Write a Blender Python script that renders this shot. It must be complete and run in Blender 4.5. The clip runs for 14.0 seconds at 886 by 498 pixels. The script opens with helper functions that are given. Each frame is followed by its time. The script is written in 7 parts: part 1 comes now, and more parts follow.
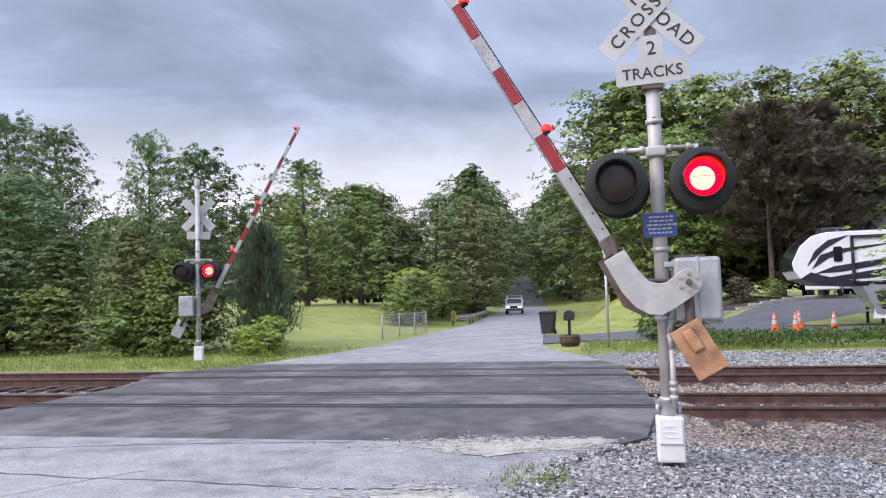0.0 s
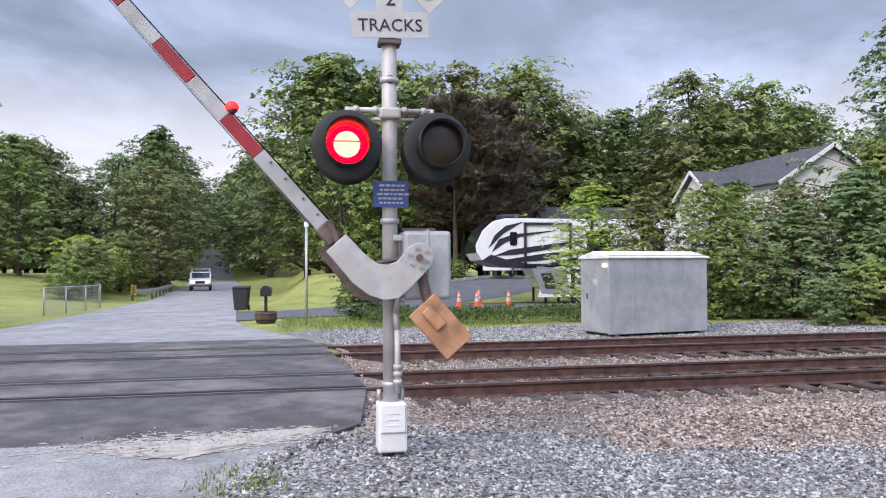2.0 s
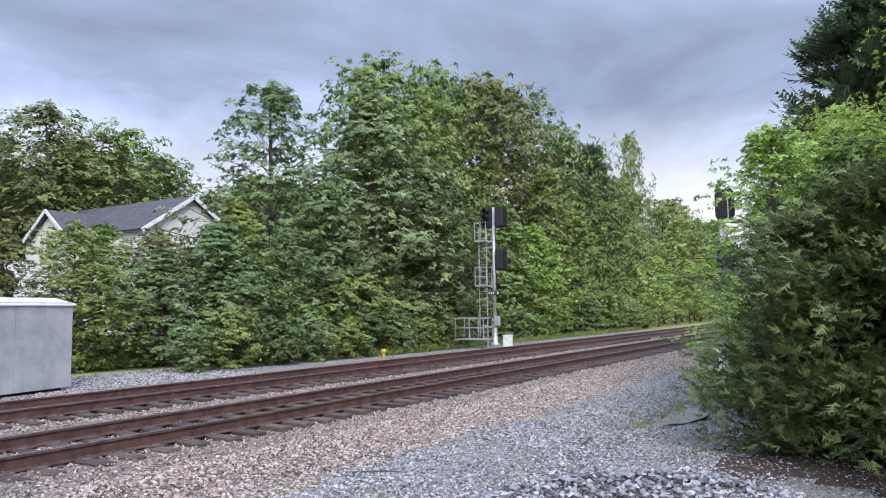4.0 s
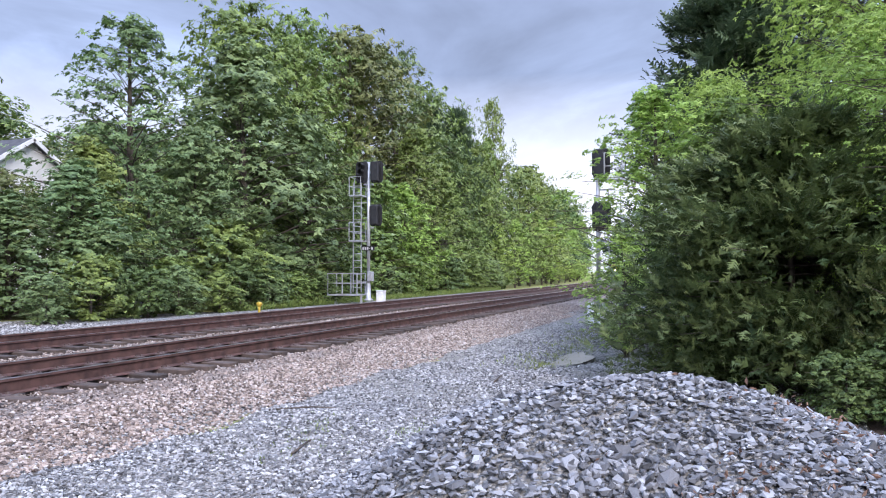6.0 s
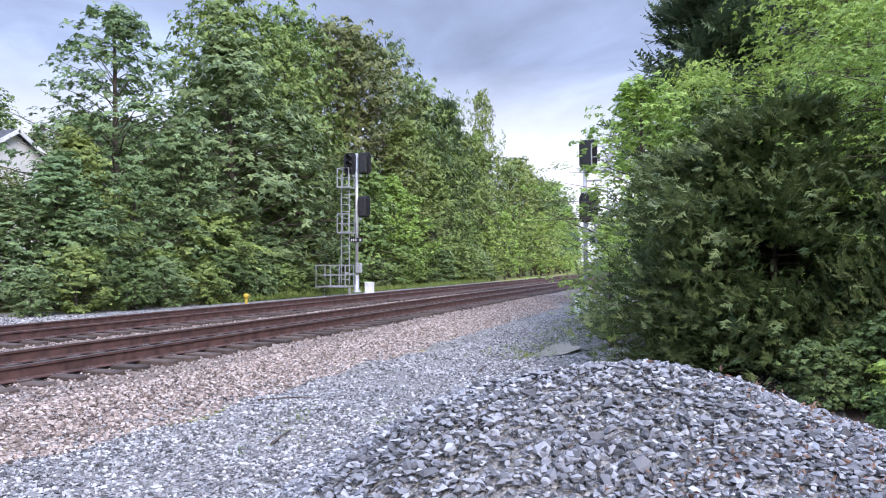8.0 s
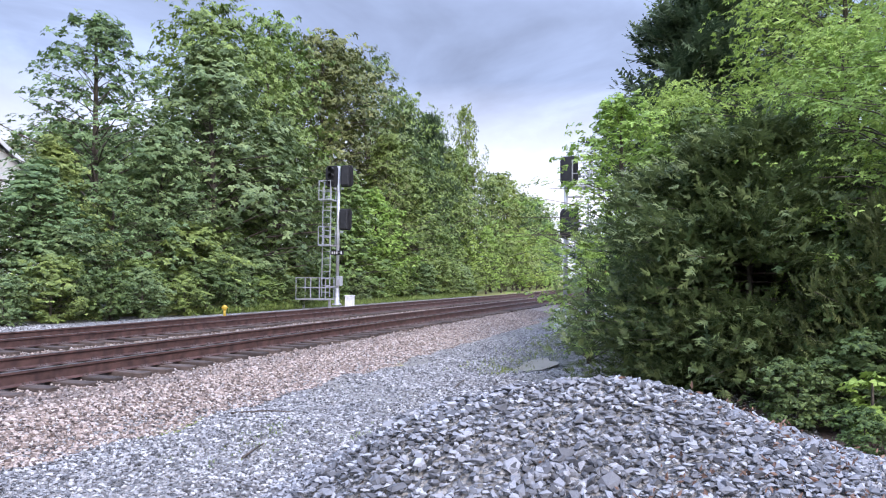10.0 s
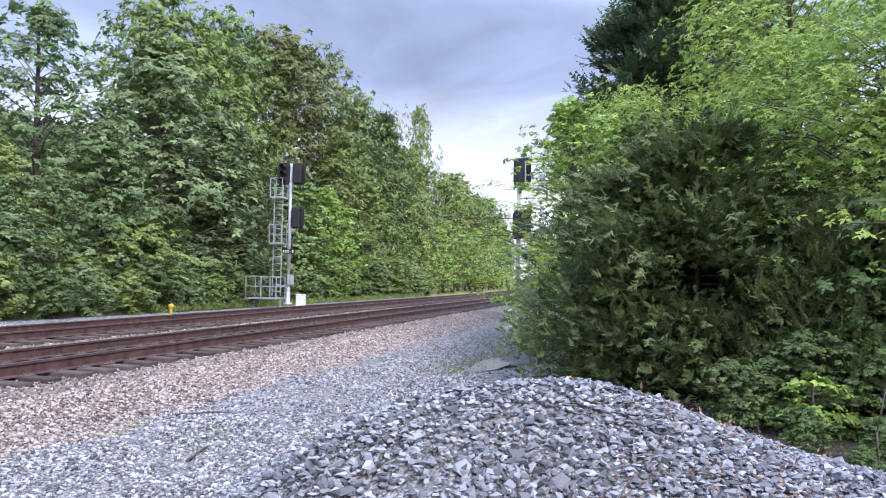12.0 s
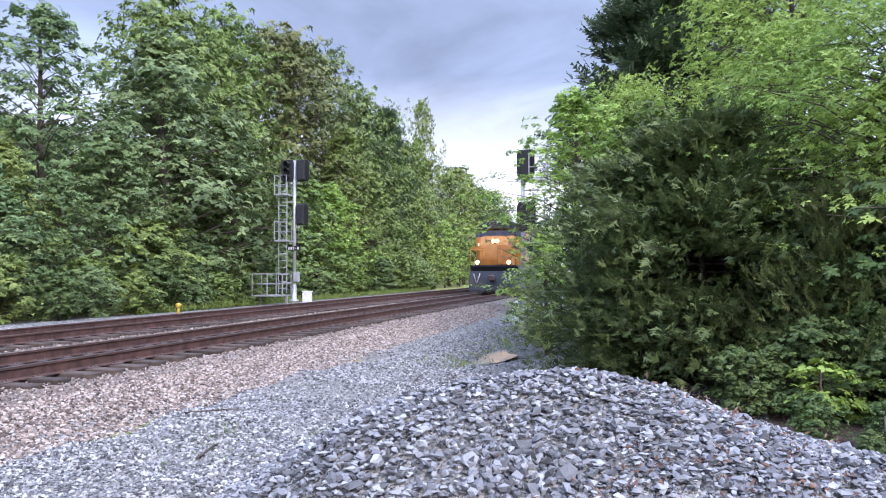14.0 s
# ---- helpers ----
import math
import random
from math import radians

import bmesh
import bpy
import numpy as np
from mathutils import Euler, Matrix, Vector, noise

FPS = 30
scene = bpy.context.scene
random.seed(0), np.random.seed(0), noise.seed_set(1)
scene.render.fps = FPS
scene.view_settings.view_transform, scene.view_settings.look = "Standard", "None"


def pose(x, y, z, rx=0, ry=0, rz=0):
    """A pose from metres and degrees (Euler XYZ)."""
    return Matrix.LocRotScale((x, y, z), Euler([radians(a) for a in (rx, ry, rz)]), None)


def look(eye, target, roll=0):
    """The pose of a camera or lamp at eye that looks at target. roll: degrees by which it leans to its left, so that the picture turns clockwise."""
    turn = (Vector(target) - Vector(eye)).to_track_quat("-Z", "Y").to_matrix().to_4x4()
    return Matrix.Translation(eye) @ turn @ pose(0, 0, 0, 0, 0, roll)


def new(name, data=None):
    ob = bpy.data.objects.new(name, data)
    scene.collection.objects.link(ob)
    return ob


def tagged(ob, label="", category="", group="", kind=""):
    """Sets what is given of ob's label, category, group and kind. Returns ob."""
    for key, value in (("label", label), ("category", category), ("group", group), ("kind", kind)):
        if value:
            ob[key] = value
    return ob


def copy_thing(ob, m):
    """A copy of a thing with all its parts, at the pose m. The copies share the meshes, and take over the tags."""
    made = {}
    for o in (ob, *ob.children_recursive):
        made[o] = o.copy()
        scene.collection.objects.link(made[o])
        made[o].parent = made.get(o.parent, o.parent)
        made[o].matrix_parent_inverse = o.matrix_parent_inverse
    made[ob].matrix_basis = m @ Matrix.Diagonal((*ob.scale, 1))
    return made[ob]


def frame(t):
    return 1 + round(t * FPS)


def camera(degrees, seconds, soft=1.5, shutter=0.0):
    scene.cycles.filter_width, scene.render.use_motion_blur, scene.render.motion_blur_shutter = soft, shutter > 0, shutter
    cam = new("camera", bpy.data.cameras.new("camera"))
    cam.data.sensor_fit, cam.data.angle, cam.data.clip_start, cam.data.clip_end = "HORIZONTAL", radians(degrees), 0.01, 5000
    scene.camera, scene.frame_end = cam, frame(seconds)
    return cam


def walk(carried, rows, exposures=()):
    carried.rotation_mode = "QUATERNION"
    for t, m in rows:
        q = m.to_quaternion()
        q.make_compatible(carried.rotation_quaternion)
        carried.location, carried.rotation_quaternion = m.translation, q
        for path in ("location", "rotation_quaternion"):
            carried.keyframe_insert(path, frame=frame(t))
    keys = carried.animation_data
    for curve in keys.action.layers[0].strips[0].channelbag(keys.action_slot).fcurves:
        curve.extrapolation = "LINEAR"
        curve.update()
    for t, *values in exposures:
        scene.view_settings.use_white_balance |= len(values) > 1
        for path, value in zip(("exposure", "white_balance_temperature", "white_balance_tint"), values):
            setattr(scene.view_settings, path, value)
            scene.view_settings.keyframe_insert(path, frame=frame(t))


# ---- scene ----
import itertools

cam = camera(62.0, 14.0, 1.1)
EXPOSURES = [(0, 0.57, 6850, 17), (3, 0.58, 6900, 17), (4.0, 0.68, 6550, 16), (6.5, 0.87, 6300, 19), (14, 0.97, 6230, 20)]
PATH = [
    (0, (0.15, -10.908, 1.601), (-0.293, -8.963, 1.736), -1.8),
    (0.5, (0.129, -10.868, 1.586), (-0.314, -8.921, 1.706), -0.6),
    (1, (-0.028, -10.644, 1.572), (-0.251, -8.659, 1.668), -0.5),
    (1.5, (-0.127, -10.339, 1.559), (-0.056, -8.341, 1.608), -1.0),
    (2, (-0.129, -9.994, 1.587), (0.242, -8.029, 1.641), -0.4),
    (2.5, (-0.107, -9.635, 1.608), (0.781, -7.847, 1.725), -0.5),
    (3, (0.007, -9.433, 1.629), (1.328, -7.938, 1.78), -1.2),
    (3.3, (0.008, -9.326, 1.637), (1.458, -7.957, 1.789), -0.9),
    (3.5, (0.001, -9.222, 1.642), (1.529, -7.941, 1.794), -1.1),
    (4, (0.0, -8.864, 1.632), (1.696, -7.816, 1.795), -0.7),
    (4.2, (0.01, -8.746, 1.624), (1.767, -7.806, 1.79), -0.5),
    (6.3, (-0.245, -7.849, 1.223), (1.631, -7.16, 1.282), 0.1),
    (6.5, (-0.236, -7.872, 1.222), (1.641, -7.185, 1.274), 0.3),
    (7, (-0.199, -7.924, 1.213), (1.68, -7.239, 1.254), 0.3),
    (7.5, (-0.175, -7.948, 1.21), (1.705, -7.266, 1.246), 0.1),
    (8, (-0.172, -7.966, 1.218), (1.711, -7.294, 1.26), -0.2),
    (10.5, (-0.127, -8.022, 1.216), (1.777, -7.417, 1.31), 0.9),
    (11, (-0.098, -8.014, 1.21), (1.822, -7.46, 1.296), 0.9),
    (11.5, (-0.093, -8.007, 1.213), (1.836, -7.484, 1.298), 1.0),
    (12, (-0.091, -8.006, 1.216), (1.843, -7.501, 1.298), 1.0),
    (12.5, (-0.098, -8.007, 1.209), (1.839, -7.513, 1.285), 1.0),
    (13, (-0.103, -8.008, 1.207), (1.835, -7.521, 1.277), 0.9),
    (13.5, (-0.093, -8.004, 1.205), (1.844, -7.511, 1.271), 0.5),
    (14, (-0.096, -8.022, 1.214), (1.834, -7.503, 1.279), -0.2),
]
walk(cam, [(t, look(eye, target, roll)) for t, eye, target, roll in PATH], EXPOSURES)

# ---- world and light ----
def build_world():
    w = bpy.data.worlds.new("sky")
    scene.world = w
    w.use_nodes = True
    nt = w.node_tree
    nt.nodes.clear()
    N, L = nt.nodes.new, nt.links.new
    out, bg = N("ShaderNodeOutputWorld"), N("ShaderNodeBackground")
    sky = N("ShaderNodeTexSky")
    sky.sky_type = "NISHITA"
    sky.sun_disc = False
    sky.sun_elevation, sky.sun_rotation = radians(36), radians(230)
    sky.air_density, sky.dust_density = 1.0, 2.5
    tc = N("ShaderNodeTexCoord")
    sep = N("ShaderNodeSeparateXYZ")
    L(tc.outputs["Generated"], sep.inputs[0])
    # cloud deck: the direction projected on a flat layer
    zc = N("ShaderNodeMath"); zc.operation = "MAXIMUM"; zc.inputs[1].default_value = 0.0
    L(sep.outputs[2], zc.inputs[0])
    za = N("ShaderNodeMath"); za.operation = "ADD"; za.inputs[1].default_value = 0.16
    L(zc.outputs[0], za.inputs[0])
    dx = N("ShaderNodeMath"); dx.operation = "DIVIDE"
    dy = N("ShaderNodeMath"); dy.operation = "DIVIDE"
    L(sep.outputs[0], dx.inputs[0]); L(za.outputs[0], dx.inputs[1])
    L(sep.outputs[1], dy.inputs[0]); L(za.outputs[0], dy.inputs[1])
    cmb = N("ShaderNodeCombineXYZ")
    L(dx.outputs[0], cmb.inputs[0]); L(dy.outputs[0], cmb.inputs[1])
    n1, n2 = N("ShaderNodeTexNoise"), N("ShaderNodeTexNoise")
    n1.inputs["Scale"].default_value, n1.inputs["Detail"].default_value, n1.inputs["Roughness"].default_value = 1.05, 6.0, 0.55
    n1.inputs["Distortion"].default_value = 0.5
    n2.inputs["Scale"].default_value, n2.inputs["Detail"].default_value = 0.33, 2.0
    L(cmb.outputs[0], n1.inputs["Vector"]); L(cmb.outputs[0], n2.inputs["Vector"])
    mixn = N("ShaderNodeMix"); mixn.data_type = "FLOAT"; mixn.inputs[0].default_value = 0.45
    L(n1.outputs["Fac"], mixn.inputs[2]); L(n2.outputs["Fac"], mixn.inputs[3])
    ramp = N("ShaderNodeValToRGB")
    e = ramp.color_ramp.elements
    e[0].position, e[0].color = 0.38, (0.165, 0.205, 0.285, 1)
    e[1].position, e[1].color = 0.62, (0.60, 0.70, 0.88, 1)
    m = ramp.color_ramp.elements.new(0.47); m.color = (0.24, 0.305, 0.43, 1)
    m = ramp.color_ramp.elements.new(0.54); m.color = (0.36, 0.455, 0.65, 1)
    L(mixn.outputs[0], ramp.inputs[0])
    # paler, breaking cloud towards the horizon
    hz = N("ShaderNodeMapRange")
    hz.inputs["From Min"].default_value, hz.inputs["From Max"].default_value = 0.10, 0.26
    hz.inputs["To Min"].default_value, hz.inputs["To Max"].default_value = 0.85, 0.0
    L(sep.outputs[2], hz.inputs["Value"])
    mixh = N("ShaderNodeMix"); mixh.data_type = "RGBA"
    L(hz.outputs[0], mixh.inputs[0]); L(ramp.outputs[0], mixh.inputs[6])
    mixh.inputs[7].default_value = (0.76, 0.79, 0.85, 1)
    # clouds over the clear sky behind them
    sc = N("ShaderNodeMix"); sc.data_type = "RGBA"; sc.blend_type = "MULTIPLY"; sc.inputs[0].default_value = 1.0
    sc.inputs[7].default_value = (0.10, 0.10, 0.10, 1)
    L(sky.outputs[0], sc.inputs[6])
    both = N("ShaderNodeMix"); both.data_type = "RGBA"; both.inputs[0].default_value = 0.9
    L(sc.outputs[2], both.inputs[6]); L(mixh.outputs[2], both.inputs[7])
    # an overcast sky is brightest overhead
    up = N("ShaderNodeMapRange")
    up.inputs["From Min"].default_value, up.inputs["From Max"].default_value = 0.35, 0.85
    up.inputs["To Min"].default_value, up.inputs["To Max"].default_value = 1.0, 3.4
    L(sep.outputs[2], up.inputs["Value"])
    lift = N("ShaderNodeVectorMath"); lift.operation = "SCALE"
    L(both.outputs[2], lift.inputs[0]); L(up.outputs[0], lift.inputs["Scale"])
    L(lift.outputs[0], bg.inputs[0])
    bg.inputs[1].default_value = SKY_STRENGTH
    L(bg.outputs[0], out.inputs[0])
    lamp = bpy.data.lights.new("sun", "SUN")
    lamp.energy, lamp.angle, lamp.color = SUN_STRENGTH, radians(25), (1.0, 0.95, 0.88)
    ob = new("sun", lamp)
    ob.rotation_euler = (radians(54), 0, radians(-50))


SKY_STRENGTH, SUN_STRENGTH = 1.05, 1.7
build_world()


# ---- materials ----
def shader(name):
    m = bpy.data.materials.new(name)
    m.use_nodes = True
    nt = m.node_tree
    return m, nt.nodes.new, nt.links.new, nt.nodes["Principled BSDF"]


def noise_node(N, L, vec, scale, detail=3.0, rough=0.55):
    n = N("ShaderNodeTexNoise")
    n.inputs["Scale"].default_value, n.inputs["Detail"].default_value, n.inputs["Roughness"].default_value = scale, detail, rough
    L(vec, n.inputs["Vector"])
    return n


def ramp_node(N, L, fac, stops):
    r = N("ShaderNodeValToRGB")
    e = r.color_ramp.elements
    e[0].position, e[0].color = stops[0][0], (*stops[0][1], 1)
    e[1].position, e[1].color = stops[-1][0], (*stops[-1][1], 1)
    for p, c in stops[1:-1]:
        e.new(p).color = (*c, 1)
    L(fac, r.inputs[0])
    return r


def mix_node(N, L, fac, a, b, blend="MIX"):
    m = N("ShaderNodeMix")
    m.data_type, m.blend_type = "RGBA", blend
    for value, slot in ((fac, 0), (a, 6), (b, 7)):
        if isinstance(value, (int, float)):
            m.inputs[slot].default_value = value
        elif isinstance(value, tuple):
            m.inputs[slot].default_value = (*value, 1)
        else:
            L(value, m.inputs[slot])
    return m.outputs[2]


def bump_node(N, L, height, b, strength, distance):
    bp = N("ShaderNodeBump")
    bp.inputs["Strength"].default_value, bp.inputs["Distance"].default_value = strength, distance
    L(height, bp.inputs["Height"])
    L(bp.outputs[0], b.inputs["Normal"])


def weathered(name, base, dark, scale=6.0, rough=0.6, metal=0.0, stain=None, stain_scale=1.2, grain=60.0, bump=0.15, dist=0.004, per_object=0.0, spread=(0.35, 0.65), speckle=0.0):
    """Two-scale colour, fine relief, optional stains."""
    m, N, L, b = shader(name)
    vec = N("ShaderNodeTexCoord").outputs["Object"]
    n1 = noise_node(N, L, vec, scale)
    col = ramp_node(N, L, n1.outputs["Fac"], [(spread[0], dark), (spread[1], base)]).outputs[0]
    if stain:
        n2 = noise_node(N, L, vec, stain_scale, 4.0, 0.6)
        f = ramp_node(N, L, n2.outputs["Fac"], [(0.48, (0, 0, 0)), (0.68, (1, 1, 1))]).outputs[0]
        col = mix_node(N, L, f, col, stain)
    if per_object:
        info = N("ShaderNodeObjectInfo")
        hsv = N("ShaderNodeHueSaturation")
        mr = N("ShaderNodeMapRange")
        mr.inputs["To Min"].default_value, mr.inputs["To Max"].default_value = 1 - per_object, 1 + per_object
        L(info.outputs["Random"], mr.inputs["Value"]); L(mr.outputs[0], hsv.inputs["Value"]); L(col, hsv.inputs["Color"])
        col = hsv.outputs[0]
    n3 = noise_node(N, L, vec, grain, 4.0)
    if speckle:
        fine = N("ShaderNodeHueSaturation")
        fr = N("ShaderNodeMapRange")
        fr.inputs["From Min"].default_value, fr.inputs["From Max"].default_value = 0.3, 0.7
        fr.inputs["To Min"].default_value, fr.inputs["To Max"].default_value = 1 - speckle, 1 + speckle
        L(n3.outputs["Fac"], fr.inputs["Value"]); L(fr.outputs[0], fine.inputs["Value"]); L(col, fine.inputs["Color"])
        col = fine.outputs[0]
    L(col, b.inputs["Base Color"])
    b.inputs["Roughness"].default_value, b.inputs["Metallic"].default_value = rough, metal
    bump_node(N, L, n3.outputs["Fac"], b, bump, dist)
    return m


def leaf_material(name, lo, hi, through_light=0.22, rough=0.5):
    m, N, L, b = shader(name)
    geo, info = N("ShaderNodeNewGeometry"), N("ShaderNodeObjectInfo")
    col = ramp_node(N, L, geo.outputs["Random Per Island"], [(0.0, lo), (1.0, hi)]).outputs[0]
    vec = N("ShaderNodeTexCoord").outputs["Object"]
    n = noise_node(N, L, vec, 0.7, 2.0)
    hsv = N("ShaderNodeHueSaturation")
    mr = N("ShaderNodeMapRange")
    mr.inputs["To Min"].default_value, mr.inputs["To Max"].default_value = 0.65, 1.4
    L(n.outputs["Fac"], mr.inputs["Value"]); L(mr.outputs[0], hsv.inputs["Value"])
    mh = N("ShaderNodeMapRange")
    mh.inputs["To Min"].default_value, mh.inputs["To Max"].default_value = 0.485, 0.515
    L(info.outputs["Random"], mh.inputs["Value"]); L(mh.outputs[0], hsv.inputs["Hue"])
    L(col, hsv.inputs["Color"])
    L(hsv.outputs[0], b.inputs["Base Color"])
    b.inputs["Roughness"].default_value = rough
    b.inputs["Specular IOR Level"].default_value = 0.28
    tr = N("ShaderNodeBsdfTranslucent")
    L(hsv.outputs[0], tr.inputs["Color"])
    mx = N("ShaderNodeMixShader")
    mx.inputs[0].default_value = through_light
    L(b.outputs[0], mx.inputs[1]); L(tr.outputs[0], mx.inputs[2])
    out = [n for n in m.node_tree.nodes if n.type == "OUTPUT_MATERIAL"][0]
    L(mx.outputs[0], out.inputs["Surface"])
    return m


def glow(name, colour, strength):
    m, N, L, b = shader(name)
    b.inputs["Base Color"].default_value = (*colour, 1)
    b.inputs["Emission Color"].default_value = (*colour, 1)
    b.inputs["Emission Strength"].default_value = strength
    return m


def stone_material(name, stops, scale=9.0, rough=0.85):
    """Broken stone: a tone for each stone, mottled."""
    m, N, L, b = shader(name)
    geo, info = N("ShaderNodeNewGeometry"), N("ShaderNodeObjectInfo")
    add = N("ShaderNodeMath"); add.operation = "ADD"
    L(geo.outputs["Random Per Island"], add.inputs[0]); L(info.outputs["Random"], add.inputs[1])
    fr = N("ShaderNodeMath"); fr.operation = "FRACT"
    L(add.outputs[0], fr.inputs[0])
    col = ramp_node(N, L, fr.outputs[0], stops).outputs[0]
    vec = N("ShaderNodeTexCoord").outputs["Object"]
    n = noise_node(N, L, vec, scale, 4.0)
    hsv = N("ShaderNodeHueSaturation")
    mr = N("ShaderNodeMapRange")
    mr.inputs["To Min"].default_value, mr.inputs["To Max"].default_value = 0.65, 1.35
    L(n.outputs["Fac"], mr.inputs["Value"]); L(mr.outputs[0], hsv.inputs["Value"]); L(col, hsv.inputs["Color"])
    L(hsv.outputs[0], b.inputs["Base Color"])
    b.inputs["Roughness"].default_value = rough
    n3 = noise_node(N, L, vec, 45.0, 3.0)
    bump_node(N, L, n3.outputs["Fac"], b, 0.4, 0.01)
    return m


def gravel_material(name, stops, cell, patch=None, patch_scale=0.35):
    """A bed of broken stone seen as cells of their own tone and height."""
    m, N, L, b = shader(name)
    vec = N("ShaderNodeTexCoord").outputs["Object"]
    v = N("ShaderNodeTexVoronoi")
    v.inputs["Scale"].default_value = cell
    L(vec, v.inputs["Vector"])
    sep = N("ShaderNodeSeparateColor")
    L(v.outputs["Color"], sep.inputs[0])
    col = ramp_node(N, L, sep.outputs[0], stops).outputs[0]
    if patch:
        n2 = noise_node(N, L, vec, patch_scale, 4.0, 0.6)
        f = ramp_node(N, L, n2.outputs["Fac"], [(0.45, (0, 0, 0)), (0.65, (0.8, 0.8, 0.8))]).outputs[0]
        col = mix_node(N, L, f, col, patch)
    L(col, b.inputs["Base Color"])
    b.inputs["Roughness"].default_value = 0.9
    inv = N("ShaderNodeMath"); inv.operation = "SUBTRACT"; inv.inputs[0].default_value = 1.0
    L(v.outputs["Distance"], inv.inputs[1])
    bump_node(N, L, inv.outputs[0], b, 1.0, 0.06)
    return m


GREY_STONE = [(0.0, (0.045, 0.044, 0.044)), (0.3, (0.185, 0.180, 0.176)), (0.65, (0.34, 0.332, 0.325)), (1.0, (0.52, 0.51, 0.50))]
PILE_STONE = [(0.0, (0.075, 0.077, 0.082)), (0.35, (0.165, 0.168, 0.178)), (0.7, (0.255, 0.260, 0.275)), (1.0, (0.40, 0.405, 0.42))]
BROWN_STONE = [(0.0, (0.07, 0.052, 0.046)), (0.4, (0.235, 0.182, 0.150)), (0.75, (0.40, 0.32, 0.27)), (1.0, (0.52, 0.47, 0.43))]
M = {}
M["grass"] = weathered("grass", (0.29, 0.30, 0.075), (0.17, 0.20, 0.042), 0.9, 0.95, stain=(0.30, 0.30, 0.10), stain_scale=0.12, grain=18, bump=0.8, dist=0.05, speckle=0.35)
M["blade"] = leaf_material("grass_blade", (0.101, 0.162, 0.034), (0.284, 0.338, 0.095), 0.3)
M["asphalt"] = weathered("old_asphalt", (0.30, 0.293, 0.288), (0.19, 0.186, 0.183), 2.6, 0.9, stain=(0.33, 0.325, 0.32), stain_scale=0.55, grain=55, bump=0.6, dist=0.012, speckle=0.42)
M["asphalt_dark"] = weathered("patched_asphalt", (0.100, 0.090, 0.088), (0.055, 0.050, 0.049), 2.4, 0.75, stain=(0.19, 0.165, 0.155), stain_scale=0.6, grain=60, bump=0.5, dist=0.01, speckle=0.35)
M["asphalt_far"] = weathered("driveway_asphalt", (0.115, 0.115, 0.125), (0.085, 0.085, 0.09), 1.2, 0.9, grain=120, bump=0.4, dist=0.006)
M["sand"] = weathered("sand", (0.46, 0.42, 0.36), (0.33, 0.30, 0.26), 7, 0.95, grain=90, bump=0.6, dist=0.01, speckle=0.3)
M["gravel"] = gravel_material("grey_gravel", GREY_STONE, 34, (0.30, 0.285, 0.25), 0.4)
M["ballast"] = gravel_material("brown_ballast", BROWN_STONE, 30, (0.25, 0.19, 0.15), 0.8)
M["stone"] = stone_material("grey_stone", GREY_STONE)
M["stone_pile"] = stone_material("dark_grey_stone", PILE_STONE)
M["leaf_olive"] = leaf_material("leaf_olive", (0.080, 0.100, 0.032), (0.230, 0.250, 0.085))
M["stone_grey"] = stone_material("blue_grey_stone", [(0.0, (0.06, 0.06, 0.063)), (0.35, (0.16, 0.16, 0.165)), (0.7, (0.30, 0.30, 0.305)), (1.0, (0.52, 0.52, 0.52))])
M["stone_brown"] = stone_material("brown_stone", BROWN_STONE)
M["rail"] = weathered("rusted_rail", (0.135, 0.072, 0.060), (0.065, 0.036, 0.032), 5, 0.75, 0.3, grain=90)
M["rail_head"] = weathered("worn_rail_head", (0.27, 0.235, 0.225), (0.16, 0.13, 0.12), 3, 0.38, 0.85, grain=60, bump=0.05)
M["tie"] = weathered("creosoted_tie", (0.105, 0.075, 0.06), (0.035, 0.026, 0.022), 4, 0.9, grain=40, bump=0.6, dist=0.01, per_object=0.35)
M["galv"] = weathered("galvanised_steel", (0.50, 0.51, 0.53), (0.36, 0.37, 0.39), 7, 0.5, 0.55, stain=(0.40, 0.38, 0.37), stain_scale=2.2, grain=70, bump=0.08)
M["alu"] = weathered("painted_aluminium", (0.53, 0.51, 0.51), (0.39, 0.375, 0.375), 6, 0.55, 0.2, stain=(0.33, 0.29, 0.27), stain_scale=3.0, grain=70, bump=0.08)
M["white"] = weathered("white_paint", (0.80, 0.80, 0.80), (0.66, 0.66, 0.66), 5, 0.5, stain=(0.6, 0.59, 0.57), stain_scale=2.0, grain=60, bump=0.05)
M["sheet"] = weathered("white_sign_sheeting", (0.48, 0.475, 0.48), (0.40, 0.395, 0.40), 3, 0.55, grain=50, bump=0.03)
M["red"] = weathered("red_sheeting", (0.31, 0.018, 0.028), (0.22, 0.010, 0.018), 4, 0.45, grain=50, bump=0.03)
M["black"] = weathered("black_paint", (0.018, 0.018, 0.02), (0.008, 0.008, 0.009), 6, 0.55, grain=60, bump=0.08)
# near-black for the strips that paint the flangeways' shade
M["gap_shade"] = weathered("flangeway_shade_black", (0.030, 0.028, 0.028), (0.016, 0.015, 0.015), 5, 0.7, grain=40, bump=0.2)
M["letter"] = weathered("sign_black", (0.015, 0.015, 0.017), (0.010, 0.010, 0.011), 6, 0.6, grain=60, bump=0.02)
M["blue"] = weathered("blue_sign_sheeting", (0.045, 0.085, 0.30), (0.035, 0.065, 0.22), 5, 0.45, grain=60, bump=0.02)
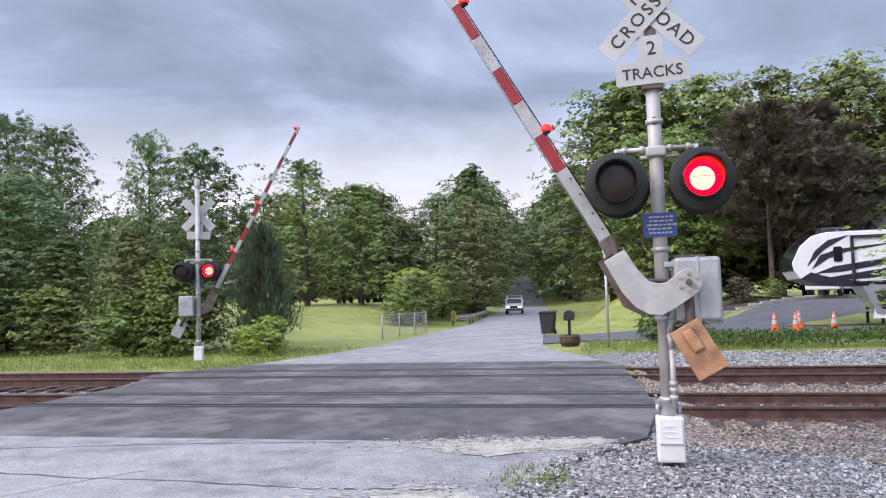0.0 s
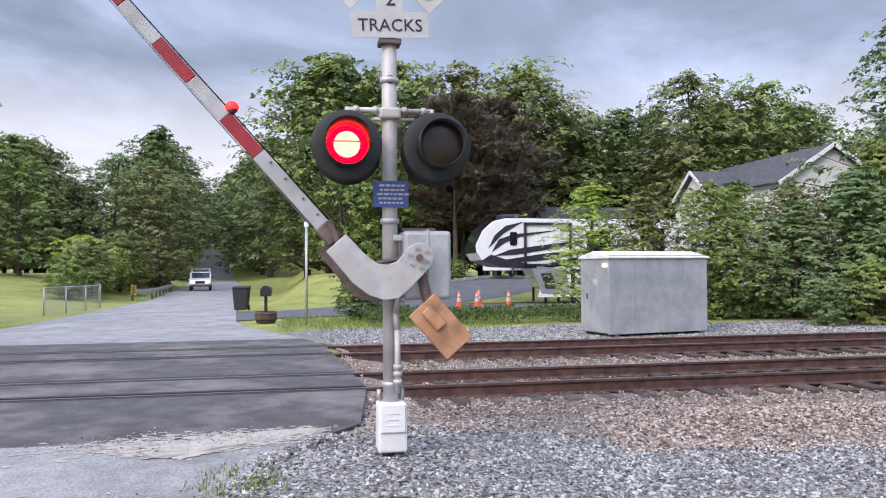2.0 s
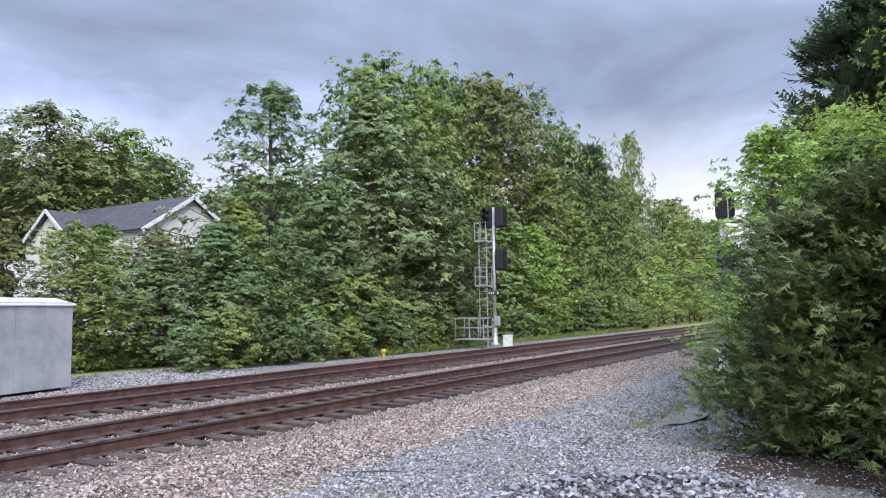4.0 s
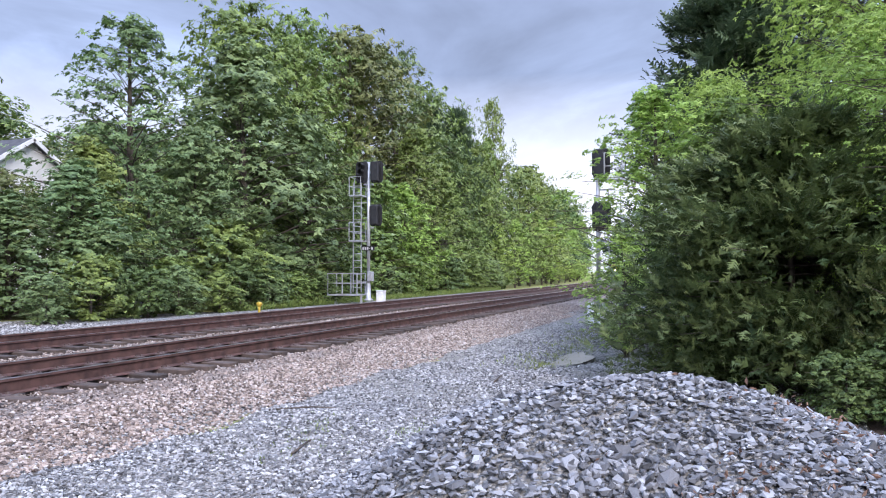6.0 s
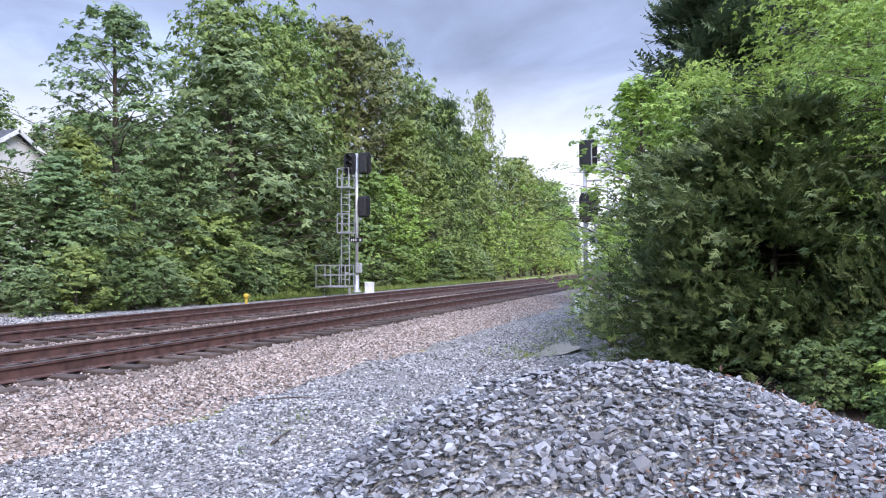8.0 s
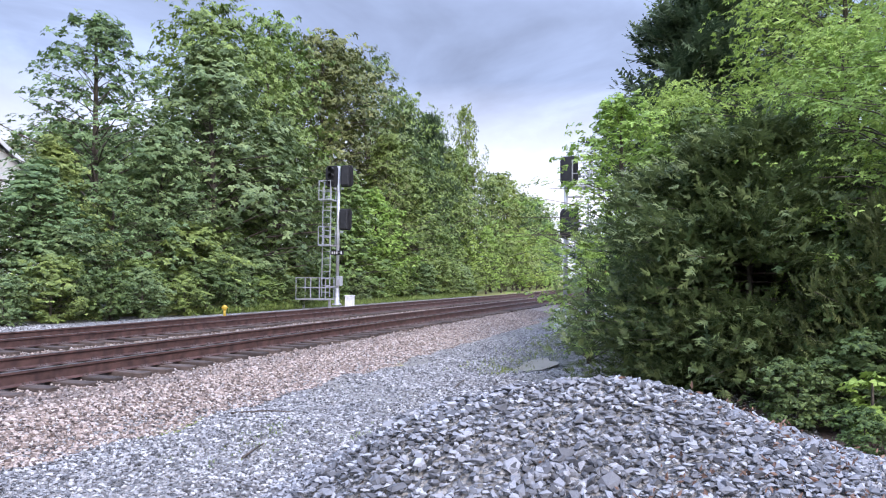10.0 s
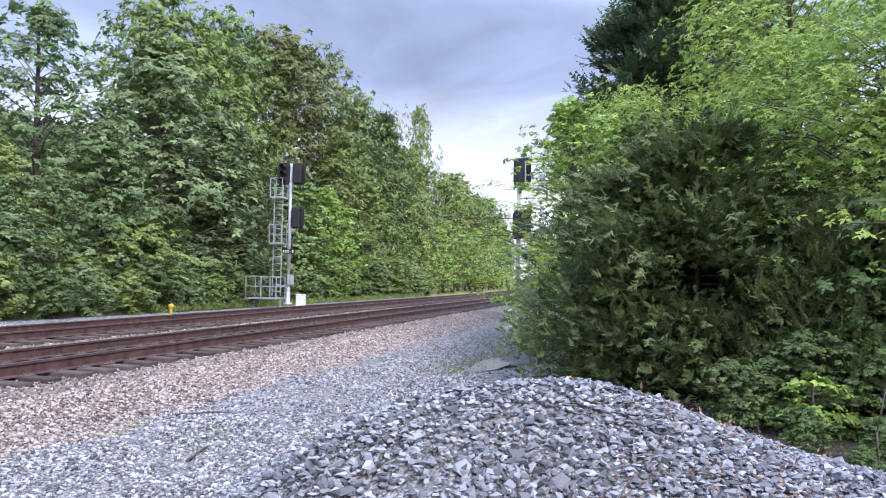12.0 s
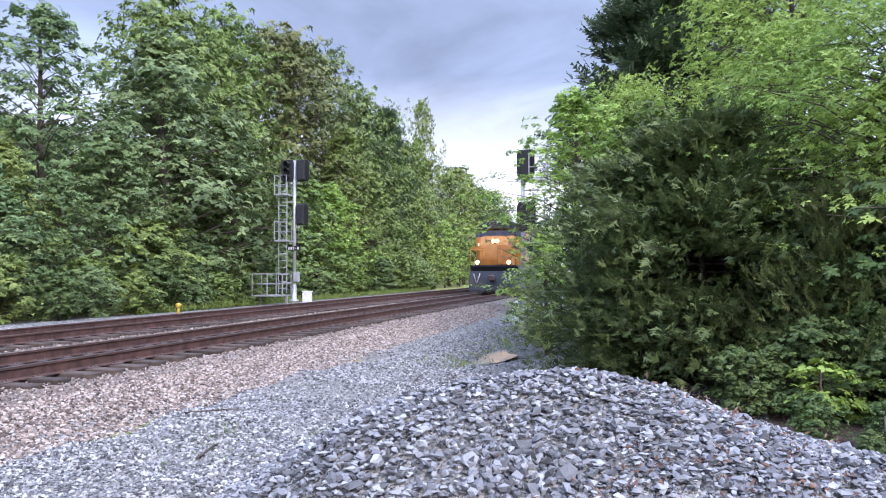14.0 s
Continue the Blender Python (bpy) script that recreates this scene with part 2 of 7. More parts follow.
M["rust"] = weathered("rusted_plate", (0.50, 0.27, 0.15), (0.36, 0.17, 0.09), 6, 0.8, stain=(0.24, 0.13, 0.08), stain_scale=5.0, grain=80, bump=0.3)
M["darksteel"] = weathered("weathered_dark_steel", (0.17, 0.125, 0.115), (0.09, 0.065, 0.06), 6, 0.7, 0.3, grain=70, bump=0.2)
M["lit"] = glow("lit_red_lens", (1.0, 0.002, 0.003), 22.0)
M["lit_core"] = glow("lit_lens_core", (1.0, 0.16, 0.11), 5.0)
M["headlight"] = glow("headlight", (1.0, 0.62, 0.25), 45.0)
M["flap_red"] = weathered("dark_red_flap", (0.014, 0.003, 0.004), (0.008, 0.002, 0.002), 8, 0.3, grain=40)
M["bark"] = weathered("bark", (0.13, 0.105, 0.085), (0.055, 0.043, 0.035), 5, 0.95, grain=14, bump=0.9, dist=0.03)
M["leaf_mid"] = leaf_material("leaf_mid", (0.092, 0.140, 0.036), (0.262, 0.345, 0.090))
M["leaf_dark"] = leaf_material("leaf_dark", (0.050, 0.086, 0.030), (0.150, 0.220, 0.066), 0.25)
M["leaf_light"] = leaf_material("leaf_light", (0.190, 0.280, 0.055), (0.45, 0.57, 0.14), 0.40)
M["leaf_blue"] = leaf_material("leaf_cool", (0.082, 0.133, 0.052), (0.230, 0.312, 0.122))
M["leaf_purple"] = leaf_material("leaf_brown", (0.055, 0.045, 0.030), (0.150, 0.115, 0.080), 0.25)
M["needle"] = leaf_material("needle", (0.033, 0.060, 0.033), (0.108, 0.156, 0.081), 0.15)
M["cedar"] = leaf_material("cedar_spray", (0.038, 0.062, 0.022), (0.165, 0.200, 0.070), 0.2)


# ---- mesh helpers ----
def mesh_arrays(name, verts, faces, mats, smooth=False, index=None):
    me = bpy.data.meshes.new(name)
    verts, faces = np.asarray(verts, dtype=np.float32), np.asarray(faces, dtype=np.int32)
    k = faces.shape[1]
    me.vertices.add(len(verts)); me.vertices.foreach_set("co", verts.ravel())
    me.loops.add(faces.size); me.loops.foreach_set("vertex_index", faces.ravel())
    me.polygons.add(len(faces))
    me.polygons.foreach_set("loop_start", np.arange(0, faces.size, k, dtype=np.int32))
    me.polygons.foreach_set("use_smooth", np.full(len(faces), smooth))
    for m in mats:
        me.materials.append(m)
    if index is not None:
        me.polygons.foreach_set("material_index", np.asarray(index, dtype=np.int32))
    me.update(calc_edges=True)
    me.validate()
    return me


def part(name, bm, material, parent=None, label=""):
    """Links a bmesh (or a finished mesh) as one object under a thing or a part."""
    if isinstance(bm, bpy.types.Mesh):
        me = bm
    else:
        me = bpy.data.meshes.new(name)
        bm.to_mesh(me)
        bm.free()
    if material is not None and not me.materials:
        me.materials.append(material)
    ob = new(name, me)
    ob.parent = parent
    return tagged(ob, label) if label else ob


def thing(name, m, label, category, group="", kind=""):
    ob = new(name)
    ob.empty_display_size = 0.2
    ob.matrix_basis = m
    return tagged(ob, label, category, group, kind)


def add_box(bm, size, m=None, bevel=0.0, segs=2):
    m = Matrix() if m is None else m
    r = bmesh.ops.create_cube(bm, size=1.0, matrix=m @ Matrix.Diagonal((*size, 1)))
    if bevel:
        edges = list({e for v in r["verts"] for e in v.link_edges})
        bmesh.ops.bevel(bm, geom=edges, offset=bevel, segments=segs, affect="EDGES", profile=0.5)
    return bm


def box(size, at=(0, 0, 0), rot=(0, 0, 0), bevel=0.0, segs=2):
    return add_box(bmesh.new(), size, pose(*at, *rot), bevel, segs)


def add_tube(bm, a, b, r1, r2=None, n=16, caps=True):
    a, b = Vector(a), Vector(b)
    d = b - a
    q = d.to_track_quat("Z", "Y").to_matrix().to_4x4()
    r = bmesh.ops.create_cone(bm, cap_ends=caps, segments=n, radius1=r1, radius2=r1 if r2 is None else r2, depth=d.length, matrix=Matrix.Translation((a + b) / 2) @ q)
    for f in {f for v in r["verts"] for f in v.link_faces}:
        f.smooth = len(f.verts) == 4
    return bm


def tube(a, b, r1, r2=None, n=16, caps=True):
    return add_tube(bmesh.new(), a, b, r1, r2, n, caps)


def prism(points, depth, bevel=0.0):
    """A plate in the xz plane cut to an outline, depth thick along y, centred."""
    bm = bmesh.new()
    front = [bm.verts.new((x, -depth / 2, z)) for x, z in points]
    f = bm.faces.new(front)
    r = bmesh.ops.extrude_face_region(bm, geom=[f])
    bmesh.ops.translate(bm, verts=[v for v in r["geom"] if isinstance(v, bmesh.types.BMVert)], vec=(0, depth, 0))
    bmesh.ops.recalc_face_normals(bm, faces=bm.faces)
    if bevel:
        bmesh.ops.bevel(bm, geom=list(bm.edges), offset=bevel, segments=2, affect="EDGES", profile=0.5)
    return bm


def lathe(profile, n=28, axis="z"):
    """A turned body from (radius, height) pairs."""
    bm = bmesh.new()
    rings = []
    for r, h in profile:
        ring = []
        for i in range(n):
            a = 2 * math.pi * i / n
            ring.append(bm.verts.new((r * math.cos(a), r * math.sin(a), h)))
        rings.append(ring)
    for a, b in zip(rings, rings[1:]):
        for i in range(n):
            f = bm.faces.new((a[i], a[(i + 1) % n], b[(i + 1) % n], b[i]))
            f.smooth = True
    if axis == "y":
        bmesh.ops.rotate(bm, verts=bm.verts, cent=(0, 0, 0), matrix=Matrix.Rotation(radians(90), 3, "X"))
    bmesh.ops.recalc_face_normals(bm, faces=bm.faces)
    return bm


def lettering(text, size, m, parent, name="lettering", depth=0.002, material=None, spacing=1.0):
    """Raised characters in the built-in font, upright in the xz plane, facing -y."""
    cu = bpy.data.curves.new(name, "FONT")
    cu.body, cu.size, cu.align_x, cu.align_y, cu.extrude = text, size, "CENTER", "CENTER", depth
    cu.resolution_u, cu.space_character = 3, spacing
    tmp = bpy.data.objects.new(name, cu)
    scene.collection.objects.link(tmp)
    me = bpy.data.meshes.new_from_object(tmp.evaluated_get(bpy.context.evaluated_depsgraph_get()))
    bpy.data.objects.remove(tmp)
    me.transform(m @ pose(0, 0, 0, 90))
    me.materials.clear()
    return part(name, me, material or M["letter"], parent)


# ---- ground form ----
def step(a, b, x):
    t = np.clip((np.asarray(x, dtype=float) - a) / (b - a), 0, 1)
    return t * t * (3 - 2 * t)


def road_left(y):
    return np.interp(y, (-40, 0, 3, 5, 7.5, 14.7, 38, 80, 130, 265, 295, 420), (-9.8, -9.8, -9.9, -10.8, -9.5, -8.8, -9.3, -14.0, -20.0, -36.0, -62.0, -180.0))


def road_right(y):
    return np.interp(y, (-40, -12, -4.9, -3.2, -2.2, 0.0, 6.0, 11.0, 13.7, 23, 38, 80, 130, 265, 295, 420), (-3.4, -2.2, -0.85, -0.4, 0.45, 0.7, 0.3, -1.2, -2.2, -3.0, -3.6, -7.4, -13.0, -29.5, -54.0, -172.0))


def road_height(y):
    return np.interp(y, (-60, -2.5, -1.2, 6.8, 9, 13, 80, 110, 265, 600), (-0.03, -0.03, -0.006, -0.006, -0.03, -0.10, -0.35, 0.0, 9.2, 18.0))


def track_shift(x):
    return np.maximum(np.asarray(x, dtype=float) - 45, 0) ** 2 / 1700.0


def ground_height(x, y):
    x, y = np.asarray(x, dtype=float), np.asarray(y, dtype=float)
    ys = y - track_shift(x)
    near = -0.04 - 0.42 * step(0.5, 4.6, x) - 0.5 * step(9, 40, -y) * step(0, 6, x)
    near = near - 0.22 * np.exp(-(((x - 15.8) / 2.2) ** 2) - ((y + 5.05) / 1.0) ** 2)
    near = near + step(2.0, 5.0, x) * step(24, 12, x) * step(-1.9, -2.6, ys) * step(-7.4, -6.0, y) * (0.045 * np.sin(1.5 * x + 0.8 * y) * np.sin(2.3 * y - 0.4 * x) + 0.03 * np.sin(3.7 * x - 1.9 * y))
    left_near = -0.04 - 0.4 * step(9.8, 14, -x)
    near = np.where(x < -5, left_near, near)
    far = -0.22 + 0.08 * step(9, 13, ys) - 0.002 * np.clip(ys - 13, 0, 70)
    far = far - 0.25 * step(10, 30, x) * step(8, 12, ys)
    far = far + 1.7 * step(12, 52, y) * step(9, 22, -x)
    far = far + 1.5 * step(24, 34, y) * step(-2.2, 1.0, x) * step(6.0, 2.5, x)
    far = far + 1.1 * step(26, 35, y) * step(3, 8, x)
    far = far + np.interp(y, (90, 265, 600), (0, 9.3, 18))
    bed = -0.275 + 0.065 * step(10, 3, x) * step(-4, 0, x)
    z = np.where(ys < 2.8, near + (bed - near) * step(-2.6, -1.45, ys), far + (bed - far) * step(8.0, 7.0, ys))
    # the road's own bench
    out = np.maximum(np.maximum(road_left(y) - x, x - road_right(y)), 0)
    w = 1 - step(0.0, np.interp(y, (-40, 10, 60), (0.5, 0.8, 6.0)), out)
    return z + (road_height(y) - 0.05 - z) * w


def sheet(name, xs, ys, lift, material, height=ground_height, keep=None):
    gx, gy = np.meshgrid(xs, ys)
    gz = height(gx, gy) + lift
    v = np.stack([gx, gy, gz], -1).reshape(-1, 3)
    nx, ny = len(xs), len(ys)
    i = (np.arange(ny - 1)[:, None] * nx + np.arange(nx - 1)[None, :]).ravel()
    f = np.stack([i, i + 1, i + 1 + nx, i + nx], -1)
    if keep is not None:
        c = v[f].mean(1)
        f = f[keep(c[:, 0], c[:, 1])]
        used = np.unique(f)
        remap = np.zeros(len(v), dtype=int); remap[used] = np.arange(len(used))
        v, f = v[used], remap[f]
    return new(name, mesh_arrays(name, v, f, [material], smooth=True))


def spaced(lo, hi, near, growth):
    """Stations from lo to hi, near apart at 0 and wider outwards."""
    out, s, p = [0.0], near, 0.0
    while p < hi:
        p += s; s *= growth if p > 22 else 1.0; out.append(p)
    s, p = near, 0.0
    while p > lo:
        p -= s; s *= growth if p < -22 else 1.0; out.append(p)
    return np.array(sorted(out))


ground = sheet("ground", spaced(-1500, 1500, 0.4, 1.12), spaced(-1500, 1500, 0.4, 1.12), 0.0, M["grass"])
tagged(ground, "mown and rough green grass over rolling ground", "ground", kind="structure")


def strip(name, y0, y1, ny, nx, lift, material, left=road_left, right=road_right, height=None):
    ys = np.linspace(y0, y1, ny)
    u = np.linspace(0, 1, nx)
    gx = left(ys)[:, None] * (1 - u)[None, :] + right(ys)[:, None] * u[None, :]
    gy = np.repeat(ys[:, None], nx, 1)
    gz = (road_height(gy) if height is None else height(gx, gy)) + lift
    v = np.stack([gx, gy, gz], -1).reshape(-1, 3)
    i = (np.arange(ny - 1)[:, None] * nx + np.arange(nx - 1)[None, :]).ravel()
    f = np.stack([i, i + 1, i + 1 + nx, i + nx], -1)
    n = len(v)
    low = v.copy(); low[:, 2] -= 0.12
    ring = [(k, k + 1) for k in range(nx - 1)] + [((ny - 1) * nx + k + 1, (ny - 1) * nx + k) for k in range(nx - 1)]
    ring += [((k + 1) * nx, k * nx) for k in range(ny - 1)] + [(k * nx + nx - 1, (k + 1) * nx + nx - 1) for k in range(ny - 1)]
    side = np.array([(b, a, a + n, b + n) for a, b in ring])
    return new(name, mesh_arrays(name, np.vstack([v, low]), np.vstack([f, side]), [material]))


tagged(strip("road", -40, -2.55, 60, 12, 0, M["asphalt"]), "worn grey asphalt road with cracks and sand", "road", kind="structure")
tagged(strip("road", 7.6, 420, 160, 8, 0, M["asphalt"]), "grey asphalt road climbing away between the trees", "road", kind="structure")
# dark asphalt laid in strips between the rails, flangeways left open
RAILS = (0.0, 1.435, 4.18, 5.615)
for a, b in ((-2.55, -0.065), (0.135, 1.30), (1.50, 4.115), (4.315, 5.48), (5.68, 7.6)):
    tagged(strip("crossing_pavement", a, b, 8, 24, 0, M["asphalt_dark"]), "dark patched asphalt between the rails of the crossing", "pavement", kind="structure")
# added black strips carry the shade of the open flangeways onto the pavement
for q in RAILS:
    for a, b in ((q - 0.15, q - 0.064), (q + 0.134, q + 0.24)):
        tagged(strip("rail_seal", a, b, 2, 24, 0.003, M["gap_shade"]), "added black strip painting the flangeway's shade beside the rail", "rail seal", kind="structure")
gravel = sheet("gravel_bed", np.arange(-0.9, 60, 0.3), np.arange(-12, -1.2, 0.2), 0.012, M["gravel"], keep=lambda x, y: (x > road_right(y) - 0.05) & (y < -1.4 + 0 * x) & (y > -11.9 + 0 * x))
tagged(gravel, "grey crushed stone beside the tracks", "gravel", kind="structure")
bed_r = sheet("ballast_bed", np.arange(0.2, 330, 0.6), np.arange(-2.2, 8.2, 0.2), 0.016, M["ballast"], height=lambda x, y: ground_height(x, y + track_shift(x)))


def bend(ob):
    """Carries a straight track piece over to the curve beyond the crossing."""
    me = ob.data
    co = np.empty(len(me.vertices) * 3, dtype=np.float32)
    me.vertices.foreach_get("co", co)
    co = co.reshape(-1, 3)
    co[:, 1] += track_shift(co[:, 0])
    me.vertices.foreach_set("co", co.ravel())
    me.update()
    return ob


bed_l = sheet("ballast_bed", np.arange(-160, -9.0, 0.6), np.arange(-2.2, 8.2, 0.2), 0.016, M["ballast"])
for ob in (bend(bed_r), bed_l):
    tagged(ob, "rust-stained brown ballast under both tracks", "ballast", kind="structure")
strip_far = sheet("gravel_strip", np.arange(-0.6, 60, 0.4), np.arange(7.4, 12.2, 0.3), 0.014, M["gravel"], keep=lambda x, y: (x > road_right(y) - 0.1) & (y < 11.6 + 0.5 * np.sin(x * 0.9)))
tagged(strip_far, "pale grey crushed stone strip along the far rail", "gravel", kind="structure")

# ---- tracks ----
RAIL_SECTION = ((-0.036, 0.0), (-0.038, -0.03), (-0.012, -0.045), (-0.010, -0.155), (-0.070, -0.172), (-0.072, -0.185), (0.072, -0.185), (0.070, -0.172), (0.010, -0.155), (0.012, -0.045), (0.038, -0.03), (0.036, 0.0))


def rail_mesh(y):
    xs = np.concatenate([np.arange(-160, 45, 5.0), np.arange(45, 330, 4.0)])
    v, f, mi = [], [], []
    k = len(RAIL_SECTION)
    for x in xs:
        for dy, dz in RAIL_SECTION:
            v.append((x, y + dy + track_shift(x), dz))
    for i in range(len(xs) - 1):
        for j in range(k):
            f.append((i * k + j, i * k + (j + 1) % k, (i + 1) * k + (j + 1) % k, (i + 1) * k + j))
            mi.append(1 if j == k - 1 else 0)
    return mesh_arrays("rail", v, f, [M["rail"], M["rail_head"]], index=mi)


def tie_mesh():
    bm = box((0.23, 2.6, 0.17), bevel=0.012, segs=1)
    me = bpy.data.meshes.new("tie")
    bm.to_mesh(me); bm.free()
    me.materials.append(M["tie"])
    return me


def plate_mesh():
    bm = box((0.19, 0.30, 0.02), bevel=0.004, segs=1)
    for s in (-1, 1):
        add_box(bm, (0.03, 0.03, 0.035), pose(0.05 * s, 0.1 * s, 0.02))
        add_box(bm, (0.03, 0.03, 0.035), pose(-0.05 * s, 0.1 * s, 0.02))
    me = bpy.data.meshes.new("tie_plate")
    bm.to_mesh(me); bm.free()
    me.materials.append(M["darksteel"])
    return me


TIE, PLATE = tie_mesh(), plate_mesh()


def track(y0, label):
    t = thing("railway_track", Matrix(), label, "track", "two tracks", "structure")
    for y in (y0, y0 + 1.435):
        part("rail", rail_mesh(y), None, t)
    rnd = random.Random(int(y0 * 10))
    xs = [0.9 + 0.52 * i for i in range(110)] + [-11.4 - 0.52 * i for i in range(24)]
    for x in xs:
        o = part("tie", TIE, None, t)
        x += rnd.uniform(-0.04, 0.04)
        o.matrix_basis = pose(x, y0 + 0.7175 + rnd.uniform(-0.07, 0.07) + float(track_shift(x)), -0.268 + rnd.uniform(-0.012, 0.006), 0, 0, rnd.uniform(-1.5, 1.5))
        if 0 < x < 26:
            for y in (y0, y0 + 1.435):
                p = part("tie_plate", PLATE, None, t)
                p.matrix_basis = pose(x, y, -0.178)
    # the ties further off, as one
    v, f = [], []
    for x in [0.9 + 0.52 * i for i in range(110, 500)] + [-11.4 - 0.52 * i for i in range(24, 280)]:
        y = y0 + 0.7175 + rnd.uniform(-0.07, 0.07) + float(track_shift(x))
        b = len(v)
        for dx, dy, dz in itertools.product((-0.115, 0.115), (-1.3, 1.3), (-0.35, -0.183)):
            v.append((x + dx, y + dy, dz))
        f += [(b, b + 1, b + 3, b + 2), (b + 4, b + 6, b + 7, b + 5), (b, b + 4, b + 5, b + 1), (b + 2, b + 3, b + 7, b + 6), (b + 1, b + 5, b + 7, b + 3)]
    tagged(part("far_ties", mesh_arrays("far_ties", v, f, [M["tie"]]), None, t), kind="stuff")
    return t


track(0.0, "near railway track with rusty rails on dark wooden ties")
track(4.18, "far railway track with rusty rails on dark wooden ties")


# ---- trees ----
def unit(a):
    return a / (np.linalg.norm(a, axis=-1, keepdims=True) + 1e-9)


def sprigs(rng, centres, normals, size, leaves, droop=0.2, slim=0.5, spread=0.9):
    """Loose tufts: at each centre some folded leaves fanned about the normal. Returns vertices and triangles."""
    n = len(centres)
    c = np.repeat(centres, leaves, 0)
    d = np.repeat(normals, leaves, 0) + rng.normal(0, spread, (n * leaves, 3))
    d[:, 2] -= droop
    d = unit(d)
    s = unit(np.cross(d, rng.normal(0, 1, (n * leaves, 3))))
    u = np.cross(s, d)
    L = size * rng.uniform(0.6, 1.3, (n * leaves, 1))
    w = L * slim * rng.uniform(0.7, 1.2, (n * leaves, 1))
    c = c + d * L * rng.uniform(0, 0.5, (n * leaves, 1)) + rng.normal(0, size * 0.35, (n * leaves, 3))
    m = c + d * L * 0.45
    v = np.stack([c, m + s * w * 0.5 + u * w * 0.18, c + d * L, m - s * w * 0.5 + u * w * 0.18], 1).reshape(-1, 3)
    k = np.arange(n * leaves)[:, None] * 4
    f = np.concatenate([k + np.array([[0, 1, 2]]), k + np.array([[0, 2, 3]])], 1).reshape(-1, 3)
    return v, f


def leaf_fans(rng, c, out, up, size, k, slim=0.55, droop=0.25, arc=1.9):
    """Twig ends: k leaves spread like a hand's fan from one point, lying square to up."""
    n = len(c)
    out = unit(out - up * np.sum(out * up, -1, keepdims=True))
    side = np.cross(up, out)
    a = np.linspace(-arc, arc, k)[None] + rng.normal(0, 0.22, (n, k))
    d = np.cos(a)[..., None] * out[:, None] + np.sin(a)[..., None] * side[:, None]
    d = d + rng.normal(0, 0.16, d.shape)
    d[..., 2] -= droop
    d = unit(d)
    L = size * rng.uniform(0.65, 1.25, (n, k, 1))
    w = unit(np.cross(np.repeat(up[:, None], k, 1), d)) * L * slim * 0.5
    mid = c[:, None] + d * L * 0.52 + up[:, None] * L * 0.06
    v = np.concatenate([c[:, None], np.stack([mid + w, c[:, None] + d * L, mid - w], 2).reshape(n, 3 * k, 3)], 1)
    tri = np.array([t for j in range(k) for t in ((0, 1 + 3 * j, 2 + 3 * j), (0, 2 + 3 * j, 3 + 3 * j))])
    f = np.arange(n)[:, None, None] * (3 * k + 1) + tri[None]
    return v.reshape(-1, 3), f.reshape(-1, 3)


def plumes(rng, c, d, size, segs=6, lean=0.35):
    """Feathery evergreen sprays: a bent axis with short leaflets on both sides."""
    n = len(c)
    d = unit(d)
    s = unit(np.cross(d, rng.normal(0, 1, (n, 3)) + np.array([0, 0, 1.4])))
    L = size * rng.uniform(0.6, 1.35, (n, 1))
    t = np.linspace(0, 1, segs + 1)
    bend_up = np.array([0, 0, 1.0])[None, None] * (t ** 2)[None, :, None] * L[:, None] * lean
    axis = c[:, None] + d[:, None] * (t[None, :, None] * L[:, None]) + bend_up
    mid = (axis[:, :-1] + axis[:, 1:]) / 2
    taper = (1.05 - t[:-1])[None, :, None] * L[:, None] * 0.36 * rng.uniform(0.7, 1.3, (n, segs, 1))
    fw = d[:, None] * 0.8
    lift = rng.normal(0, 0.25, (n, segs, 3))
    left, right = mid + (fw + s[:, None] + lift) * taper, mid + (fw - s[:, None] + lift) * taper
    v = np.concatenate([axis, left, right], 1)
    m = segs + 1
    tri = np.array([t for j in range(segs) for t in ((j, j + 1, m + j), (j, m + segs + j, j + 1))])
    f = np.arange(n)[:, None, None] * (m + 2 * segs) + tri[None]
    return v.reshape(-1, 3), f.reshape(-1, 3)


def limb_mesh(paths, name="trunk", n=6):
    """Tapered limbs: each a list of (point, radius)."""
    v, f = [], []
    for path in paths:
        base = len(v)
        for i, (p, r) in enumerate(path):
            q = path[min(i + 1, len(path) - 1)][0]
            o = path[max(i - 1, 0)][0]
            d = np.array(q) - np.array(o); d = d / (np.linalg.norm(d) + 1e-9)
            s = np.cross(d, (0.3, 0.9, 0.1)); s /= np.linalg.norm(s) + 1e-9
            u = np.cross(d, s)
            for k in range(n):
                a = 2 * math.pi * k / n
                v.append(np.array(p) + r * (math.cos(a) * s + math.sin(a) * u))
        for i in range(len(path) - 1):
            for k in range(n):
                f.append((base + i * n + k, base + i * n + (k + 1) % n, base + (i + 1) * n + (k + 1) % n, base + (i + 1) * n + k))
    return mesh_arrays(name, np.array(v), f, [M["bark"]], smooth=True)


PROFILES = {
    "mound": ((0, 0.1, 0.4, 0.65, 0.85, 1.0), (0.85, 1.0, 0.95, 0.80, 0.55, 0.25)),
    "cone": ((0, 0.12, 0.35, 0.6, 0.8, 0.93, 1.0), (0.65, 1.0, 0.95, 0.72, 0.45, 0.24, 0.06)),
    "round": ((0, 0.15, 0.4, 0.65, 0.85, 0.95, 1.0), (0.55, 0.85, 1.0, 0.95, 0.68, 0.4, 0.12)),
    "column": ((0, 0.2, 0.5, 0.8, 0.93, 1.0), (0.8, 1.0, 0.95, 0.75, 0.45, 0.12)),
}


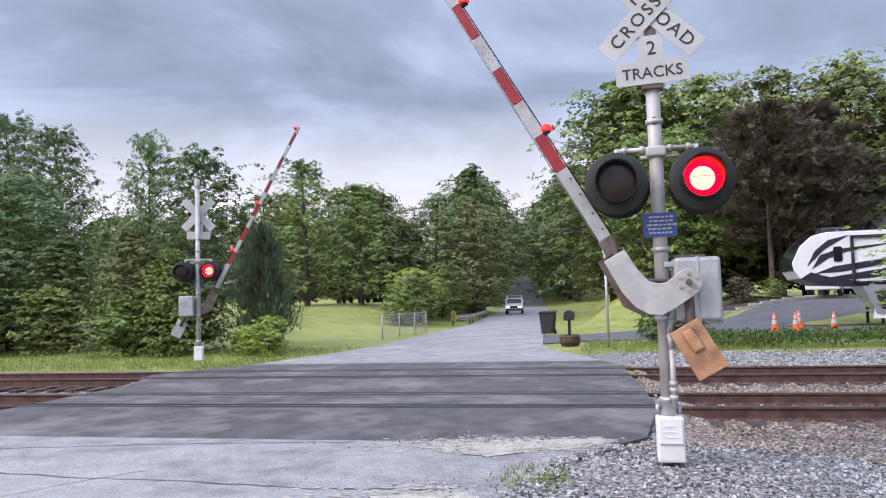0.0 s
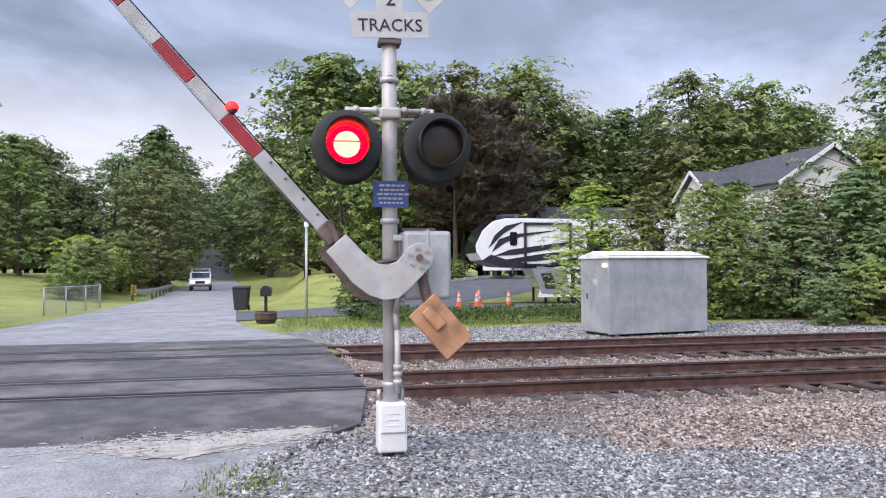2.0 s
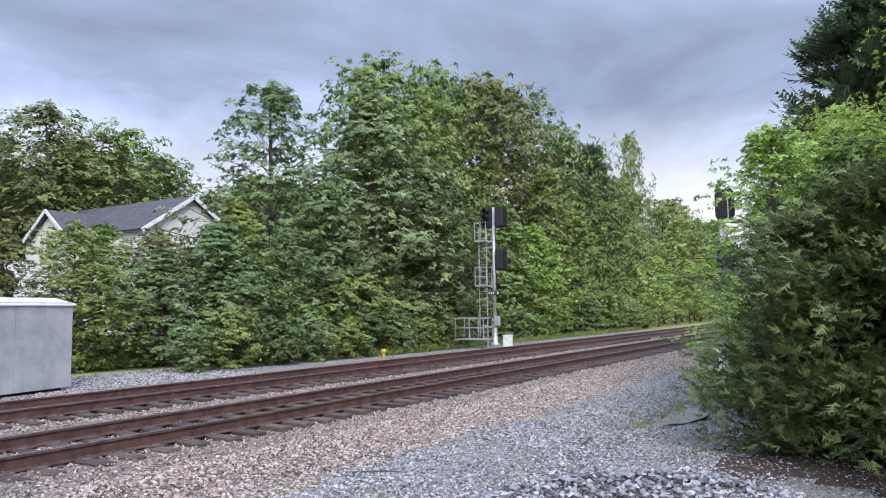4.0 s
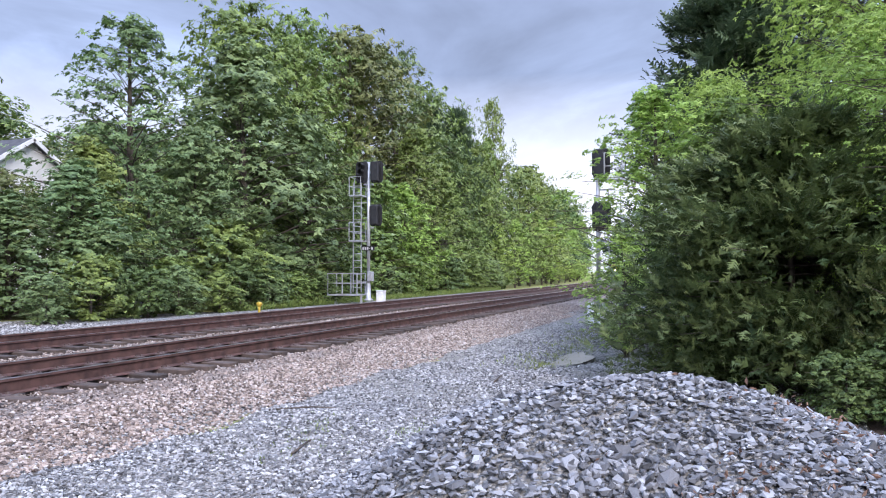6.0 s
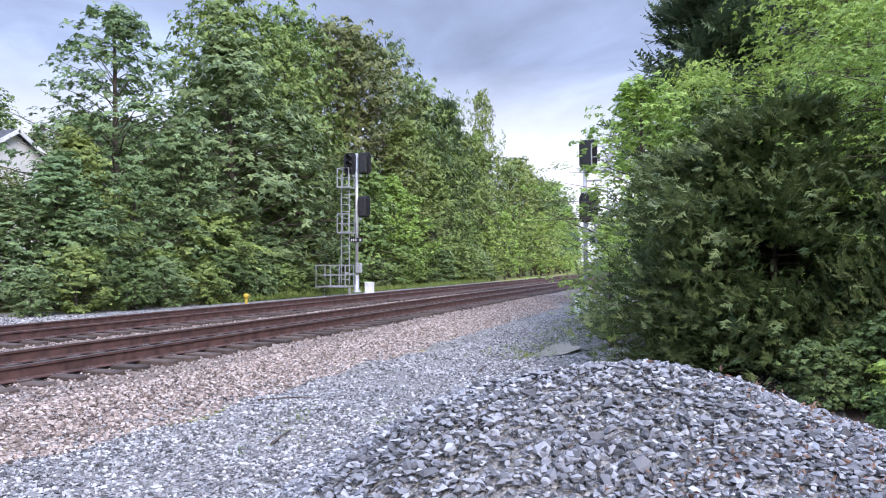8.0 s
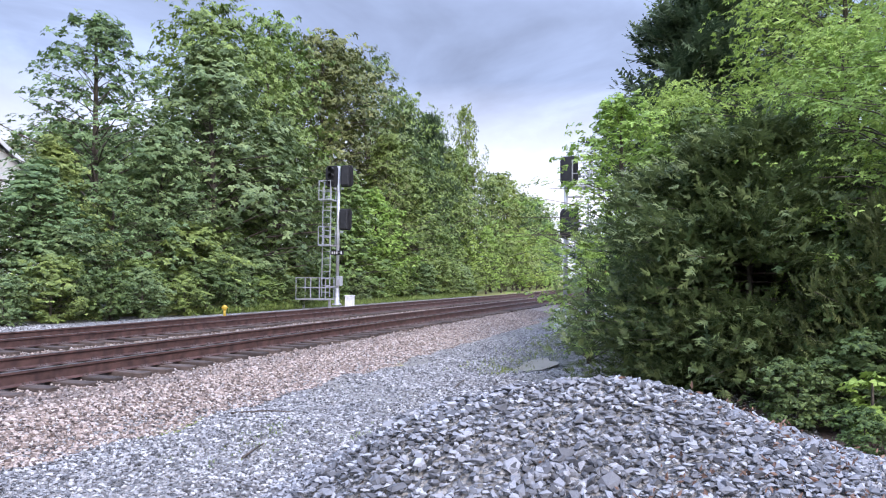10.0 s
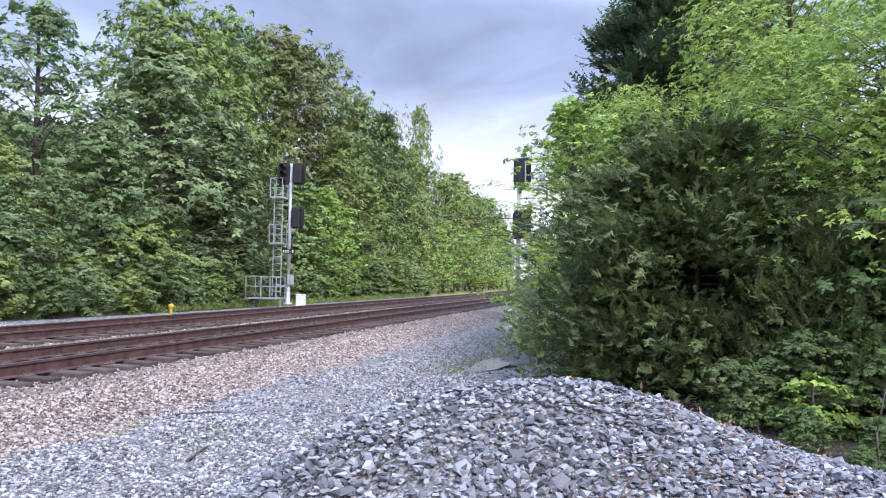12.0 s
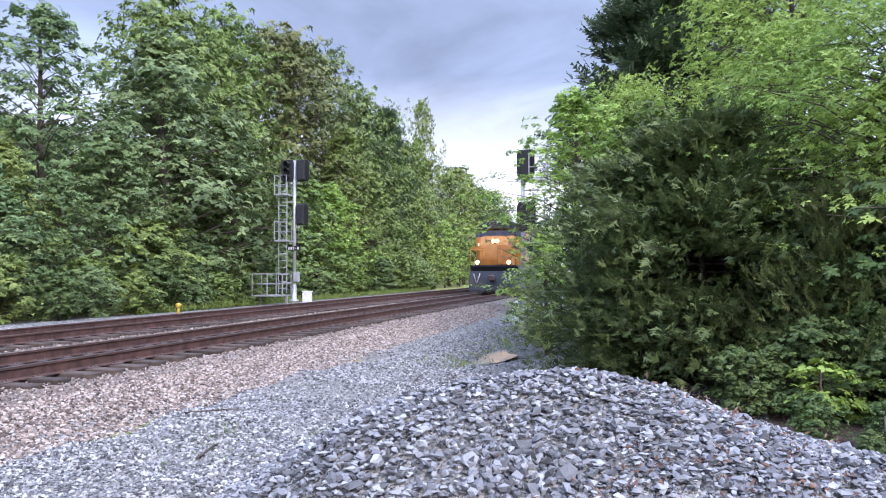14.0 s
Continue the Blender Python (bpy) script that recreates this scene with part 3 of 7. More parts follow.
def broadleaf_meshes(seed, h, r, leaf, boughs=90, pads=5, fans=7, k=5, low=0.06, form="round", slim=0.55, rise=0.10, droop=0.25, pad_size=0.13):
    """Trunk and crown of a broadleaf tree h tall, r wide each way: boughs that carry domed pads of leaf fans."""
    rng = np.random.default_rng(seed)
    lean = rng.normal(0, 0.03 * h, 2)
    wave = rng.uniform(0, 6.28, 4)
    axis = lambda t: np.array([lean[0] * t * t, lean[1] * t * t, h * t])
    paths = [[(tuple(axis(t * 0.95) - np.array([0, 0, 0.3 if t == 0 else 0])), 0.02 * h * (1 - 0.9 * t) + 0.015) for t in np.linspace(0, 1, 7)]]
    C, O, U = [], [], []
    for i in range(boughs):
        s = (i + rng.uniform(0, 1)) / boughs
        t = low + (0.985 - low) * s
        az = 2.39996 * i + rng.normal(0, 0.3)
        lump = 0.86 + 0.20 * math.sin(2 * az + wave[0] + 5 * s) + 0.14 * math.sin(9 * s + wave[1] + az) + rng.normal(0, 0.09)
        reach = r * np.interp(s, *PROFILES[form]) * lump
        way = np.array([math.cos(az), math.sin(az), 0.0])
        a = axis(max(0.03, t - 0.05 - 0.07 * (1 - s)))
        e = axis(t) + way * reach + np.array([0, 0, rise * reach * rng.uniform(-0.3, 1)])
        mid = (a + e) / 2 + np.array([0, 0, 0.10 * reach])
        fat = 0.005 * h * (1.15 - s)
        paths.append([(tuple(a), fat), (tuple(mid), fat * 0.6), (tuple(e), fat * 0.2 + 0.002)])
        for j in range(pads):
            u = rng.uniform(0.12, 1.0) ** 0.55
            p = a + (e - a) * u + np.array([0, 0, 0.4 * reach * u * (1 - u)]) + rng.normal(0, 1, 3) * np.array([0.17, 0.17, 0.09]) * (0.4 * r + 0.6 * reach)
            pr = pad_size * r * rng.uniform(0.65, 1.4) * (0.55 + 0.45 * min(1.0, reach / r * 1.5))
            rho = np.sqrt(rng.uniform(0, 1, fans))
            ang = rng.uniform(0, 6.2832, fans)
            radial = np.stack([np.cos(ang), np.sin(ang), np.zeros(fans)], -1)
            c = p + radial * (rho * pr)[:, None]
            c[:, 2] += 0.45 * pr * (1 - rho ** 2) + rng.normal(0, 0.12 * pr, fans)
            C.append(c)
            O.append(radial * rho[:, None] + 0.7 * way + rng.normal(0, 0.2, (fans, 3)))
            U.append(np.array([0, 0, 1.0]) + 0.5 * radial * rho[:, None] + 0.45 * way + rng.normal(0, 0.25, (fans, 3)))
    v, f = leaf_fans(rng, np.vstack(C), unit(np.vstack(O)), unit(np.vstack(U)), leaf, k, slim, droop)
    return limb_mesh(paths), (v, f)


def conifer_meshes(seed, h, r, count, plume=0.5, low=0.05, levels=30, whorl=5, up=0.2, form="cone", lean=0.35):
    """Evergreen with sprays along sloping boughs."""
    rng = np.random.default_rng(seed)
    paths = [[((0, 0, h * t - 0.3), 0.016 * h * (1 - 0.93 * t) + 0.01) for t in np.linspace(0, 1, 6)]]
    C, D = [], []
    per = max(4, count // (levels * whorl))
    for i in range(levels):
        s = (i + 0.5) / levels
        t = low + (0.99 - low) * s
        for j in range(whorl):
            az = rng.uniform(0, 6.2832)
            ln = r * np.interp(s, *PROFILES[form]) * rng.uniform(0.55, 1.12)
            way = np.array([math.cos(az), math.sin(az), 0])
            a = np.array([0, 0, h * t * 0.94])
            e = a + way * ln + np.array([0, 0, up * ln * rng.uniform(-0.2, 1)])
            paths.append([(tuple(a), 0.010 * (1.3 - t) + 0.006), (tuple(e), 0.004)])
            u = rng.uniform(0.12, 1, (per, 1)) ** 0.6
            C.append(a + (e - a) * u + rng.normal(0, 0.085, (per, 3)) * np.array([1, 1, 0.6]) * (0.5 * r + 0.5 * ln))
            D.append(way + rng.normal(0, 0.45, (per, 3)) + np.array([0, 0, up * 1.2]))
    v, f = plumes(rng, np.vstack(C), np.vstack(D), plume, 6, lean)
    return limb_mesh(paths, n=5), (v, f)


def tree(name, meshes, material, m, label, category="tree", group=""):
    trunk, (v, f) = meshes
    t = thing(name, m, label, category, group)
    part("trunk", trunk, None, t)
    part("crown", mesh_arrays("crown", v, f, [material]), None, t)
    return t


def place(x, y, size=1.0, turn=0.0, dz=0.0, wide=1.0):
    z = float(ground_height(x, y)) + dz
    return pose(x, y, z, 0, 0, turn) @ Matrix.Diagonal((size * wide, size * wide, size, 1))


rnd = random.Random(7)
# templates: height 10 m, set to size where they stand
SHAPES = {
    "maple": broadleaf_meshes(11, 10, 4.4, 0.19, 125, 6, 8, 5, 0.03, "cone", pad_size=0.115),
    "oak": broadleaf_meshes(12, 10, 4.3, 0.175, 130, 6, 8, 5, 0.04, "round", pad_size=0.115),
    "ash": broadleaf_meshes(13, 10, 4.0, 0.170, 115, 6, 8, 5, 0.04, "column", 0.45, 0.35, 0.15, 0.11),
    "airy": broadleaf_meshes(14, 10, 3.9, 0.160, 95, 6, 7, 5, 0.06, "cone", 0.5, 0.4, 0.2, 0.10),
    "far_a": broadleaf_meshes(21, 10, 4.3, 0.21, 90, 4, 9, 3, 0.05, "round", 0.75, 0.15, 0.2, 0.15),
    "far_b": broadleaf_meshes(22, 10, 4.0, 0.21, 90, 4, 9, 3, 0.05, "column", 0.75, 0.3, 0.2, 0.15),
    "far_c": broadleaf_meshes(23, 10, 4.2, 0.21, 90, 4, 9, 3, 0.10, "cone", 0.75, 0.3, 0.2, 0.14),
    "thicket": broadleaf_meshes(61, 10, 4.4, 0.125, 170, 7, 8, 5, 0.03, "round", 0.42, 0.3, 0.3, 0.12),
    "shrub": broadleaf_meshes(41, 3, 1.95, 0.125, 56, 5, 8, 5, 0.03, "round", 0.55, 0.2),
    "sapling": broadleaf_meshes(43, 1, 0.5, 0.115, 16, 3, 3, 5, 0.10, "round", 0.62, 0.2, 0.15, 0.25),
    "pine": conifer_meshes(31, 10, 2.9, 8500, 0.36, 0.08),
    "tall_pine": conifer_meshes(33, 10, 3.4, 6500, 0.42, 0.30, 15, 7, 0.12, "round", 0.15),
    "cedar": conifer_meshes(52, 4.4, 3.0, 9000, 0.25, 0.0, 26, 6, 0.30),
}
BASE = {"shrub": 3.0, "sapling": 1.0, "cedar": 4.4}
LIB = {}
WOOD = "trees of the surrounding wood"


def stand(key, material, x, y, h, label, category="tree", wide=1.0, dz=0.0, group=WOOD):
    m = place(x, y, h / BASE.get(key, 10.0), rnd.uniform(0, 360), dz, wide)
    k = (key, material, label)
    if k not in LIB:
        name = "conifer" if key in ("pine", "tall_pine", "cedar") else "shrub" if key in ("shrub", "sapling") else "tree"
        LIB[k] = tree(name, SHAPES[key], M[material], m, label, category, group)
    else:
        sx, sy, sz = LIB[k].scale
        copy_thing(LIB[k], m @ Matrix.Diagonal((1 / sx, 1 / sy, 1 / sz, 1)))
    return LIB[k]

# trees along the far side of the track
TALL = "tall green broadleaf tree in full leaf by the railway"
for key, mat, x, y, h, wide in (
        ("airy", "leaf_blue", 24.6, 15.6, 12.9, 0.92), ("maple", "leaf_mid", 21.4, 14.2, 6.6, 0.85), ("maple", "leaf_blue", 25.6, 13.2, 8.0, 0.80),
        ("maple", "leaf_blue", 31.2, 14.4, 13.4, 0.92), ("oak", "leaf_mid", 36.5, 19.0, 17.8, 0.66), ("maple", "leaf_dark", 34.8, 13.0, 10.0, 0.82),
        ("oak", "leaf_mid", 44.0, 19.0, 19.6, 0.55), ("ash", "leaf_mid", 38.6, 15.2, 15.6, 0.62), ("oak", "leaf_olive", 48.0, 17.0, 19.4, 0.70),
        ("ash", "leaf_blue", 55.5, 16.5, 20.2, 0.72), ("far_b", "leaf_olive", 52.0, 19.0, 20.5, 0.60), ("oak", "leaf_mid", 62.5, 17.0, 18.8, 0.55), ("ash", "leaf_mid", 71.5, 16.5, 18.6, 0.5), ("maple", "leaf_mid", 41.5, 12.6, 8.6, 0.95), ("ash", "leaf_mid", 50.0, 13.4, 12.2, 0.70),
        ("maple", "leaf_light", 46.5, 12.2, 7.6, 0.90), ("maple", "leaf_mid", 54.0, 12.8, 10.5, 0.75), ("oak", "leaf_dark", 60.0, 14.5, 13.6, 0.60),
        ("ash", "leaf_mid", 78.5, 15.0, 20.6, 0.32), ("ash", "leaf_mid", 64.5, 13.2, 12.0, 0.65), ("maple", "leaf_mid", 70.0, 14.4, 14.5, 0.60),
        ("airy", "leaf_mid", 74.0, 15.0, 16.0, 0.55)):
    stand(key, mat, x, y, h, TALL, wide=wide)
for i in range(20):
    x = 80 + i * 6.5
    stand("far_c" if i % 3 else "far_b", "leaf_mid" if i % 4 else "leaf_dark", x, 14 + float(track_shift(x)) + rnd.uniform(-0.8, 1.5), rnd.uniform(13.5, 17.0), TALL, wide=0.75)
for i in range(13):
    x = 60 + i * 8
    stand("far_c", "leaf_light" if i % 3 else "leaf_mid", x, 11.7 + float(track_shift(x)), rnd.uniform(6, 9.5), TALL, wide=0.8)
for x, y, h in ((66.5, 15.5, 18.2), (62.0, 16.5, 17.6), (70.5, 17.0, 17.0)):
    stand("pine", "needle", x, y, h, "dark thin-topped pine by the railway", "conifer", 0.7)
UNDER = "dense green shrub at the wood's edge"
for i in range(15):
    x = 19.0 + i * 3.6
    stand("shrub", "leaf_mid" if i % 3 else "leaf_blue", x, 11.2 + rnd.uniform(-0.4, 0.7), rnd.uniform(2.0, 4.0), UNDER, "shrub")
for i in range(9):
    stand("shrub", ("leaf_blue", "leaf_mid", "leaf_dark")[i % 3], 15.5 + i * 1.9, 9.9 + rnd.uniform(-0.3, 0.4), rnd.uniform(1.3, 2.1), UNDER, "shrub")
SCREEN = "grey-green young tree screening the house"
for key, mat, x, y, h, wide in (("maple", "leaf_blue", 19.0, 13.0, 5.3, 1.10), ("maple", "leaf_blue", 16.6, 12.8, 4.0, 1.2), ("oak", "leaf_mid", 13.6, 13.2, 4.6, 1.0),
                                ("maple", "leaf_mid", 15.2, 14.2, 4.8, 1.0), ("airy", "leaf_light", 10.2, 15.6, 4.9, 1.2), ("maple", "leaf_olive", 12.3, 15.6, 4.7, 0.9),
                                ("oak", "leaf_olive", 17.8, 14.6, 4.9, 0.95), ("airy", "leaf_blue", 22.8, 13.0, 5.6, 0.9)):
    stand(key, mat, x, y, h, SCREEN, wide=wide)
# behind the camper and the house
BACK = "tree in the wooded rise behind the houses"
for i in range(78):
    x = 1 + i * 1.12 + rnd.uniform(-1.5, 1.5)
    y = rnd.choice((52, 60, 68, 78)) + rnd.uniform(-3, 3) - (6 if x > 30 else 0)
    stand(("far_a", "far_b", "far_c")[i % 3], ("leaf_olive", "leaf_mid", "leaf_dark")[i % 3], x, y, rnd.uniform(16.0, 19.5) if x < 20 else rnd.uniform(13.8, 16.6), BACK, wide=0.95)
BROWN = "dark reddish-brown pine behind the driveway"
stand("tall_pine", "leaf_purple", 9.9, 38.6, 13.0, BROWN, "conifer", 0.95)
stand("tall_pine", "leaf_purple", 13.4, 41.5, 13.6, BROWN, "conifer", 0.95)
stand("tall_pine", "leaf_purple", 11.6, 44.0, 12.4, BROWN, "conifer", 1.0)
stand("far_b", "leaf_mid", 2.4, 40.0, 11.0, BACK, wide=0.8)
stand("far_a", "leaf_mid", 5.2, 42.0, 12.5, BACK, wide=0.8)
# where the road bends out of sight
for i in range(16):
    stand(("far_a", "far_b", "far_c")[i % 3], ("leaf_mid", "leaf_dark", "leaf_mid")[i % 3], -48 + 2.6 * i, rnd.uniform(300, 316), rnd.uniform(17, 23), "tree closing the far bend of the road", wide=1.1)
# both sides of the far road
ROADSIDE = "tree crowding the road in the distance"
for i in range(26):
    y = 60 + i * 9
    for s in (-1, 1):
        off = rnd.uniform(4, 8) + 7 if y < 100 else rnd.uniform(2.0, 4.5)
        x = float(road_left(y)) - off - 2 if s < 0 else float(road_right(y)) + off + 1
        stand(("far_a", "far_c")[i % 2], ("leaf_olive", "leaf_dark")[i % 4 > 0], x, y, rnd.uniform(10.5, 13.5) if y < 100 else rnd.uniform(17, 22), ROADSIDE)
for i in range(34):
    x = -14 - i * 1.7
    y = 62 + rnd.uniform(-5, 22)
    stand(("far_a", "far_b", "far_c")[i % 3], ("leaf_olive", "leaf_dark", "leaf_mid")[(i // 2) % 3], x, y, rnd.uniform(9.0, 13.0), BACK)
BANK = "leafy shrub on the bank beside the road"
for i in range(16):
    y = 34 + i * 3.4
    stand("shrub", ("leaf_mid", "leaf_olive", "leaf_light")[i % 3], float(road_left(y)) - 2.4 - rnd.uniform(0, 2.2), y, rnd.uniform(2.2, 4.2), BANK, "shrub")
# the clump beyond the crossing
GROUP = "broadleaf tree in the clump beyond the crossing"
for key, mat, x, y, h, wide in (
        ("ash", "leaf_dark", -32.6, 24.5, 12.6, 0.65), ("ash", "leaf_dark", -29.0, 24.0, 11.4, 0.65), ("ash", "leaf_dark", -36.0, 24.5, 12.8, 0.8), ("oak", "leaf_blue", -25.8, 16.6, 7.9, 1.05), ("maple", "leaf_dark", -22.8, 16.0, 4.8, 1.2),
        ("ash", "leaf_blue", -18.6, 16.2, 8.8, 0.50), ("oak", "leaf_dark", -15.8, 15.2, 8.0, 0.72), ("maple", "leaf_olive", -17.6, 14.0, 4.8, 1.0),
        ("maple", "leaf_mid", -15.6, 13.2, 3.8, 1.0), ("airy", "leaf_mid", -24.4, 46.0, 12.4, 1.0), ("oak", "leaf_blue", -31.0, 19.0, 8.4, 1.1),
        ("airy", "leaf_mid", -20.0, 47.0, 10.2, 1.0), ("maple", "leaf_mid", -29.5, 15.5, 5.0, 1.2)):
    stand(key, mat, x, y, h, GROUP, wide=wide)
for x, y, h in ((-11.3, 12.3, 1.3), (-15.5, 12.8, 1.9), (-17.4, 12.9, 2.2), (-22.2, 14.6, 2.6), (-25.6, 14.0, 2.6), (-29.5, 14.6, 3.0), (-12.4, 12.8, 1.0), (-23.9, 12.9, 1.6), (-28, 13.0, 2.4), (-32, 14, 3.2)):
    stand("shrub", "leaf_light" if h < 1.5 else "leaf_mid", x, y, h, "leafy green shrub by the crossing", "shrub")
for mat, x, y, h in (("leaf_dark", 2.3, 14.9, 1.9), ("leaf_purple", 7.2, 33.6, 1.5), ("leaf_mid", 9.2, 34.6, 1.2), ("leaf_dark", 1.6, 15.6, 1.4)):
    stand("shrub", mat, x, y, h, "rounded garden shrub beside the driveway", "shrub")
# near thicket beyond the stone pile
bush = conifer_meshes(51, 4.3, 2.75, 34000, 0.20, 0.0, 30, 9, 0.05, "mound", 0.15)
tree("cedar_bush", bush, M["cedar"], place(12.2, -8.95, 1.0, 20, 0.0), "dense olive-green cedar bush beside the stone pile", "bush")
stand("cedar", "needle", -12.4, 14.0, 4.8, "dark conical cedar beyond the crossing", "conifer", 0.40)
stand("cedar", "cedar", 10.6, -10.6, 2.9, "dense olive-green cedar in the thicket", "conifer", 0.8)
for key, mat, x, y, h, wide in (("thicket", "leaf_light", 11.6, -11.6, 6.4, 0.9), ("airy", "leaf_light", 11.2, -11.2, 4.4, 0.8), ("airy", "leaf_light", 18.4, -6.5, 6.3, 1.0), ("thicket", "leaf_light", 21.0, -8.0, 7.0, 0.75), ("maple", "leaf_mid", 17.2, -8.2, 5.4, 1.0), ("airy", "leaf_light", 15.4, -6.1, 2.8, 1.0),
                                ("thicket", "leaf_light", 16.6, -11.3, 9.0, 0.9), ("thicket", "leaf_light", 14.2, -10.6, 6.2, 0.8), ("oak", "leaf_dark", 14.0, -14.0, 7.0, 1.1), ("thicket", "leaf_light", 9.8, -14.0, 6.4, 1.1)):
    stand(key, mat, x, y, h, "leafy tree in the thicket by the tracks", wide=wide)
stand("pine", "needle", 29.0, -8.6, 13.6, "dark cedar rising behind the thicket", "conifer", 1.3)
stand("pine", "needle", 32.0, -11.5, 16.5, "dark cedar rising behind the thicket", "conifer", 1.2)
MAPLE = "bright green maple seedling by the stone pile"
stand("sapling", "leaf_light", 8.6, -9.85, 0.72, MAPLE, "seedling", 0.9)
stand("sapling", "leaf_light", 8.9, -10.3, 0.55, MAPLE, "seedling")
stand("sapling", "leaf_light", 8.1, -10.5, 0.45, MAPLE, "seedling")
# low shrubs in the dark leaf colour, which stands in for the canopy's shade
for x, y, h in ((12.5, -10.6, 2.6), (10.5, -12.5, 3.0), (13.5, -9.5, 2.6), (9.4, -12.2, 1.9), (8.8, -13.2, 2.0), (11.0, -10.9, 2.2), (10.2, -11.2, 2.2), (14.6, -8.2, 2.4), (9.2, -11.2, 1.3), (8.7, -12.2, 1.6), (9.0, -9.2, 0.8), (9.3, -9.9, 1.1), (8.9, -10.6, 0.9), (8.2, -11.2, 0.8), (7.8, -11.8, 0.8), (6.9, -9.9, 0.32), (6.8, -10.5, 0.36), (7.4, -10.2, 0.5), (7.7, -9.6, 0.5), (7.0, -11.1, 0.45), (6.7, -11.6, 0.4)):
    stand("shrub", "leaf_dark", x, y, h, "undergrowth below the thicket, its shade put into dark leaf colour", "shrub")

# ---- crossing signals ----
TILT_BACK = 0.0


def lamp_unit(parent, x, y, z, facing):
    """A flasher head: background disc, deep hood, lens, and an added flap that hides the steady glow to imitate
    flashing. facing: -1 towards -y.
    """
    s = facing
    R0 = Matrix.Translation((x, y, z)) @ (Matrix() if s < 0 else Matrix.Rotation(math.pi, 4, "Z"))
    R = R0 @ Matrix.Diagonal((1.14, 1.14, 1.14, 1))
    disc = lathe([(0.155, 0.0), (0.255, 0.004), (0.262, 0.0), (0.262, -0.008), (0.155, -0.012), (0.155, 0.0)], 36, "y")
    disc.transform(R)
    d = part("flasher_head", disc, M["black"], parent, "round black flasher head with a deep hood")
    hood = lathe([(0.152, 0.0), (0.168, 0.02), (0.172, 0.26), (0.166, 0.26), (0.150, 0.02), (0.152, 0.0)], 32, "y")
    for v in hood.verts:                       # cut back underneath
        if v.co.z < -0.02 and v.co.y < -0.1:
            v.co.y += 0.55 * min(0.14, -v.co.z - 0.02)
    hood.transform(R)
    part("hood", hood, M["black"], d)
    shell = lathe([(0.0, -0.20), (0.09, -0.19), (0.14, -0.10), (0.152, -0.01)], 24, "y")
    shell.transform(R)
    part("housing", shell, M["black"], d)
    lens = lathe([(0.0, 0.030), (0.05, 0.026), (0.098, 0.016)], 28, "y")
    lens.transform(R)
    part("lens_core", lens, M["lit_core"], d, "glowing red signal lens")
    ring = lathe([(0.098, 0.016), (0.128, 0.006), (0.150, -0.006)], 28, "y")
    ring.transform(R)
    part("lens_rim", ring, M["lit"], d)
    # added blanking disc, coloured like an unlit lens; the lens behind always glows
    flap = lathe([(0.0, 0.0012), (0.190, 0.001), (0.192, 0.0), (0.190, -0.001), (0.0, -0.0012)], 28, "y")
    f = part("flap", flap, M["flap_red"], d, "added dark red flap that hides the glow to imitate flashing")
    f.matrix_basis = R0 @ pose(0, -0.21, -0.008)
    return f, R0 @ pose(0, -0.21, -0.008)


def flash_rows(home, lit_first, switches):
    """Rows for a flap: edge-on while the lamp shows, square-on while it is dark."""
    lit = lit_first
    shown, shut = home @ pose(0, 0, 0, -82), home
    rows = [(0.0, shown if lit else shut)]
    for t in switches:
        rows.append((t - 0.034, shown if lit else shut))
        lit = not lit
        rows.append((t + 0.034, shown if lit else shut))
    rows.append((14.0, shown if lit else shut))
    return rows


KEYED = []


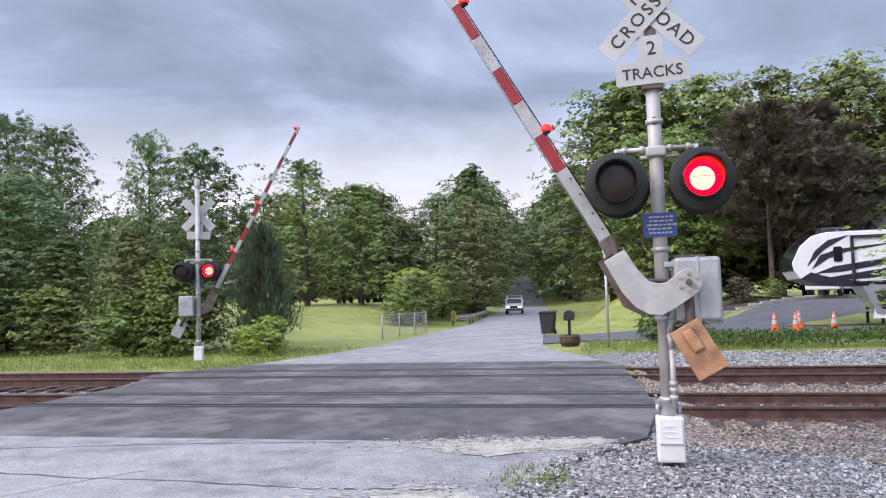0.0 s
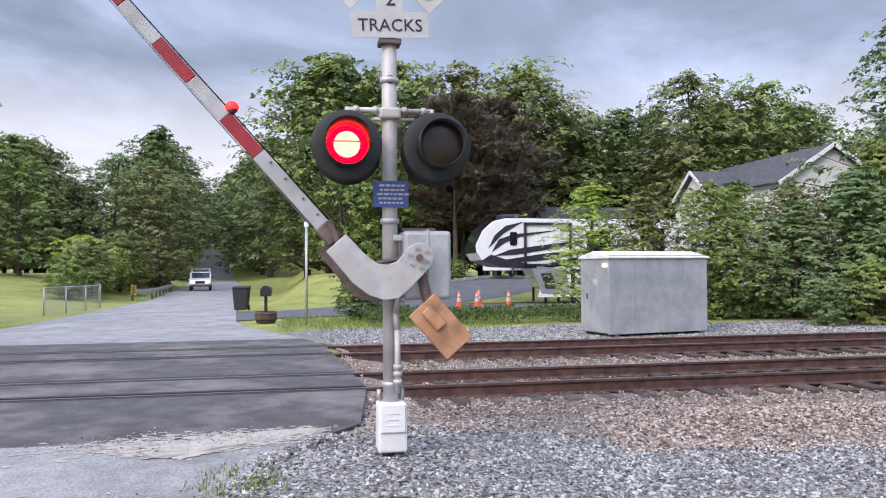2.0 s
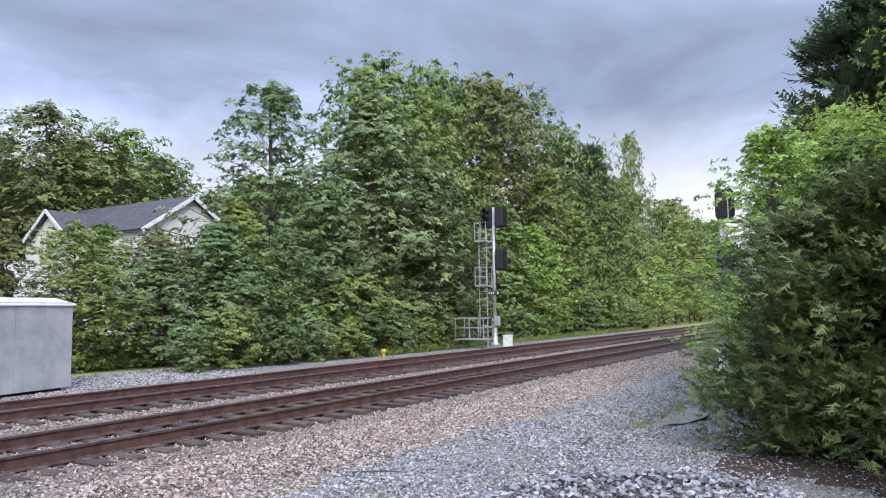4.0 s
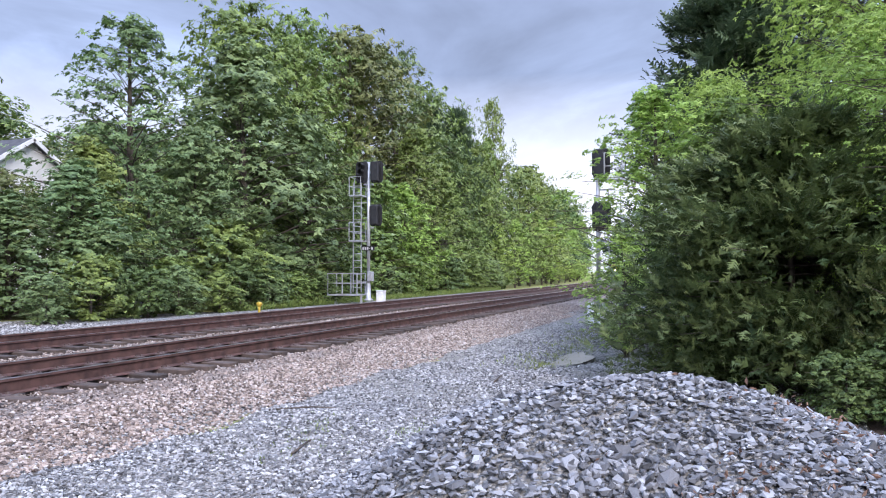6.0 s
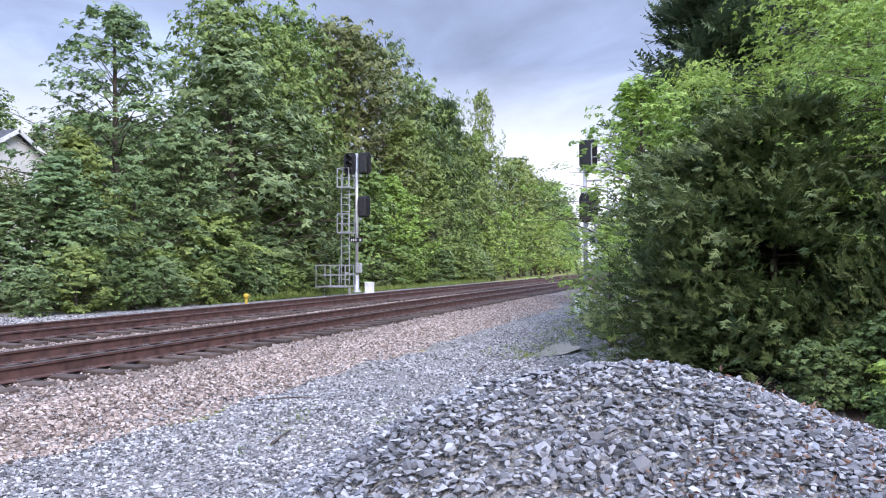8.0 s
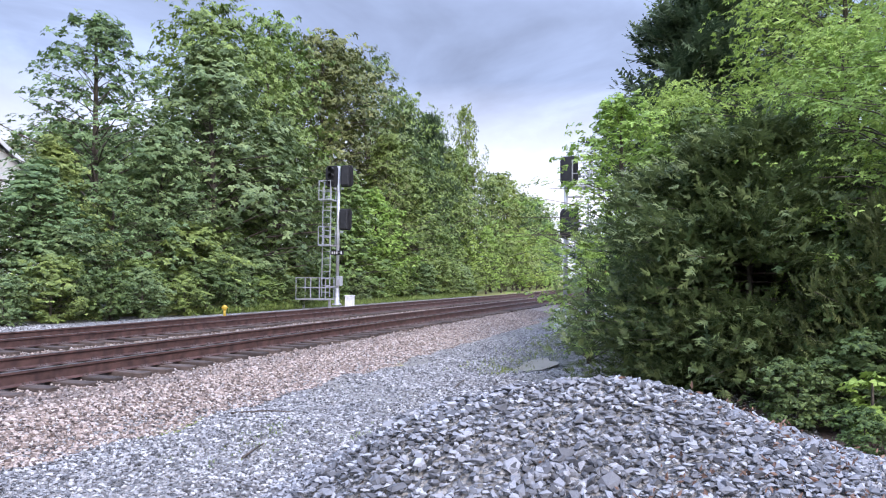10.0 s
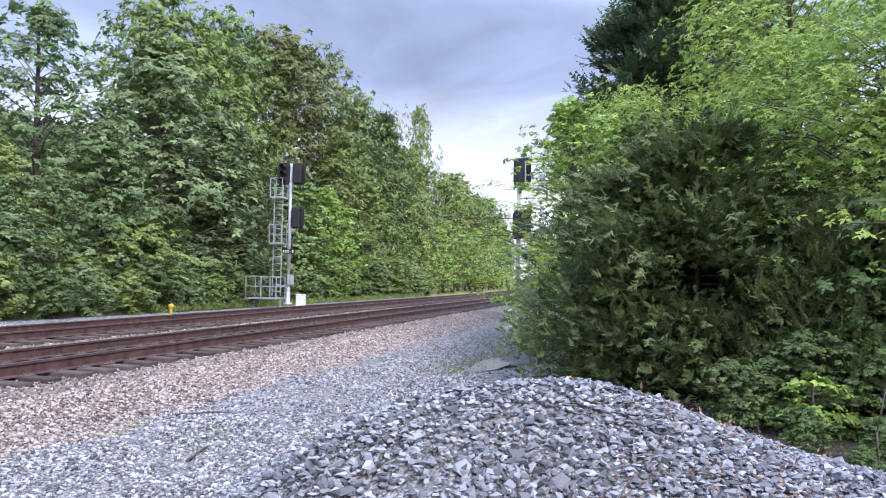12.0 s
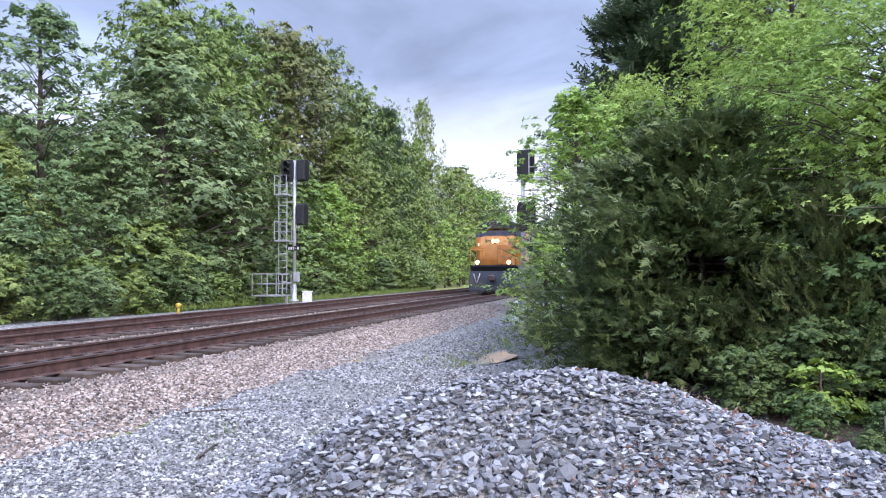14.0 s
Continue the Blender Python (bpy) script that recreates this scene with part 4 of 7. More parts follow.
def crossing_signal(m, label, arm_start, arm_speed, right_first, weight, hang):
    t = thing("crossing_signal", m, label, "crossing signal", "signals of the level crossing")
    part("pole", tube((0, 0, 0.05), (0, 0, 5.1), 0.068, 0.066, 24), M["alu"], t, "silver painted pole")
    cap = lathe([(0.068, 5.08), (0.085, 5.10), (0.085, 5.30), (0.06, 5.36), (0.0, 5.37)], 20)
    part("bell", cap, M["alu"], t)
    base = box((0.25, 0.24, 0.42), (0, -0.03, 0.16), bevel=0.02)
    b = part("base_casting", base, M["white"], t, "white base casting with a cover")
    cover = box((0.215, 0.02, 0.24), (0, -0.16, 0.245), bevel=0.008)
    for k in range(3):
        add_box(cover, (0.10, 0.008, 0.008), pose(0, -0.172, 0.19 + 0.05 * k))
    part("cover", cover, M["white"], b)
    for sx in (-1, 1):
        part("bolt", tube((0.10 * sx, 0.02, 0.38), (0.10 * sx, 0.02, 0.47), 0.022, n=8), M["galv"], b)
    for z in (0.52, 1.29, 1.95, 2.93, 3.20):
        part("clamp", lathe([(0.067, z - 0.025), (0.084, z - 0.022), (0.084, z + 0.022), (0.067, z + 0.025)], 20), M["galv"], t)
    con = bmesh.new()
    pts = [(0.05, -0.10, 0.45), (0.05, -0.10, 1.0), (0.035, -0.10, 1.15), (0.06, -0.11, 1.28), (0.09, -0.11, 1.38)]
    for a, c in zip(pts, pts[1:]):
        add_tube(con, a, c, 0.027, n=10)
    for z in (0.55, 0.62, 0.68):
        add_tube(con, (0.05, -0.10, z - 0.02), (0.05, -0.10, z + 0.02), 0.04, n=10)
    part("conduit", con, M["alu"], t, "bent cable conduit")
    # crossbuck and track plate
    for ang, word in ((-45, "CROSSING"), (45, "RAIL ROAD")):
        y = -0.115 if ang < 0 else -0.100
        board = box((1.22, 0.006, 0.23), (0, 0, 0), bevel=0.002, segs=1)
        board.transform(pose(0, y, 4.30) @ Matrix.Rotation(radians(ang), 4, "Y"))
        c = part("crossbuck_board", board, M["sheet"], t, "white crossbuck board with black letters")
        lettering(word, 0.18, pose(0, y - 0.006, 4.30) @ Matrix.Rotation(radians(ang), 4, "Y"), c, spacing=1.22)
    br = box((0.10, 0.07, 0.55), (0, -0.06, 4.15), bevel=0.01)
    part("sign_bracket", br, M["darksteel"], t)
    sign = prism([(-0.33, 3.56), (0.33, 3.56), (0.345, 3.575), (0.345, 3.775), (0.33, 3.79), (0.118, 3.79), (0.118, 4.02), (0.105, 4.035), (-0.105, 4.035), (-0.118, 4.02), (-0.118, 3.79), (-0.33, 3.79), (-0.345, 3.775), (-0.345, 3.575)], 0.006)
    sign.transform(pose(0.126, -0.105, 0, 0, -2))
    s = part("track_plate", sign, M["sheet"], t, "white plate reading 2 TRACKS")
    lettering("TRACKS", 0.155, pose(0.13, -0.111, 3.668, 0, -2) @ pose(-0.13, 0, 0), s)
    lettering("2", 0.19, pose(0.13, -0.111, 3.905, 0, -2) @ pose(-0.13, 0, 0), s)
    part("plate_clamp", box((0.20, 0.16, 0.05), (0, -0.02, 3.535), bevel=0.01), M["darksteel"], t)
    part("knock_out", lathe([(0.0, 0.006), (0.034, 0.006), (0.04, 0.0)], 16, "y"), M["darksteel"], t).location = (0.0, -0.066, 3.20)
    # emergency notice
    n = prism([(-0.15, 2.07), (0.15, 2.07), (0.155, 2.08), (0.155, 2.29), (0.15, 2.30), (-0.15, 2.30), (-0.155, 2.29), (-0.155, 2.08)], 0.004)
    n.transform(pose(0.0, -0.082, 0))
    nb = part("notice_plate", n, M["blue"], t, "blue notice plate with white lines")
    for k, w in enumerate((0.20, 0.19, 0.24, 0.22, 0.20)):
        bars = bmesh.new()
        x = -w / 2
        rr = random.Random(k)
        while x < w / 2:
            q = rr.uniform(0.02, 0.05)
            add_box(bars, (q, 0.002, 0.017), pose(x + q / 2, -0.086, 2.26 - 0.038 * k))
            x += q + 0.01
        part("text_line", bars, M["sheet"], nb)
    # cross arm with elbows
    arm = bmesh.new()
    add_tube(arm, (-0.37, -0.03, 2.93), (0.37, -0.03, 2.93), 0.024, n=12)
    for sx in (-1, 1):
        add_tube(arm, (0.37 * sx, -0.03, 2.95), (0.37 * sx, -0.03, 2.80), 0.026, n=12)
        for q in (0.13, 0.30):
            add_tube(arm, (q * sx - 0.02, -0.03, 2.93), (q * sx + 0.02, -0.03, 2.93), 0.036, n=12)
    add_tube(arm, (-0.15, -0.03, 2.85), (0.22, -0.03, 2.85), 0.018, n=10)
    add_box(arm, (0.19, 0.19, 0.10), pose(0, 0, 2.90), 0.02)
    part("cross_arm", arm, M["alu"], t)
    for sx in (-1, 1):
        for facing in (-1, 1):
            f, home = lamp_unit(t, 0.39 * sx + (0.03 if facing > 0 else 0), 0.20 * facing - 0.03, 2.585, facing)
            KEYED.append((f, flash_rows(home, (sx > 0) == right_first, SWITCHES)))
    # gate machine
    g = box((0.42, 0.40, 0.60), (0.31, 0.03, 1.56), bevel=0.035, segs=3)
    gm = part("gate_machine", g, M["galv"], t, "galvanised gate machine housing")
    lid = box((0.02, 0.42, 0.62), (0.315, 0.03, 1.56), bevel=0.008)
    part("flange", lid, M["galv"], gm)
    part("hinge", box((0.30, 0.06, 0.03), (0.26, 0.03, 1.875), bevel=0.008), M["darksteel"], gm)
    part("mount", box((0.26, 0.18, 0.05), (0.15, 0.0, 1.80), bevel=0.008), M["galv"], gm)
    # arm, counterweight: turns about the shaft
    pts = []
    for a in np.linspace(-90, 90, 9):
        pts.append((0.125 * math.cos(radians(a)), 0.125 * math.sin(radians(a))))
    pts += [(-0.16, 0.10), (-0.24, 0.13), (-0.30, 0.20), (-0.325, 0.34), (-0.33, 0.56), (-0.55, 0.56), (-0.56, 0.22), (-0.53, 0.05), (-0.46, -0.07), (-0.36, -0.14), (-0.22, -0.145)]
    pts = [(x, z) for x, z in pts]
    br = prism(pts, 0.035, 0.006)
    br.transform(pose(0, -0.26, 0))
    ga = part("gate_arm", br, M["alu"], t, "striped gate arm on a curved bracket, lowering")
    back = prism([(-0.33, 0.60), (-0.60, 0.60), (-0.62, 0.10), (-0.50, -0.08), (-0.33, 0.02)], 0.03, 0.005)
    back.transform(pose(0, 0.02, 0))
    part("rear_bracket", back, M["darksteel"], ga)
    for k in range(6):
        a = radians(60 * k)
        part("bolt", tube((0.085 * math.cos(a), -0.277, 0.085 * math.sin(a)), (0.085 * math.cos(a), -0.30, 0.085 * math.sin(a)), 0.016, n=6), M["galv"], ga)
    part("shaft", tube((0, -0.32, 0), (0, 0.20, 0), 0.03, n=14), M["darksteel"], ga)
    part("shaft", tube((0.02, -0.10, 0.0), (-0.45, -0.10, 0.30), 0.02, n=8), M["darksteel"], ga)
    hinge = box((0.14, 0.16, 0.18), (-0.43, -0.14, 0.66), bevel=0.015)
    add_box(hinge, (0.05, 0.22, 0.26), pose(-0.40, -0.14, 0.62, 0, 20), 0.01)
    part("arm_hinge", hinge, M["darksteel"], ga, "weathered shear-pin hinge")
    z, k = 0.74, 0
    lengths = [0.80] + [0.406] * 11 + [0.25]
    for k, ln in enumerate(lengths):
        w = 0.125 - 0.055 * (z - 0.74) / 5.0
        seg = box((w, 0.035, ln - 0.002), (-0.42, -0.14, z + ln / 2), bevel=0.005, segs=1)
        part("arm_stripe", seg, M["red"] if k % 2 else M["arm_white"], ga)
        z += ln
    part("cable", tube((-0.345, -0.14, 0.7), (-0.375, -0.14, z), 0.006, n=6), M["black"], ga)
    part("cable", tube((-0.495, -0.14, 0.8), (-0.465, -0.14, z), 0.005, n=6), M["galv"], ga)
    for zz in (0.84, 1.02, 1.24, 1.42):
        part("bolt", tube((-0.39, -0.155, zz), (-0.39, -0.167, zz), 0.012, n=6), M["darksteel"], ga)
    for zz, lit in ((1.95, True), (3.55, True), (z - 0.12, True)):
        lm = part("arm_lamp", box((0.07, 0.09, 0.05), (-0.335, -0.14, zz), bevel=0.012), M["black"], ga, "red lamp clipped to the gate arm")
    for zz in (1.95, 3.55, z - 0.12):
        lens = lathe([(0.052, -0.02), (0.058, 0.0), (0.05, 0.03), (0.03, 0.05), (0.0, 0.057)], 14)
        lens.transform(pose(-0.325, -0.14, zz + 0.02, 0, 30))
        part("arm_lens", lens, M["arm_lit"], ga, "lit red arm lamp lens")
    cw = bmesh.new()
    add_box(cw, (0.30, 0.05, 0.50), pose(hang[0], -0.22, hang[1]), 0.008)
    part("counterweight", cw, weight, ga, "worn counterweight plate")
    part("counterweight_arm", tube((0, -0.17, 0), (hang[0], -0.17, hang[1] + 0.1), 0.045, n=10), M["darksteel"], ga)
    part("slot_plate", box((0.11, 0.03, 0.22), (hang[0], -0.26, hang[1] + 0.10), bevel=0.02), weight, ga)
    pivot = pose(0.215, -0.02, 1.625)
    rows = []
    for tt in (0, 0.5, 1, 1.5, 2, 2.5, 3, 4, 5, 6, 7, 8, 9, 10, 11, 12, 13, 14):
        rows.append((tt, pivot @ pose(0, 0, 0, 0, -min(88.0, arm_start + arm_speed * tt), 0)))
    ga.matrix_basis = rows[0][1]
    KEYED.append((ga, rows))
    return t


M["arm_lit"] = glow("lit_arm_lens", (1.0, 0.012, 0.010), 2.6)
M["arm_white"] = weathered("arm_sheeting", (0.44, 0.44, 0.46), (0.34, 0.34, 0.36), 5, 0.5, 0.1, stain=(0.30, 0.29, 0.29), stain_scale=2.5, grain=60, bump=0.05)
SWITCHES = [0.44 + 0.665 * k for k in range(21) if 0.44 + 0.665 * k < 13.9]
crossing_signal(pose(0.62, -3.50, 0.06), "silver level crossing signal with flashing red lamp and lowering gate", 29.4, 6.1, True, M["rust"], (-0.25, -0.57))
crossing_signal(pose(-11.88, 8.9, 0.06, 0, 0, 198), "silver crossing signal seen from behind across the tracks", 27.5, 8.4, False, M["galv"], (0.02, -0.84))


# ---- signal hut ----
def signal_hut():
    t = thing("signal_hut", pose(7.58, 7.8, -0.23, 0, 0, 11), "galvanised steel signal equipment hut beside the track", "equipment hut")
    w, d, h = 3.12, 1.35, 2.04
    for k in range(4):
        x0, x1 = 0.0 + w * k / 4, w * (k + 1) / 4
        part("wall_panel", box((x1 - x0 - 0.006, 0.05, h), ((x0 + x1) / 2, 0.025, 0.10 + h / 2), bevel=0.006), M["hut"], t)
    part("back_wall", box((w, 0.05, h), (w / 2, d - 0.025, 0.10 + h / 2)), M["hut"], t)
    part("end_wall", box((0.05, d - 0.1, h), (w - 0.025, d / 2, 0.10 + h / 2)), M["hut"], t)
    dr = part("door", box((0.05, d - 0.12, h - 0.04), (0.02, d / 2, 0.10 + h / 2), bevel=0.008), M["hut"], t, "galvanised hut door")
    part("handle", box((0.03, 0.05, 0.16), (-0.012, d - 0.3, 1.05), bevel=0.008), M["darksteel"], dr)
    part("door_notice", box((0.006, 0.22, 0.16), (-0.009, d / 2, 1.45)), M["sheet"], dr)
    for y in (0.05, d - 0.05):
        part("corner_post", box((0.07, 0.07, h), (0.005, y, 0.10 + h / 2), bevel=0.008), M["hut"], t)
    roof = bmesh.new()
    pts = [(-0.05, 2.10), (d / 2, 2.26), (d + 0.05, 2.10), (d + 0.05, 2.06), (-0.05, 2.06)]
    r = prism([(a - d / 2, b) for a, b in pts], w + 0.12, 0.006)
    r.transform(pose(w / 2, d / 2, 0, 0, 0, 90))
    roof.free()
    part("roof", r, M["white"], t, "pale low gabled roof")
    part("lamp", box((0.08, 0.10, 0.09), (-0.06, 0.16, 1.88), bevel=0.015), M["hut_lamp"], t, "small amber lamp over the door")
    for x in (0.2, w - 0.2):
        part("skid", box((0.12, d, 0.12), (x, d / 2, 0.05), bevel=0.01), M["darksteel"], t)
    for x, z in ((1.05, 1.5), (1.75, 1.35), (2.35, 1.55)):
        part("rivet_plate", box((0.09, 0.006, 0.12), (x, -0.003, z), bevel=0.002), M["galv"], t)


M["hut"] = weathered("hut_steel", (0.47, 0.50, 0.53), (0.36, 0.39, 0.42), 3, 0.42, 0.45, stain=(0.52, 0.53, 0.54), stain_scale=1.1, grain=70, bump=0.05)
M["hut_lamp"] = glow("hut_lamp", (1.0, 0.72, 0.35), 3.0)
signal_hut()


# ---- block signals ----
def signal_head(parent, x, y, z, facing_deg, h=0.95):
    R = pose(x, y, z, 0, 0, facing_deg)
    pl = prism([(-0.22, -h / 2), (0.22, -h / 2), (0.30, -h / 2 + 0.14), (0.30, h / 2 - 0.14), (0.22, h / 2), (-0.22, h / 2), (-0.30, h / 2 - 0.14), (-0.30, -h / 2 + 0.14)], 0.03, 0.006)
    pl.transform(R)
    hd = part("signal_head", pl, M["black"], parent, "black signal head with hooded lenses")
    case = box((0.34, 0.26, h * 0.9), (0, 0.14, 0), bevel=0.03)
    case.transform(R)
    part("case", case, M["black"], hd)
    for k in (-1, 0, 1):
        hood = lathe([(0.105, 0.0), (0.115, 0.02), (0.12, 0.28), (0.112, 0.28), (0.10, 0.02), (0.105, 0.0)], 18, "y")
        for v in hood.verts:
            if v.co.z < -0.01 and v.co.y < -0.1:
                v.co.y += 1.4 * min(0.12, -v.co.z)
        hood.transform(R @ pose(0, -0.015, 0.28 * k))
        part("hood", hood, M["black"], hd)


def ladder(parent, x, y, z0, z1, w=0.38, along=(0, 1)):
    lx, ly = along
    ld = bmesh.new()
    for s in (-1, 1):
        add_box(ld, (0.035, 0.035, z1 - z0), pose(x + lx * s * w / 2, y + ly * s * w / 2, (z0 + z1) / 2))
    o = part("ladder", ld, M["galv"], parent)
    z = z0 + 0.2
    while z < z1:
        part("rung", tube((x - lx * w / 2, y - ly * w / 2, z), (x + lx * w / 2, y + ly * w / 2, z), 0.014, n=6), M["galv"], o)
        z += 0.3


def block_signal(m, label, heads, height, platform=True):
    t = thing("block_signal", m, label, "railway signal", "block signals by the track")
    part("mast", tube((0, 0, 0), (0, 0, height), 0.075, 0.065, 18), M["galv"], t)
    part("mast_base", lathe([(0.20, 0.0), (0.20, 0.05), (0.11, 0.09), (0.10, 0.6), (0.08, 0.75)], 16), M["galv"], t)
    for x, y, z, a in heads:
        signal_head(t, x, y, z, a)
        part("head_bracket", box((abs(x) + 0.12, 0.08, 0.08), (x / 2, y / 2, z - 0.55), bevel=0.01), M["galv"], t)
    ladder(t, -0.05, 0.52, 0.35, height - 0.9)
    for z in (0.8, 2.6, 4.3):
        part("standoff", box((0.05, 0.55, 0.05), (-0.02, 0.27, z)), M["galv"], t)
    for z in (2.6, 4.6):
        p = part("work_platform", box((0.64, 0.03, 0.06), (-0.01, 0.24, z), bevel=0.004), M["galv"], t)
        for dx, dy in ((-0.3, 0.25), (-0.3, 0.80), (0.28, 0.80), (0.28, 0.25)):
            part("post", box((0.03, 0.03, 0.85), (dx, dy, z + 0.42)), M["galv"], p)
        for zz in (z + 0.03, z + 0.42, z + 0.84):
            part("rail", box((0.55, 0.025, 0.025), (-0.01, 0.80, zz)), M["galv"], p)
            part("rail", box((0.025, 0.52, 0.025), (-0.3, 0.52, zz)), M["galv"], p)
            part("rail", box((0.025, 0.52, 0.025), (0.28, 0.52, zz)), M["galv"], p)
        part("grating", box((0.60, 0.55, 0.03), (-0.01, 0.52, z - 0.01)), M["galv"], p)
    if platform:
        p = part("base_platform", box((0.95, 1.45, 0.06), (0, 1.05, 0.24), bevel=0.006), M["galv"], t, "railed galvanised platform at the base")
        for dx, dy in ((-0.45, 0.35), (-0.45, 1.05), (-0.45, 1.75), (0.45, 1.75), (0.45, 0.35), (0.45, 1.05)):
            part("post", box((0.04, 0.04, 0.95), (dx, dy, 0.72)), M["galv"], p)
        for zz in (0.75, 1.18):
            part("rail", box((0.86, 0.03, 0.04), (0, 1.75, zz)), M["galv"], p)
            for dx in (-0.45, 0.45):
                part("rail", box((0.03, 1.36, 0.04), (dx, 1.05, zz)), M["galv"], p)
        part("leg", box((0.08, 0.08, 0.5), (0, 0.35, 0.0)), M["galv"], p)
        part("leg", box((0.08, 0.08, 0.5), (0, 1.6, 0.0)), M["galv"], p)
        part("cable_box", box((0.26, 0.22, 0.42), (0.0, -0.10, 1.05), bevel=0.02), M["galv"], t)
        np_ = part("signal_plate", box((0.02, 0.62, 0.19), (-0.11, -0.02, 2.28)), M["black"], t, "black plate with pale marks")
        for k, w in enumerate((0.07, 0.07, 0.07, 0.04, 0.07)):
            part("mark", box((0.006, w, 0.12 if k != 3 else 0.025), (-0.123, 0.20 - 0.105 * k, 2.28)), M["sheet"], np_)
    return t


block_signal(pose(30.8, 7.35, -0.05, 0, 0, 3) @ Matrix.Diagonal((1.06, 1.06, 1.06, 1)), "tall galvanised block signal with ladder and black heads", ((-0.05, 0.30, 5.65, -90), (0.0, -0.38, 5.65, 90), (0.10, -0.30, 3.75, 90)), 6.1)
block_signal(pose(23.6, -4.33, -0.42, 0, 0, 180), "block signal mast with black heads half hidden by leaves", ((-0.05, 0.1, 5.16, -100), (0.05, 0.12, 3.45, -90)), 5.15, False)


def post(name, m, radius, h, material, label, category, dome=0.02):
    t = thing(name, m, label, category)
    part("post", lathe([(radius, -0.2), (radius, h - dome), (radius * 0.7, h), (0.0, h + 0.003)], 18), material, t)
    part("collar", lathe([(radius * 1.08, h * 0.78), (radius * 1.12, h * 0.80), (radius * 1.08, h * 0.82)], 18), material, t)
    return t


post("marker_post", pose(23.4, -4.1, -0.45), 0.10, 0.75, M["white"], "white plastic marker post by the signal mast", "post")
vt = thing("valve_marker", pose(21.4, 6.9, -0.25), "small yellow pipe marker beside the far rail", "marker")
part("stem", tube((0, 0, 0), (0, 0, 0.36), 0.045, 0.04, 12), M["yellow"] if "yellow" in M else M.setdefault("yellow", weathered("yellow_paint", (0.62, 0.43, 0.05), (0.45, 0.30, 0.03), 6, 0.5, grain=50)), vt)
part("cap", lathe([(0.0, 0.50), (0.07, 0.48), (0.09, 0.42), (0.07, 0.34), (0.04, 0.33)], 14), M["yellow"], vt)
part("arm", tube((-0.0, 0.12, 0.42), (0, -0.12, 0.42), 0.025, n=8), M["yellow"], vt)
cb = thing("cable_cabinet", pose(30.9, 6.75, -0.24), "small white cabinet at the foot of the signal", "cabinet")
part("body", box((0.34, 0.34, 0.62), (0, 0, 0.31), bevel=0.02), M["white"], cb)
part("lid", box((0.38, 0.38, 0.04), (0, 0, 0.63), bevel=0.008), M["white"], cb)


# ---- camper, house and yard ----
M["gel"] = weathered("camper_white", (0.78, 0.78, 0.80), (0.70, 0.70, 0.72), 2, 0.3, grain=40, bump=0.02)
M["decal"] = weathered("camper_black_decal", (0.03, 0.03, 0.045), (0.02, 0.02, 0.03), 3, 0.35, grain=40, bump=0.02)
M["decal_grey"] = weathered("camper_grey_decal", (0.27, 0.27, 0.30), (0.22, 0.22, 0.25), 3, 0.35, grain=40, bump=0.02)
M["glass"] = weathered("dark_glass", (0.02, 0.022, 0.028), (0.012, 0.013, 0.016), 1, 0.08, grain=20, bump=0.0)
M["rubber"] = weathered("tyre_rubber", (0.03, 0.03, 0.032), (0.018, 0.018, 0.02), 6, 0.85, grain=60, bump=0.2)
M["siding"] = weathered("cream_siding", (0.74, 0.73, 0.71), (0.66, 0.65, 0.63), 1.5, 0.6, grain=40, bump=0.05)
M["shingle"] = weathered("dark_shingle", (0.085, 0.085, 0.095), (0.05, 0.05, 0.056), 3, 0.9, grain=50, bump=0.4)
M["cone"] = weathered("orange_cone", (0.78, 0.13, 0.03), (0.66, 0.09, 0.02), 5, 0.5, grain=40, bump=0.03)
M["concrete"] = weathered("concrete", (0.42, 0.39, 0.35), (0.32, 0.30, 0.27), 4, 0.9, grain=60, bump=0.3)
M["barrel"] = weathered("barrel_wood", (0.11, 0.065, 0.04), (0.05, 0.03, 0.02), 6, 0.85, grain=30, bump=0.4)
M["mulch"] = weathered("mulch", (0.075, 0.048, 0.034), (0.035, 0.022, 0.016), 8, 0.95, grain=30, bump=0.8, dist=0.03)
M["carpaint"] = weathered("white_car_paint", (0.75, 0.75, 0.76), (0.70, 0.70, 0.71), 2, 0.25, grain=20, bump=0.0)
M["taillight"] = weathered("red_tail_lamp", (0.35, 0.01, 0.015), (0.25, 0.008, 0.01), 4, 0.3, grain=20)


def band(name, xs, near, far, lift, material, n=10):
    """Paving between two edges given as functions of x, draped on the ground."""
    xs = np.asarray(xs, dtype=float)
    u = np.linspace(0, 1, n)
    gy = near(xs)[:, None] * (1 - u) + far(xs)[:, None] * u
    gx = np.repeat(xs[:, None], n, 1)
    gz = ground_height(gx, gy) + lift
    v = np.stack([gx, gy, gz], -1).reshape(-1, 3)
    i = (np.arange(len(xs) - 1)[:, None] * n + np.arange(n - 1)[None, :]).ravel()
    return new(name, mesh_arrays(name, v, np.stack([i, i + n, i + n + 1, i + 1], -1), [material], smooth=True))


